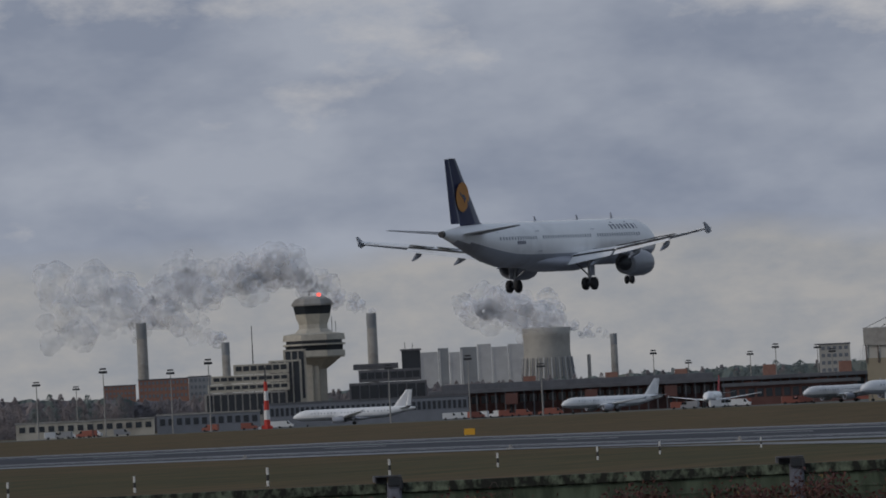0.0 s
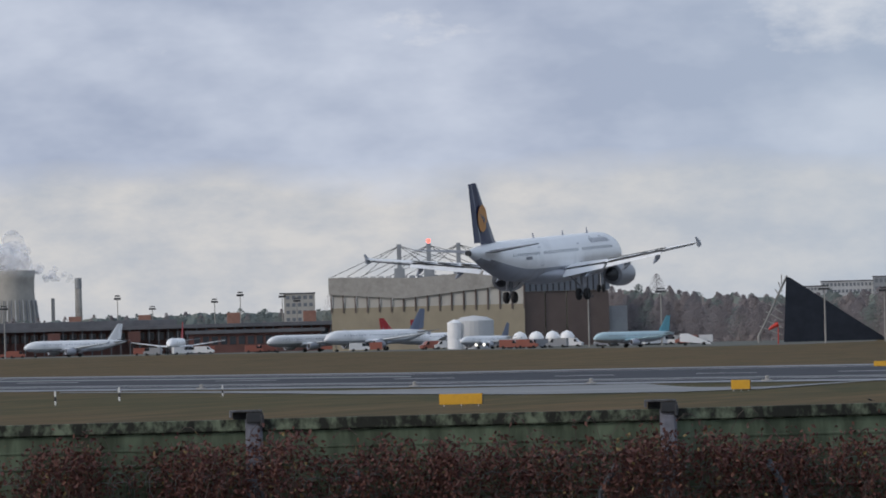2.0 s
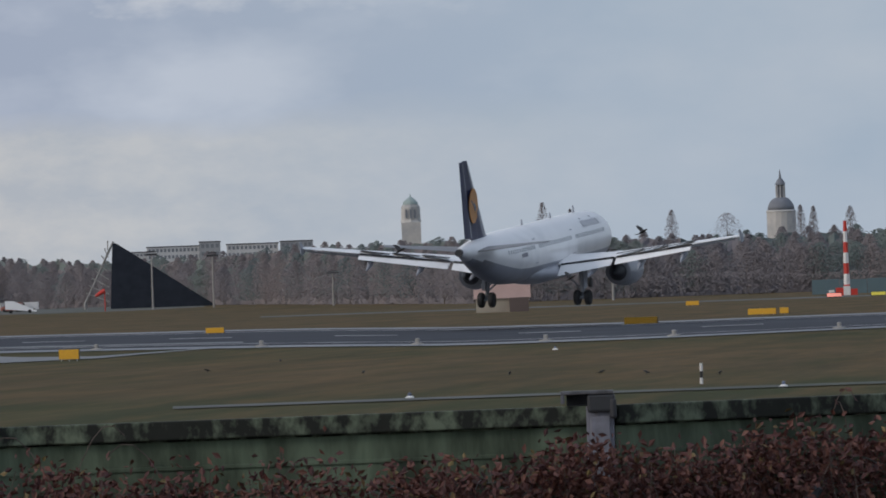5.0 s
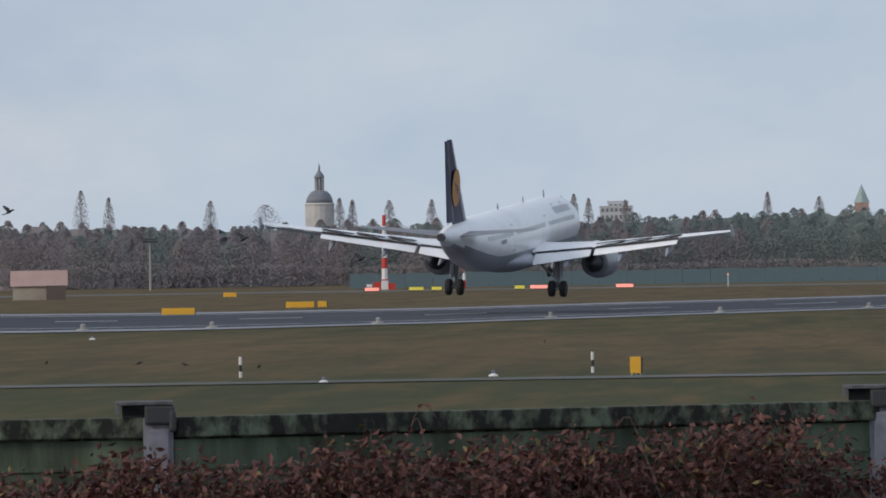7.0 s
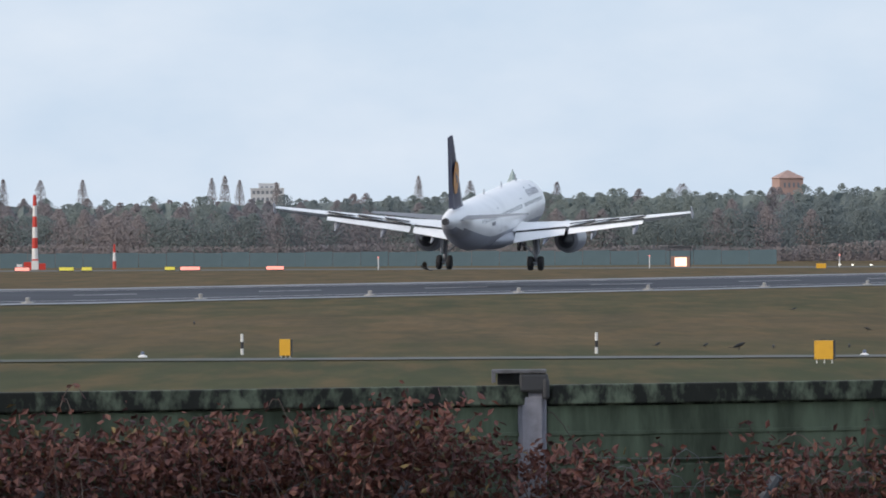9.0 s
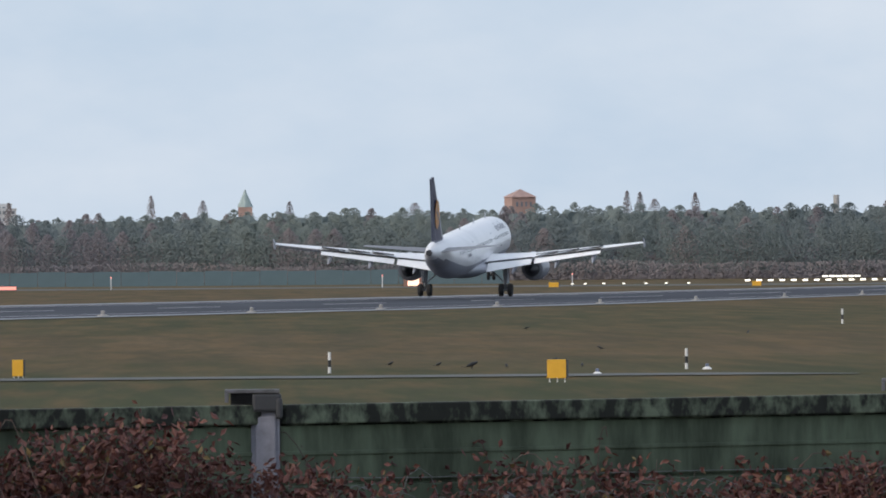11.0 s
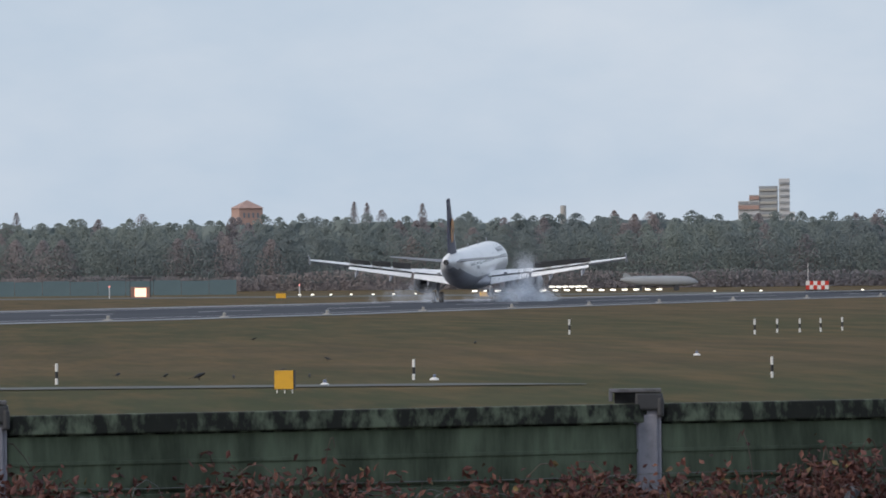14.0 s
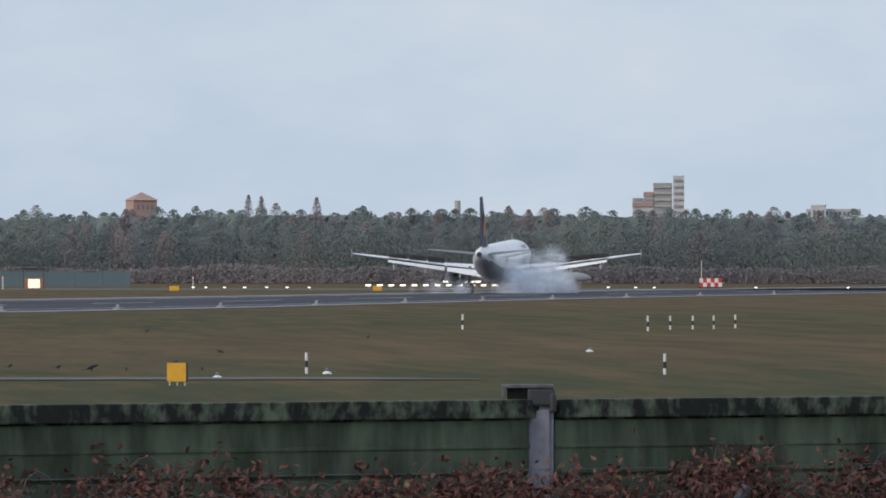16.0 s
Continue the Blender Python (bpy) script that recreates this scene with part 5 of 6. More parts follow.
h = thing("stored_hull", spot(15.0, 1600), "grey hull of a stored aircraft without wings", "aircraft", turn=-15)
part("hull", loft([ellipse(x, 0, 1.45 + dz, r, r, 16) for x, r, dz in ((-5.9, .1, .3), (-5.0, .45, .2), (-3, .75, .05), (2, .8, 0), (4.4, .7, -.05), (5.5, .4, -.15), (5.9, .08, -.2))]), GREY_WALL, h, smooth=True)
part("cradle", boxes((-3.6, -2.6, -.6, .6, 0, .85)), DARK, h)
part("cradle", boxes((2.2, 3.0, -.6, .6, 0, .85)), DARK, h)
part("fin_stub", shifted(prism([(-5.6, 1.6), (-4.0, 2.0), (-4.8, 2.7), (-5.4, 2.7)], .12), Matrix.Identity(4)), GREY_WALL, h)

CAR_PAINTS = [material("van_white", (0.70, 0.71, 0.72), 0.4, grain=0.05, scale=1.0), material("van_grey", (0.28, 0.29, 0.31), 0.4, grain=0.05, scale=1.0), material("van_red", (0.30, 0.10, 0.07), 0.4, grain=0.05, scale=1.0)]


def make_van(paint, label):
    v = thing("apron_van", (0, 0, 0), label, "van", "service vehicles on the apron")
    part("body", shifted(prism([(-2.4, .35), (2.3, .35), (2.4, 1.0), (1.5, 1.25), (.9, 2.0), (-2.4, 2.05)], 1.8), Matrix.Identity(4)), paint, v)
    part("windscreen", shifted(prism([(1.52, 1.2), (.98, 1.9), (.6, 1.9), (.6, 1.2)], 1.84), Matrix.Identity(4)), GLASS, v, "dark glass")
    for x in (-1.5, 1.5):
        for y in (-.85, .85):
            part("wheel", shifted(lathe([(.33, -.1), (.33, .1)], 12), Matrix.Translation((x, y, .33)) @ Matrix.Rotation(radians(90), 4, "X")), RUBBER, v)
    return v


random.seed(8)
vans = [make_van(p, l) for p, l in zip(CAR_PAINTS, ("white service van on the apron", "grey service van on the apron", "red service van on the apron"))]
vans[0].matrix_world = Matrix.Translation(spot(-2.2, 2960, rise(2960) + .03))
vans[1].matrix_world = Matrix.Translation(spot(-1.9, 2950, rise(2950) + .03))
vans[2].matrix_world = Matrix.Translation(spot(-1.2, 2950, rise(2950) + .03))
for b, d in [(random.uniform(-2.4, -1.0), 2960) for _ in range(8)] + [(random.uniform(-.1, .55), 3020) for _ in range(12)] + [(random.uniform(1.1, 2.2), 2780) for _ in range(10)] + \
        [(random.uniform(2.3, 3.2), 2470) for _ in range(8)] + [(random.uniform(3.1, 4.3), 2330) for _ in range(22)]:
    copy_thing(random.choice(vans), Matrix.Translation(spot(b, d + random.uniform(-30, 30), rise(d) + .05)) @ Matrix.Rotation(random.uniform(-.5, .5) + random.choice((0, math.pi)), 4, "Z"))

tank = site("fuel_sphere", 3.24, 2420, "white round fuel tank on the apron", "tank", "fuel tanks by the hangar")
part("shell", lathe([(.1, .4), (1.2, .8), (1.75, 1.8), (1.75, 2.4), (1.2, 3.3), (.1, 3.8)], 18), WHITE, tank, smooth=True)
part("foot", tubes(((-.9, -.6, 0), (-.9, -.6, 1.2), .1), ((.9, -.6, 0), (.9, -.6, 1.2), .1), ((0, .9, 0), (0, .9, 1.2), .1)), DARK, tank)
for b in (3.33, 3.42, 3.50):
    copy_thing(tank, Matrix.Translation(spot(b, 2420, rise(2420))))
s = site("storage_tank", 2.99, 2440, "large pale storage tank with a silo beside it", "tank")
part("drum", lathe([(4.6, 0), (4.6, 6.6), (3.0, 7.4), (.1, 7.8)], 28), HAZE_WHITE, s, smooth=False)
part("silo", lathe([(1.7, 0), (1.7, 6.2), (.2, 7.0)], 16, "z", (-4.6, -3, 0)), WHITE, s, "white silo")
st = site("stair_truck", 4.20, 2230, "white passenger stairs on a truck", "stair truck")
part("stairs", shifted(prism([(-3.2, 2.6), (-1.4, 2.6), (3.4, .5), (3.4, .2), (-3.2, .9)], 1.6), Matrix.Identity(4)), WHITE, st)
part("wheels", boxes((-2.4, -1.7, -.9, .9, 0, .7), (1.6, 2.3, -.9, .9, 0, .7), bevel=.15), RUBBER, st)
ws = site("windsock", 4.66, 2150, "red and white windsock on a short pole", "windsock")
part("pole", tubes(((0, 0, 0), (0, 0, 4.6), .12, .09)), SIGNAL_RED, ws)
part("sock", tubes(((0, 0, 4.2), (-1.0, 0, 3.7), .5, .4), ((-1.0, 0, 3.7), (-1.9, 0, 3.1), .4, .25), seg=12), SIGNAL_RED, ws, "drooping red and white sock")

# floodlight masts
fm = site("floodlight_mast", -2.36, 2960, "tall thin floodlight mast with a lamp head", "lamp mast", "floodlight masts round the apron")
part("mast", tubes(((0, 0, 0), (0, 0, 15.5), .22, .12), seg=8), CONCRETE, fm)
part("lamp_head", boxes((-1.2, 1.2, -.3, .3, 15.3, 15.9), (-.9, .9, -.25, .25, 16.2, 16.6), bevel=.05), DARK, fm, "dark lamp head")
for b, d, k in ((-2.13, 3400, 1.0), (-1.99, 2960, 1.18), (-1.62, 2950, 1.1), (-1.41, 2950, 1.25), (-.42, 2950, 1.0), (.02, 2960, 1.1), (.42, 2960, .9), (1.05, 3700, 1.25), (1.24, 3700, 1.0), (1.58, 3600, 1.1), (1.72, 3500, 1.2), (1.95, 3500, 1.15), (2.03, 3500, 1.05), (3.62, 2300, .72), (4.02, 2280, .76), (4.92, 2150, .72), (5.25, 2150, .68), (7.42, 1700, .5), (5.9, 2000, .4)):
    c = copy_thing(fm, Matrix.Translation(spot(b, d, rise(d))))
    c.scale = (1, 1, k)


def striped_mast(b, d, h, r, bands, label, base=True):
    t = site("striped_mast", b, d, label, "radio mast")
    for i in range(bands):
        part("section", tubes(((0, 0, h * i / bands), (0, 0, h * (i + 1) / bands), r * (1 - .5 * i / bands), r * (1 - .5 * (i + 1) / bands)), seg=8), SIGNAL_RED if i % 2 == 0 else SIGNAL_WHITE, t)
    if base:
        part("equipment_box", boxes((-1.6, -.4, -.6, .6, 0, 1.1), (.4, 1.5, -.6, .6, 0, .9), bevel=.04), SIGNAL_RED, t, "red equipment box")
        part("equipment_box", boxes((-2.6, -1.8, -.5, .5, 0, .8), (-.5, .5, -.7, -.3, 0, 1.3), bevel=.04), SIGNAL_WHITE, t, "white equipment box")
    return t


striped_mast(-1.10, 2950, 13.5, .95, 5, "red and white radio mast with red boxes")
part("antenna", tubes(((0, 0, 13.5), (0, 0, 17.5), .25, .2)), DARK, striped_mast(-1.10, 2952, 13.4, .5, 1, "dark antenna on a red and white mast", False))
striped_mast(8.69, 1500, 10.6, .48, 7, "red and white striped radio mast by the runway")
striped_mast(9.12, 1500, 3.6, .28, 3, "short red and white striped post", False)
am = site("antenna_mast", -1.14, 4150, "thin dark lattice antenna mast", "radio mast")
part("lattice", tubes(((0, 0, 0), (0, 0, 40), .45, .15), seg=5), DARK, am)

# lamp housings at the runway's far end
o = site("lamp_hut", 12.187, 1450, "small orange hut with a bright lit front", "hut")
part("wall", boxes((-1.3, 1.3, -.5, .8, 0, 1.5), bevel=.03), BRICK, o)
part("lit_panel", boxes((-.75, .85, -.56, -.5, .15, 1.35)), LAMP_AMBER, o, "bright lit panel")
part("canopy", boxes((-1.6, 1.6, -.8, 1.0, 2.6, 2.9)), DARK, o, "dark canopy on posts")
part("canopy_post", tubes(((-1.4, .6, 0), (-1.4, .6, 2.6), .05), ((1.4, .6, 0), (1.4, .6, 2.6), .05)), DARK, o)
ck = site("checkered_hut", 15.856, 1500, "low red and white checkered hut with an aerial", "hut")
for i in range(6):
    for j in range(2):
        part("check_panel", boxes((-1.62 + i * .54, -1.08 + i * .54, -.5, .5, .2 + j * .6, .8 + j * .6)), SIGNAL_WHITE if (i + j) % 2 else SIGNAL_RED, ck)
part("base", boxes((-1.7, 1.7, -.55, .55, 0, .2)), DARK, ck)
part("aerial", tubes(((-1.3, 0, 1.4), (-1.3, 0, 3.9), .04)), SIGNAL_WHITE, ck)

al = site("approach_lamp", 14.0, 1500, "low white runway lamp on a stem", "lamp", "row of white lamps at the runway end")
part("stem", tubes(((0, 0, 0), (0, 0, .32), .04)), DARK, al)
part("bulb", boxes((-.38, .38, -.12, .12, .30, .52), bevel=.04), LAMP_WHITE, al, "bright white lamp")
for i in range(1, 17):
    copy_thing(al, Matrix.Translation(spot(14.0 + i * .0625, 1500)))
for i in range(6):
    copy_thing(al, Matrix.Translation(spot(14.42 + i * .035, 1530, .45)))
for b in (12.95, 13.05, 13.12, 13.22, 13.33, 13.45, 13.56, 13.68, 15.3, 15.45, 15.55, 16.1, 16.6):
    copy_thing(al, Matrix.Translation(spot(b, 1440)) @ Matrix.Diagonal((.45, .6, .6, 1)))
for name, lamp_mat, rows, label in (("red_marker_light", LAMP_RED, ((9.53, 1.35), (9.99, 1.2), (8.62, 1.0)), "low glowing red marker light"), ("yellow_marker_light", LAMP_YELLOW, ((8.86, 1.0), (8.97, .7), (9.42, .7)), "low glowing yellow marker light")):
    for b, w in rows:
        t = site(name, b, 1400, label, "marker light")
        part("casing", boxes((-w, w, 0, .3, 0, .62), bevel=.03), DARK, t)
        part("light_face", boxes((-w * .95, w * .95, -.04, .0, .12, .55)), lamp_mat, t)
for b, d in ((10.55, 1400), (12.02, 1420), (13.05, 1420)):
    t = site("obstacle_light", b, d, "thin post with a small red light", "obstacle light")
    part("post", tubes(((0, 0, 0), (0, 0, 1.5), .06)), SIGNAL_WHITE, t)
    part("bulb", lathe([(.02, 1.5), (.09, 1.54), (.09, 1.7), (.02, 1.74)], 8), LAMP_RED, t, "glowing red lamp")

# ---- small things on the grass ----
mk = thing("marker_post", spot(9.809, 343), "short black and white marker post in the grass", "marker post", "marker posts in the grass")
part("lower", tubes(((0, 0, 0), (0, 0, .2), .05), seg=8), SIGNAL_WHITE, mk)
part("band", tubes(((0, 0, .2), (0, 0, .42), .05), seg=8), BLACK, mk, "black band")
part("upper", tubes(((0, 0, .42), (0, 0, .68), .05), seg=8), SIGNAL_WHITE, mk)
for b, d, k in ((11.73, 341, 1), (13.665, 345, 1), (15.607, 342, 1), (17.5, 342, 1), (14.511, 573, 1.2), (15.515, 559, 1.2), (15.637, 571, 1.1), (15.759, 574, 1.1), (15.872, 577, 1.1), (15.989, 586, 1.1), (7.9, 344, 1),
                (-2.253, 529, 1.3), (-1.467, 527, 1.5), (-.714, 575, 1.4), (-.063, 605, 1.3), (.53, 628, 1.3), (.905, 663, 1.3), (1.5, 690, 1.1), (-3.0, 530, 1.3)):
    copy_thing(mk, Matrix.Translation(spot(b, d)) @ Matrix.Diagonal((k, k, k, 1)))


def board(b, d, w, h, leg, lit=None, label="yellow taxiway sign board on short legs"):
    t = site("taxiway_sign", b, d, label, "sign", "taxiway signs", turn=-14)
    part("panel", boxes((-w / 2, w / 2, -.09, .09, leg, leg + h), bevel=.01), SIGN_YELLOW, t)
    part("side_plate", boxes((w / 2, w / 2 + .02, -.1, .1, leg, leg + h)), BLACK, t)
    for x in (-w * .4, 0, w * .4):
        part("leg", tubes(((x, 0, 0), (x, 0, leg), .02)), SIGNAL_WHITE, t)
    return t


board(12.965, 311, .58, .55, .12)
board(10.045, 334, .36, .52, .06)
board(4.45, 590, 1.15, .55, .1)
board(2.831, 516, 2.3, .55, .1)
board(7.57, 800, 2.6, .5, .05)
board(8.23, 900, 2.5, .5, .05)
board(8.35, 905, .8, .5, .05)
board(7.85, 1250, 1.6, .5, .05)
board(-.05, 1450, 1.6, .9, .1)
board(5.25, 900, 1.6, .45, .1)
board(14.05, 1350, 1.2, .6, .05)
board(12.95, 1350, 1.3, .6, .05)
cn = thing("lamp_cone", spot(9.27, 336.7), "small white lamp on a low cone base", "ground lamp", "low lamps in the grass")
part("base", lathe([(.16, 0), (.14, .05), (.06, .09)], 12), SIGNAL_WHITE, cn)
part("lamp", lathe([(.05, .09), (.06, .17), (.02, .19)], 10), BLUE_GREY, cn, "small blue lamp")
for b, d in ((13.182, 331), (13.777, 344), (8.35, 325), (6.3, 330), (7.1, 540), (15.2, 430)):
    copy_thing(cn, Matrix.Translation(spot(b, d)))
rl = thing("runway_edge_lamp", spot(9.586, 682), "small runway edge lamp on a dark plate", "ground lamp", "runway edge lamps")
part("plate", lathe([(.42, 0), (.40, .08), (.15, .12)], 10), CONCRETE, rl)
part("lamp", lathe([(.12, .12), (.15, .34), (.05, .4)], 10), CONCRETE, rl)
for b in (-1.4, .1, 1.4, 2.6, 3.6, 4.6, 5.5, 6.35, 7.05, 7.75, 8.65, 10.505, 11.311, 12.012, 12.642, 13.2, 13.72, 14.2, 14.62, 15.0, 15.4, 15.8, 16.2):
    copy_thing(rl, Matrix.Translation(spot(b, along(RUN_NEAR, b) + 8, .06)))

# crows on the grass
CROW = material("crow_feathers", (0.018, 0.018, 0.02), 0.6, grain=0.2, scale=20.0)


def make_crow(flying):
    name = "flying_crow" if flying else "crow"
    t = thing(name, (0, 0, 0), "black crow in flight with spread wings" if flying else "black crow standing in the grass", "bird", "" if flying else "crows on the grass")
    part("body", loft([ellipse(x, 0, .16 + x * .3, r, r, 8) for x, r in ((-.2, .01), (-.1, .05), (0, .075), (.1, .06), (.16, .045), (.2, .04), (.24, .015), (.29, .004))]), CROW, t, smooth=True)
    part("tail", shifted(prism([(-.14, -.03), (-.36, -.06), (-.36, .06), (-.14, .03)], .015, "z"), Matrix.Translation((0, 0, .08))), CROW, t)
    if flying:
        for s in (1, -1):
            part("wing", shifted(prism([(.1, 0), (.14, s * .2), (.02, s * .45), (-.08, s * .42), (-.1, s * .18), (-.08, 0)], .015, "z"), Matrix.Translation((0, s * .05, .19)) @ Matrix.Rotation(radians(s * 22), 4, "X")), CROW, t)
    else:
        part("leg", tubes(((.02, .03, 0), (.02, .03, .13), .008), ((.02, -.03, 0), (.02, -.03, .13), .008), seg=5), CROW, t)
    return t


crow = make_crow(False)
crow.matrix_world = Matrix.Translation(spot(12.5, 350)) @ pose(0, 0, 0, 0, 0, 20)
random.seed(4)
for b, d in ((12.69, 352), (12.06, 362), (13.2, 420), (14.0, 505), (12.95, 372), (7.6, 385), (7.35, 392), (8.0, 372), (6.85, 400), (9.55, 470), (5.2, 470), (5.6, 520), (6.05, 430), (12.32, 358), (13.1, 353), (12.8, 545)):
    copy_thing(crow, Matrix.Translation(spot(b, d)) @ pose(0, 0, 0, 0, 0, random.uniform(0, 360)) @ Matrix.Diagonal((.62, .62, .62, 1)))


# ---- steam over the chimneys, in rigid puffs ----
def vapour(name, color, low, high, scale):
    """Fine drops: part of the light goes straight through, the rest scatters evenly."""
    m = bpy.data.materials.new(name)
    m.use_nodes = True
    n = Nodes(m.node_tree)
    n.tree.nodes.clear()
    out, mixed = n.add("ShaderNodeOutputMaterial"), n.add("ShaderNodeMixShader")
    clear_, matt = n.add("ShaderNodeBsdfTransparent"), n.add("ShaderNodeBsdfDiffuse")
    matt.inputs[0].default_value = (*color, 1)
    thick = n.ramp(n.noise(n.add("ShaderNodeTexCoord").outputs["Object"], scale, 4.0), (0.35, low), (0.65, high))
    n.link(thick, mixed.inputs[0])
    n.link(clear_.outputs[0], mixed.inputs[1])
    n.link(matt.outputs[0], mixed.inputs[2])
    n.link(mixed.outputs[0], out.inputs[0])
    return m


STEAM = vapour("steam", (0.84, 0.86, 0.90), 0.03, 0.36, 0.10)
THIN_STEAM = vapour("thin_steam", (0.80, 0.82, 0.86), 0.02, 0.25, 0.10)
MIST = vapour("spray_mist", (0.80, 0.84, 0.90), 0.03, 0.18, 0.4)
BLAST = vapour("reverse_mist", (0.84, 0.88, 0.94), 0.25, 0.6, 0.4)


def puffs(name, spots, mat, label, category, each=320, grain=.14):
    """Vapour as many fine scraps that thin out from each puff: (place, radius)."""
    draw = np.random.default_rng(len(spots) * 7 + len(name))
    clumps = []
    for c, r in spots:
        k = int(each)
        clumps.append(np.concatenate([np.array(c)[None, :] + draw.normal(size=(k, 3)) * r * .55, draw.uniform(.5, 1.0, (k, 1)) * r * grain], 1))
    ob = clump_cloud(name, mat, clumps, label, category, (-0.4, -0.6, 0.7), 0.35)
    ob.visible_shadow = False
    return ob


def billows(name, spots, mat, label, category):
    """Lumpy bodies of vapour in one mesh: (place, radius)."""
    bm = bmesh.new()
    for c, r in spots:
        got = bmesh.ops.create_icosphere(bm, subdivisions=4, radius=r)["verts"]
        for v in got:
            q = Vector(v.co) / r
            k = .45 * noise.noise(q * 1.2 + c * .37) + .18 * noise.noise(q * 2.6 + c * .9)
            v.co = c + v.co * (1 + k)
    ob = part(name, bm, mat, None, "", True)
    ob.visible_shadow = False
    return tagged(ob, label, category, kind="stuff")


def plume(name, b, d, way_, count, seed, label):
    """A plume along stations of (metres right, metres up, radius) from a chimney mouth."""
    rng = random.Random(seed)
    spots = []
    for i in range(count):
        t = (i + rng.random()) / count
        x = np.interp(t, np.linspace(0, 1, len(way_)), [w[0] for w in way_])
        z = np.interp(t, np.linspace(0, 1, len(way_)), [w[1] for w in way_])
        r = np.interp(t, np.linspace(0, 1, len(way_)), [w[2] for w in way_])
        p = spot(b, d, z) + Vector((x + rng.gauss(0, r * .55), rng.gauss(0, r * .5), rng.gauss(0, r * .5)))
        spots.append((p, r * rng.uniform(.45, .95)))
    return billows(name, spots, STEAM if count > 13 else THIN_STEAM, label, "steam")


plume("steam_plume", -0.475, 4700, [(0, 50, 1.8), (-8, 54, 3), (-18, 58, 4.5), (-30, 66, 7), (-42, 72, 9), (-58, 70, 10), (-76, 66, 10), (-95, 64, 10), (-118, 60, 10), (-145, 58, 11)], 74, 1, "grey-white steam drifting from a tall chimney")
plume("steam_plume", -1.28, 4720, [(0, 39, 2), (-8, 43, 4), (-16, 50, 6), (-30, 56, 8), (-50, 52, 9)], 18, 2, "pale steam drifting from a chimney")
plume("steam_plume", -1.735, 4700, [(0, 49, 2), (-12, 47, 4), (-28, 45, 6), (-45, 48, 9)], 12, 5, "faint steam drifting from a tall chimney")
plume("steam_plume", 0.478, 4700, [(3, 39, 8), (-4, 44, 9), (-12, 48, 8.5), (-22, 50, 8), (-34, 49, 7)], 30, 3, "white steam rising from the cooling tower")
plume("steam_plume", 0.845, 4700, [(0, 34, 1.2), (-7, 35.5, 1.8), (-13, 37, 2.4), (-19, 40, 2.2)], 16, 4, "thin steam drifting from a chimney")

# ---- refrigerated truck ----
TRUCK_WHITE = material("truck_white", (0.62, 0.62, 0.61), 0.35, grain=0.06, scale=1.5, dirt=(0.48, 0.47, 0.45), dirt_scale=0.8, coat=0.3)
TRUCK_TRIM = material("truck_trim", (0.28, 0.30, 0.34), 0.45, grain=0.1, scale=3.0)
CREAM = material("cream_panel", (0.42, 0.39, 0.31), 0.5, grain=0.06, scale=2.0)
OCHRE = bpy.data.materials.new("printed_panel")
OCHRE.use_nodes = True
n = Nodes(OCHRE.node_tree)
co = n.add("ShaderNodeTexCoord").outputs["Object"]
split = n.add("ShaderNodeSeparateXYZ")
n.link(co, split.inputs[0])
way_x = n.math("ADD", n.math("MULTIPLY", split.outputs[0], -1 / 7.5), n.math("MULTIPLY", n.math("SUBTRACT", n.noise(co, 1.1, 3.0, 0.5), 0.5), 0.12))
glowing = n.ramp(way_x, (0.0, 0.85), (0.07, 0.6), (0.16, 0.05), (0.42, 0.0), (0.52, 0.9), (0.62, 0.8), (0.68, 0.0), (0.78, 0.1), (0.88, 0.7), (0.97, 0.2))
col = n.mix(glowing, (0.135, 0.078, 0.016), (0.31, 0.28, 0.028))
col = n.mix(n.ramp(n.noise(co, 9.0, 4.0), (0.3, 0.0), (0.8, 0.3)), col, (0.21, 0.14, 0.03))
n.link(col, n.tree.nodes["Principled BSDF"].inputs["Base Color"])
n.tree.nodes["Principled BSDF"].inputs["Roughness"].default_value = 0.45
PRINT_RED = material("print_red", (0.36, 0.035, 0.055), 0.45, grain=0.05, scale=4.0)
PRINT_TEAL = material("print_teal", (0.010, 0.135, 0.125), 0.45, grain=0.05, scale=4.0)
PRINT_WHITE = material("print_white", (0.52, 0.50, 0.44), 0.45, grain=0.05, scale=4.0)
CHOCOLATE = material("print_chocolate", (0.045, 0.016, 0.012), 0.45, grain=0.3, scale=8.0)

TRUCK = thing("refrigerated_truck", (0, 0, 0), "white refrigerated truck with an ochre printed side", "truck")
BH = 3.85
bx = part("box", boxes((-7.66, 0, -2.5, -.03, 1.15, BH), bevel=.05), TRUCK_WHITE, TRUCK, "white insulated box")
part("side_panel", boxes((-7.45, -.10, -.03, 0.0, 1.2, BH - .15)), OCHRE, bx, "ochre and yellow printed side panel")
part("top_rail", boxes((-7.66, 0, -.03, .015, BH - .08, BH + .005), bevel=.005), TRUCK_WHITE, bx)
part("trim_rail", boxes((-7.66, -.02, -.03, .012, BH - .15, BH - .085)), TRUCK_TRIM, bx, "grey trim rail")
part("corner_post", boxes((-.10, -.03, -.03, .014, 1.15, BH - .15)), TRUCK_TRIM, bx)
part("rear_post", boxes((-7.70, -7.5, -.05, .02, 1.15, BH - .0), bevel=.01), TRUCK_TRIM, bx, "grey rear door post")
part("door_hinge", boxes((-7.74, -7.66, -.04, .03, 3.0, 3.35), (-7.74, -7.66, -.04, .03, 1.8, 2.1), bevel=.01), DARK, bx)
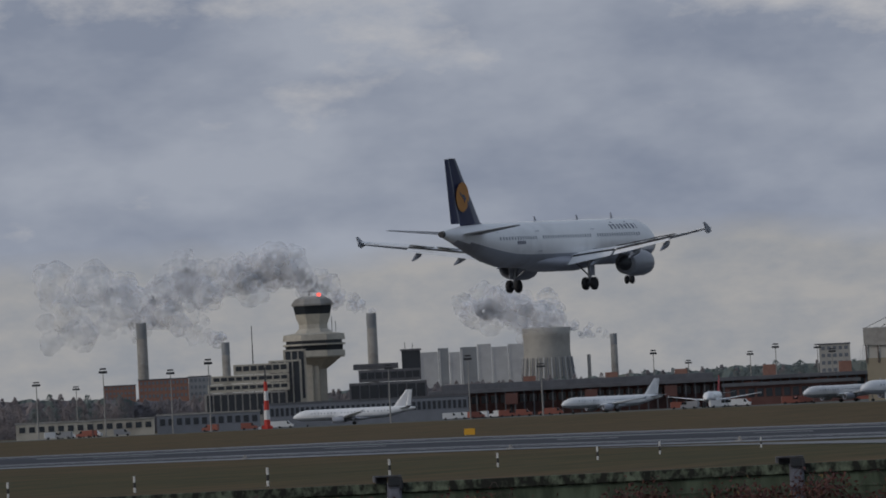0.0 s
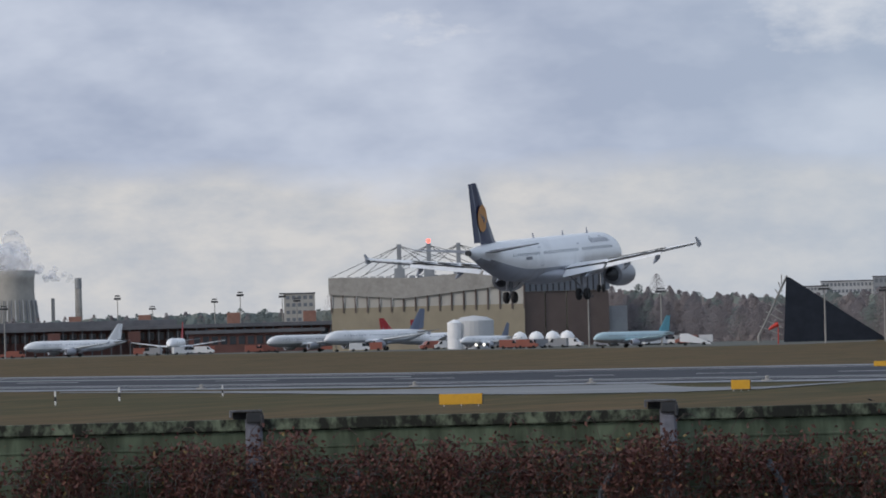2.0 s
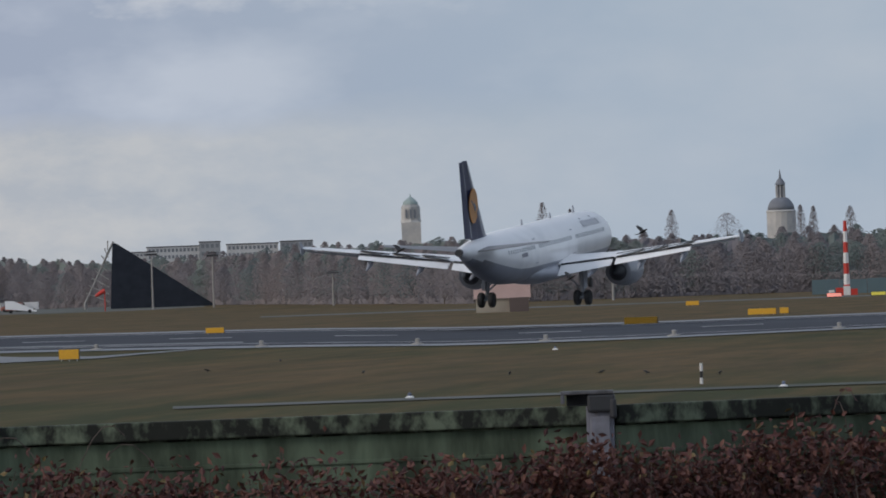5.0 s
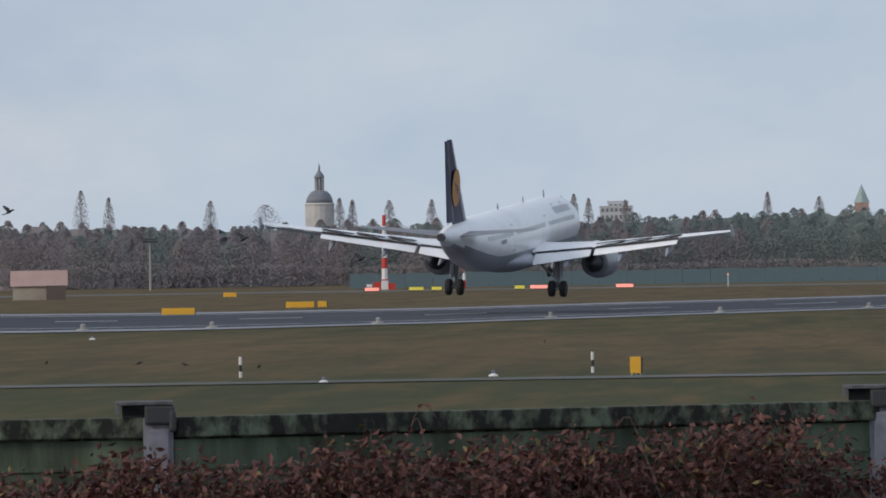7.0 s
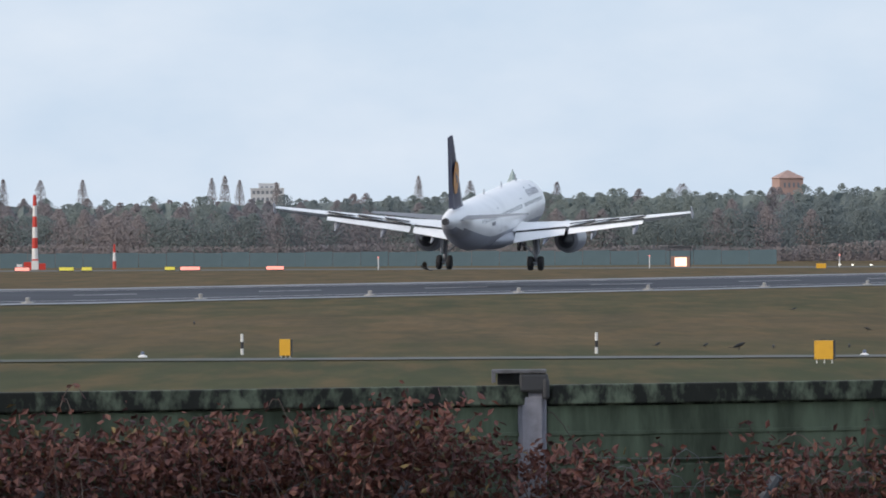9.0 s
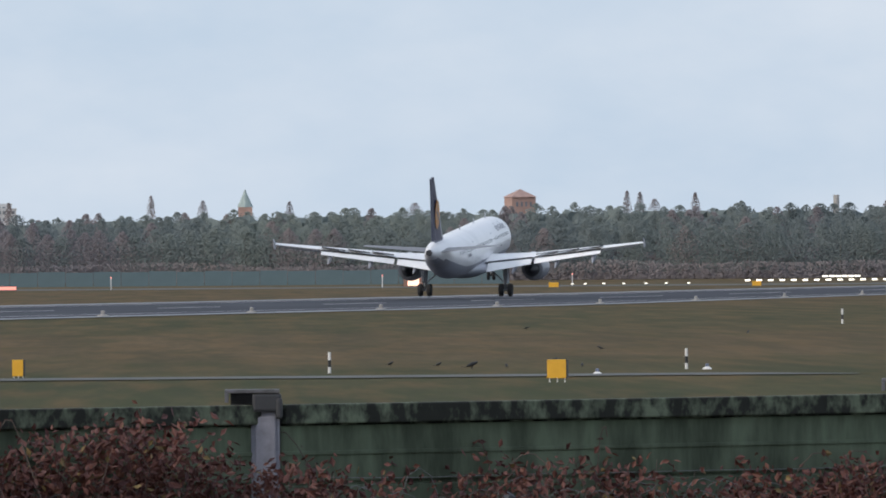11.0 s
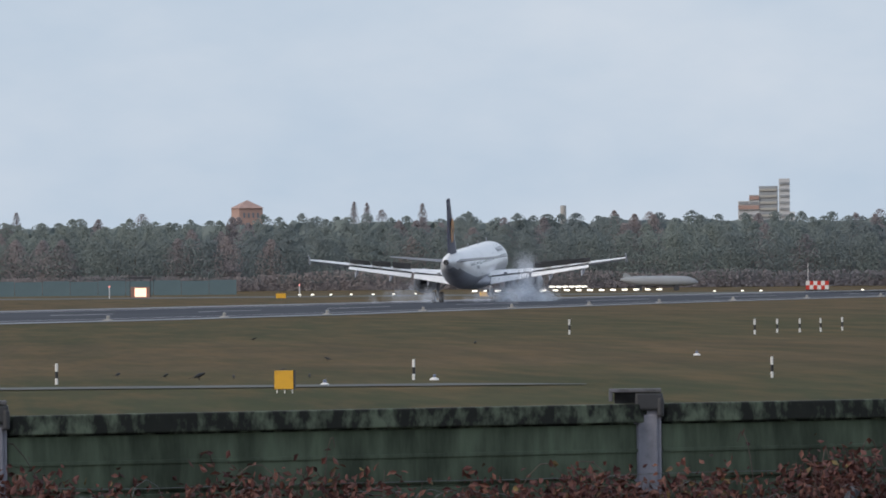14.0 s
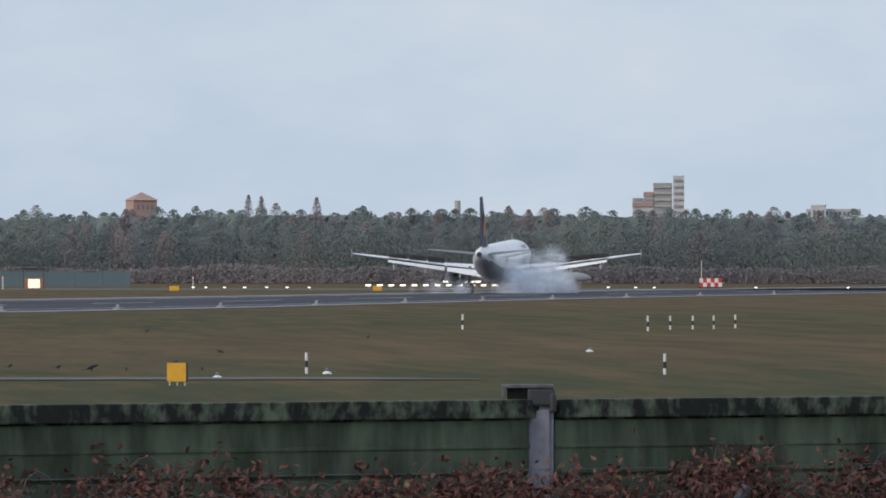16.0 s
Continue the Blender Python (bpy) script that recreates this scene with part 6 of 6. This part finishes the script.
part("front_wall", boxes((-.02, .34, -2.4, -.07, 1.2, BH - .02), bevel=.06), TRUCK_WHITE, bx, "rounded white front wall")
part("chassis", boxes((-7.4, 2.4, -1.9, -.6, .65, 1.1)), DARK, TRUCK)
unit = part("cooling_unit", boxes((.06, .82, -2.25, -.18, 3.18, 3.76), bevel=.07), TRUCK_WHITE, TRUCK, "white cooling unit over the cab")
unit.location = (.32, 0, 0)
part("grille_rib", boxes((.81, .845, -2.1, -.45, 3.30, 3.33), (.81, .845, -2.1, -.45, 3.45, 3.48), (.81, .845, -2.1, -.45, 3.62, 3.65), bevel=.008), CREAM, unit)
for one in ((.80, .835, -.42, -.34, 3.55, 3.66), (.80, .835, -.42, -.34, 3.38, 3.49), *[(.78, .835, -2.0 + i * .28, -1.86 + i * .28, 3.19, 3.215) for i in range(6)]):
    part("vent", boxes(one), DARK, unit, "dark vent")
part("deflector", shifted(prism([(.2, 3.76), (.75, 3.80), (.2, 3.92)], 1.9), Matrix.Translation((0, -1.25, 0))), DARK, unit, "dark wedge on top")
def diamond_mark(m):
    bm = bmesh.new()
    for a in (90, 210, 330):
        r = Matrix.Rotation(radians(a - 90), 4, "Y")
        vs = [bm.verts.new(m @ (r @ Vector(p))) for p in ((0, 0, .012), (-.035, 0, .07), (0, 0, .13), (.035, 0, .07))]
        bm.faces.new(vs)
    return bm
part("side_mark", diamond_mark(Matrix.Translation((.40, -.172, 3.56))), PRINT_RED, unit, "plain red three-part mark")
part("front_mark", diamond_mark(Matrix.Translation((.838, -1.2, 3.48)) @ Matrix.Rotation(radians(90), 4, "Z")), PRINT_RED, unit, "plain red three-part mark")
part("side_bar", boxes((.24, .60, -.176, -.172, 3.40, 3.435)), DARK, unit, "plain dark bar of a name")
part("badge", boxes((.13, .18, -.176, -.172, 3.24, 3.29)), DARK, unit)
for one in (((.5, -2.0, 2.85), (.6, -2.1, 3.2), .03), ((.5, -2.0, 2.85), (.35, -1.9, 3.2), .03), ((.2, -.4, 2.75), (.2, -.4, 3.2), .05)):
    part("strut", tubes(one), DARK, unit)
def ring_at(x, zt, yb=.08):
    return [(x, -.05, .55), (x, -.05, zt - .35), (x, -.10, zt - .12), (x, -.30, zt), (x, -2.20, zt), (x, -2.40, zt - .12), (x, -2.45, zt - .35), (x, -2.45, .55)]
cab = part("cab", loft([ring_at(.42, 2.88), ring_at(.55, 2.93), ring_at(1.4, 2.92), ring_at(2.0, 2.84), ring_at(2.35, 2.70), ring_at(2.52, 2.52), ring_at(2.62, 1.7), ring_at(2.66, .6)]), TRUCK_WHITE, TRUCK, "white rounded cab", True)
cab.matrix_local = Matrix.Translation((.133, 0, 0)) @ Matrix.Scale(.873, 4, (1, 0, 0))
part("stripe", boxes((.5, 2.3, -.055, -.042, 2.42, 2.53)), BLACK, cab, "black stripe along the roof edge")
part("side_window", boxes((.9, 2.2, -.055, -.035, 1.65, 2.25), bevel=.004), GLASS, cab, "dark side window")
part("windscreen", boxes((2.57, 2.64, -2.25, -.25, 1.55, 2.38), bevel=.01), GLASS, cab, "dark windscreen")
part("sun_visor", boxes((2.55, 2.90, -2.35, -.12, 2.46, 2.64), (2.70, 2.92, -2.4, -.10, 2.44, 2.48), bevel=.02), DARK, cab, "dark tinted sun visor")
part("visor_end", boxes((2.3, 2.92, -.12, -.03, 2.42, 2.72), bevel=.03), BLACK, cab)
part("marker_lamp", boxes((2.52, 2.62, -.03, -.015, 2.54, 2.59)), LAMP_WHITE, cab, "small white marker lamp")
part("aerial", tubes(((2.2, -1.5, 2.72), (2.05, -1.5, 3.05), .012), ((2.24, -1.5, 2.66), (2.2, -1.5, 2.78), .035)), BLACK, cab)
part("roof_hatch", boxes((.9, 1.6, -1.6, -.8, 2.90, 2.95), bevel=.02), DARK, cab)
part("mirror", boxes((2.45, 2.62, .05, .32, 1.75, 2.30), bevel=.05), BLACK, cab, "black wing mirror")
for x in (1.6, -4.9):
    for y in (-.2, -2.25):
        w = part("wheel", shifted(lathe([(.2, -.14), (.44, -.15), (.49, -.08), (.49, .08), (.44, .15), (.2, .14)], 20), Matrix.Rotation(radians(90), 4, "X")), RUBBER, TRUCK, "black truck tyre", True)
        w.location = (x, y, .49)


def printed(name, bm_or_text, mat, label, place, size=.2, turn=0.0, shear=.25, lift=.006, squeeze=1.0):
    """Flat print on the side panel: x runs towards the tail, z up."""
    base = Matrix.Translation((place[0], lift, place[1])) @ Matrix(((-1, 0, 0, 0), (0, 0, 1, 0), (0, 1, 0, 0), (0, 0, 0, 1))) @ Matrix.Rotation(radians(turn), 4, "Z") @ Matrix.Diagonal((squeeze, 1, 1, 1))
    cu = bpy.data.curves.new(name, "FONT")
    cu.body, cu.size, cu.shear, cu.extrude = bm_or_text, size, shear, .001
    cu.offset = size * .018
    cu.materials.append(mat)
    ob = new(name, cu)
    ob.parent = bx
    ob.matrix_local = base
    return tagged(ob, label)


def flat(name, points, mat, label="", lift=.004):
    bm = bmesh.new()
    lo = [bm.verts.new((x, 0.0, z)) for x, z in points]
    hi = [bm.verts.new((x, lift, z)) for x, z in points]
    bm.faces.new(hi)
    for i in range(len(lo)):
        j = (i + 1) % len(lo)
        bm.faces.new((lo[i], lo[j], hi[j], hi[i]))
    return part(name, bm, mat, bx, label)


def slab(x, z, w, h, lean=.12, wave=0.0):
    return [(x, z), (x - w, z + wave), (x - w - lean * h, z + h + wave), (x - lean * h, z + h)]


# brand names as plain shapes in their colours
for i in range(5):
    flat("red_mark_edge", slab(-.50 - i * .20, 3.14, .225, .30, .18), PRINT_WHITE, "pale edge of a plain mark", .003)
    flat("red_mark", slab(-.53 - i * .20, 3.17, .165, .24, .18), PRINT_RED, "plain red bar of a mark", .006)
flat("red_mark_dot", slab(-.60, 3.43, .06, .05, .1), PRINT_RED, "", .006)
flat("red_mark_dot", slab(-.70, 3.43, .06, .05, .1), PRINT_RED, "", .006)
for x, z, w, h in ((-.30, 2.57, 1.26, .24), (-.32, 2.845, .12, .17), (-.90, 2.845, .24, .20), (-1.60, 2.36, .13, .48)):
    flat("teal_mark_edge", slab(x + .03, z - .03, w + .06, h + .06, .15), PRINT_WHITE, "pale edge of a plain mark", .003)
    flat("teal_mark", slab(x, z, w, h, .15), PRINT_TEAL, "plain teal bar of a mark", .006)
swoosh = [(-.42 - i * .13, 2.40 + .05 * math.sin(i * .75)) for i in range(10)]
flat("teal_swoosh", swoosh + [(x, z - .07) for x, z in swoosh[::-1]], PRINT_TEAL, "teal wavy line", .006)


def star(x, z, r):
    return [(x + (r if i % 2 == 0 else r * .42) * math.sin(i * math.pi / 5 + .2), z + (r if i % 2 == 0 else r * .42) * math.cos(i * math.pi / 5 + .2)) for i in range(10)]


flat("teal_star", star(-.42, 2.42, .10), PRINT_TEAL, "teal star", .007)
dome_ = [(-3.76 + .655 * math.cos(a), 2.21 + .655 * math.sin(a)) for a in np.linspace(0, math.pi, 24)] + [(-4.415, 1.6), (-3.105, 1.6)]
flat("chocolate_dome", dome_, CHOCOLATE, "dark brown printed dome", .005)


def arched(word, way_, size, squeeze, mat, label):
    """A word set letter by letter along an arched baseline of (x, z), each letter with a pale outline."""
    run = np.concatenate([[0], np.cumsum([math.dist(p, q) for p, q in zip(way_, way_[1:])])])
    widths = [.6 if c in "!. " else 1.3 if c in "MW" else 1.0 for c in word]
    total, at = sum(widths), 0.0
    for c, w in zip(word, widths):
        k = (at + w / 2) / total * run[-1]
        at += w
        if c == " ":
            continue
        x, z = [float(np.interp(k, run, [p[i] for p in way_])) for i in (0, 1)]
        x1, z1 = [float(np.interp(k + .05, run, [p[i] for p in way_])) for i in (0, 1)]
        x0, z0 = [float(np.interp(k - .05, run, [p[i] for p in way_])) for i in (0, 1)]
        tilt = math.degrees(math.atan2(z1 - z0, x0 - x1))
        for lift, m, grow in ((.0075, PRINT_WHITE, .022), (.0095, mat, .009)):
            ob = printed("letter", c, m, label, (x, z), size, tilt * .85, .12, lift, squeeze)
            ob.data.align_x = "CENTER"
            ob.data.offset += grow


arched("MARSHMALLOW!", [(-2.20, 2.53), (-2.42, 2.72), (-2.694, 2.885), (-3.015, 3.03), (-3.30, 3.12), (-3.66, 3.20)], .235, .78, PRINT_TEAL, "dark teal letter of a slanted slogan")
arched("KEKS! SCHOKO!", [(-2.34, 2.35), (-2.60, 2.51), (-2.863, 2.637), (-3.20, 2.79), (-3.61, 2.935)], .225, .74, PRINT_TEAL, "dark teal letter of a slanted slogan")
arched("MMMH...", [(-2.60, 2.24), (-2.95, 2.40), (-3.318, 2.503), (-3.70, 2.555)], .32, .78, PRINT_RED, "red letter of a slanted slogan")
for x, z, r in ((-3.95, 3.55, .06), (-4.35, 3.58, .085), (-4.62, 3.50, .075), (-4.95, 3.28, .04), (-4.58, 2.60, .075), (-5.95, 3.40, .05), (-6.3, 3.55, .06), (-6.75, 3.40, .06), (-6.85, 3.22, .07), (-.35, 3.5, .05), (-.55, 3.42, .05), (-.30, 3.28, .05), (-6.2, 3.2, .04), (-.45, 2.9, .04)):
    flat("printed_star", star(x, z, r), PRINT_WHITE, "pale printed star")
flat("printed_pack", [(-5.15, 1.6), (-6.2, 1.6), (-6.2, 2.55), (-5.15, 2.50)], PRINT_WHITE, "printed pale pack", .004)
flat("printed_pack_bar", [(-5.45, 2.34), (-5.9, 2.34), (-5.9, 2.42), (-5.45, 2.42)], PRINT_RED, "", .007)
flat("printed_pack_dome", [(-5.75 + .26 * math.cos(a), 2.05 + .26 * math.sin(a)) for a in np.linspace(0, 2 * math.pi, 24, False)], CHOCOLATE, "", .007)
flat("printed_pouch", [(-6.30, 1.6), (-6.78, 1.6), (-6.80, 3.0), (-6.28, 3.0)], PRINT_WHITE, "printed pale pouch", .004)
flat("printed_pouch_band", [(-6.28, 2.88), (-6.80, 2.88), (-6.80, 3.0), (-6.28, 3.0)], SIGN_YELLOW, "", .007)
flat("printed_pouch_bar", [(-6.38, 2.72), (-6.68, 2.72), (-6.68, 2.80), (-6.38, 2.80)], PRINT_RED, "", .007)
flat("printed_pouch_bar", [(-6.34, 2.52), (-6.74, 2.52), (-6.74, 2.64), (-6.34, 2.64)], PRINT_TEAL, "", .007)
flat("printed_pouch_dome", [(-6.54 + .2 * math.cos(a), 2.15 + .2 * math.sin(a)) for a in np.linspace(0, 2 * math.pi, 20, False)], CHOCOLATE, "", .007)


def truck_pose(t):
    s = float(np.interp(t, [0.0, 1.3, 1.4, 1.5, 1.6, 1.7, 1.8, 16.0], [-24.3, -3.017, -1.378, 0.34, 1.978, 3.548, 5.122, 238.0]))
    p = ROAD_AT + ROAD_DIR * s
    return pose(p.x, p.y, .30, 0, 0, math.degrees(math.atan2(ROAD_DIR.y, ROAD_DIR.x)))


# ---- spray thrown up behind the wheels and engines ----
def spray(name, seed, spread, count, size):
    rng = random.Random(seed)
    spots = [(Vector((rng.uniform(-spread[0], 0), rng.gauss(0, spread[1]), abs(rng.gauss(0, spread[2])) + .3)), rng.uniform(.5, 1) * size) for _ in range(count)]
    return puffs(name, spots, BLAST if name == "reverse_spray" else MIST, "thin white spray over the wet runway", "spray", 3600, .055)


SPRAY = [(spray("wheel_spray", 1, (26, 1.6, .45), 22, .9), 4.5, -2, 11.2, 12.2), (spray("wheel_spray", 2, (26, 1.6, .45), 22, .9), -4.5, -2, 11.2, 12.2),
         (spray("reverse_spray", 3, (6, 1.3, 1.3), 24, 1.5), -6.6, 2, 13.0, 14.2), (spray("reverse_spray", 4, (9, 2.0, 1.3), 28, 1.5), -4.0, -2, 14.4, 15.4)]

CROWS = []
for rows in (((5.0, 7.2, 3.5), (6.3, 8.09, 3.5), (7.0, 8.56, 3.7), (8.0, 9.2, 6.0)), ((5.0, 7.6, 5.5), (6.3, 7.82, 5.4), (7.0, 7.93, 4.7), (8.2, 8.1, 6.0)), ((5.4, 6.2, 5.0), (6.5, 6.48, 5.8), (7.0, 6.66, 6.1), (8.0, 7.0, 7.0)),
             ((7.6, 13.6, 4.0), (8.5, 11.44, 3.55), (9.0, 10.8, 2.3), (9.5, 10.03, 2.6), (10.4, 8.9, 3.5))):
    CROWS.append((make_crow(True), rows))


# ---- what moves ----
def motions():
    walk(HERO, [(t, flight_pose(*row)) for t, *row in FLIGHT])
    for sp in [o for o in HERO.children if o.name.startswith("spoiler")]:
        x, y, z, tilt = sp["hinge"]
        walk(sp, [(t, pose(x, y, z, tilt, a, 0)) for t, a in ((0.0, 0.0), (12.7, 0.0), (13.4, 50.0), (16.0, 50.0))])
    # the legs stretch in the air and settle on the ground
    for leg in [o for o in HERO.children if o.name.startswith("main_gear")]:
        walk(leg, [(0.0, pose(0, 0, -.34)), (11.4, pose(0, 0, -.34)), (12.2, pose(0, 0, 0)), (16.0, pose(0, 0, 0))])
    walk(TRUCK, [(t, truck_pose(t)) for t in (0.0, 0.6, 1.3, 1.4, 1.5, 1.6, 1.7, 1.8, 2.6, 8.0, 16.0)])
    for ob, side, ahead, t0, t1 in SPRAY:
        rows = []
        for t in (0.0, t0, t1, 12.5, 13.3, 14.5, 15.2, 16.0):
            if rows and t <= rows[-1][0]:
                continue
            b, d, z, heading = [float(np.interp(t, [r[0] for r in FLIGHT], [r[i] for r in FLIGHT])) for i in (1, 2, 3, 4)]
            m = Matrix.Translation(spot(b, d, -9.0 if t <= t0 else (0.0 if t >= t1 else -9.0))) @ Matrix.Rotation(radians(90 - heading), 4, "Z") @ Matrix.Translation((ahead, side, 0))
            rows.append((t, m))
        walk(ob, rows)
    for crow_, rows in CROWS:
        first_, last_ = rows[0], rows[-1]
        keyed = [(0.0, (0.0, first_[1] + 9.0, first_[2] + 3.0))] + [(r[0], r) for r in rows] + [(last_[0] + 0.9, (0, last_[1] - 3.6, last_[2] + 1.0)), (16.0, (0, last_[1] - 12.0, last_[2] + 4.0))]
        out_ = []
        for i, (t, r) in enumerate(keyed):
            p = spot(r[1], 480, r[2])
            out_.append((t, pose(p.x, p.y, p.z, 12, -8, 160 if rows[0][0] > 7 else 20)))
        walk(crow_, out_)


motions()
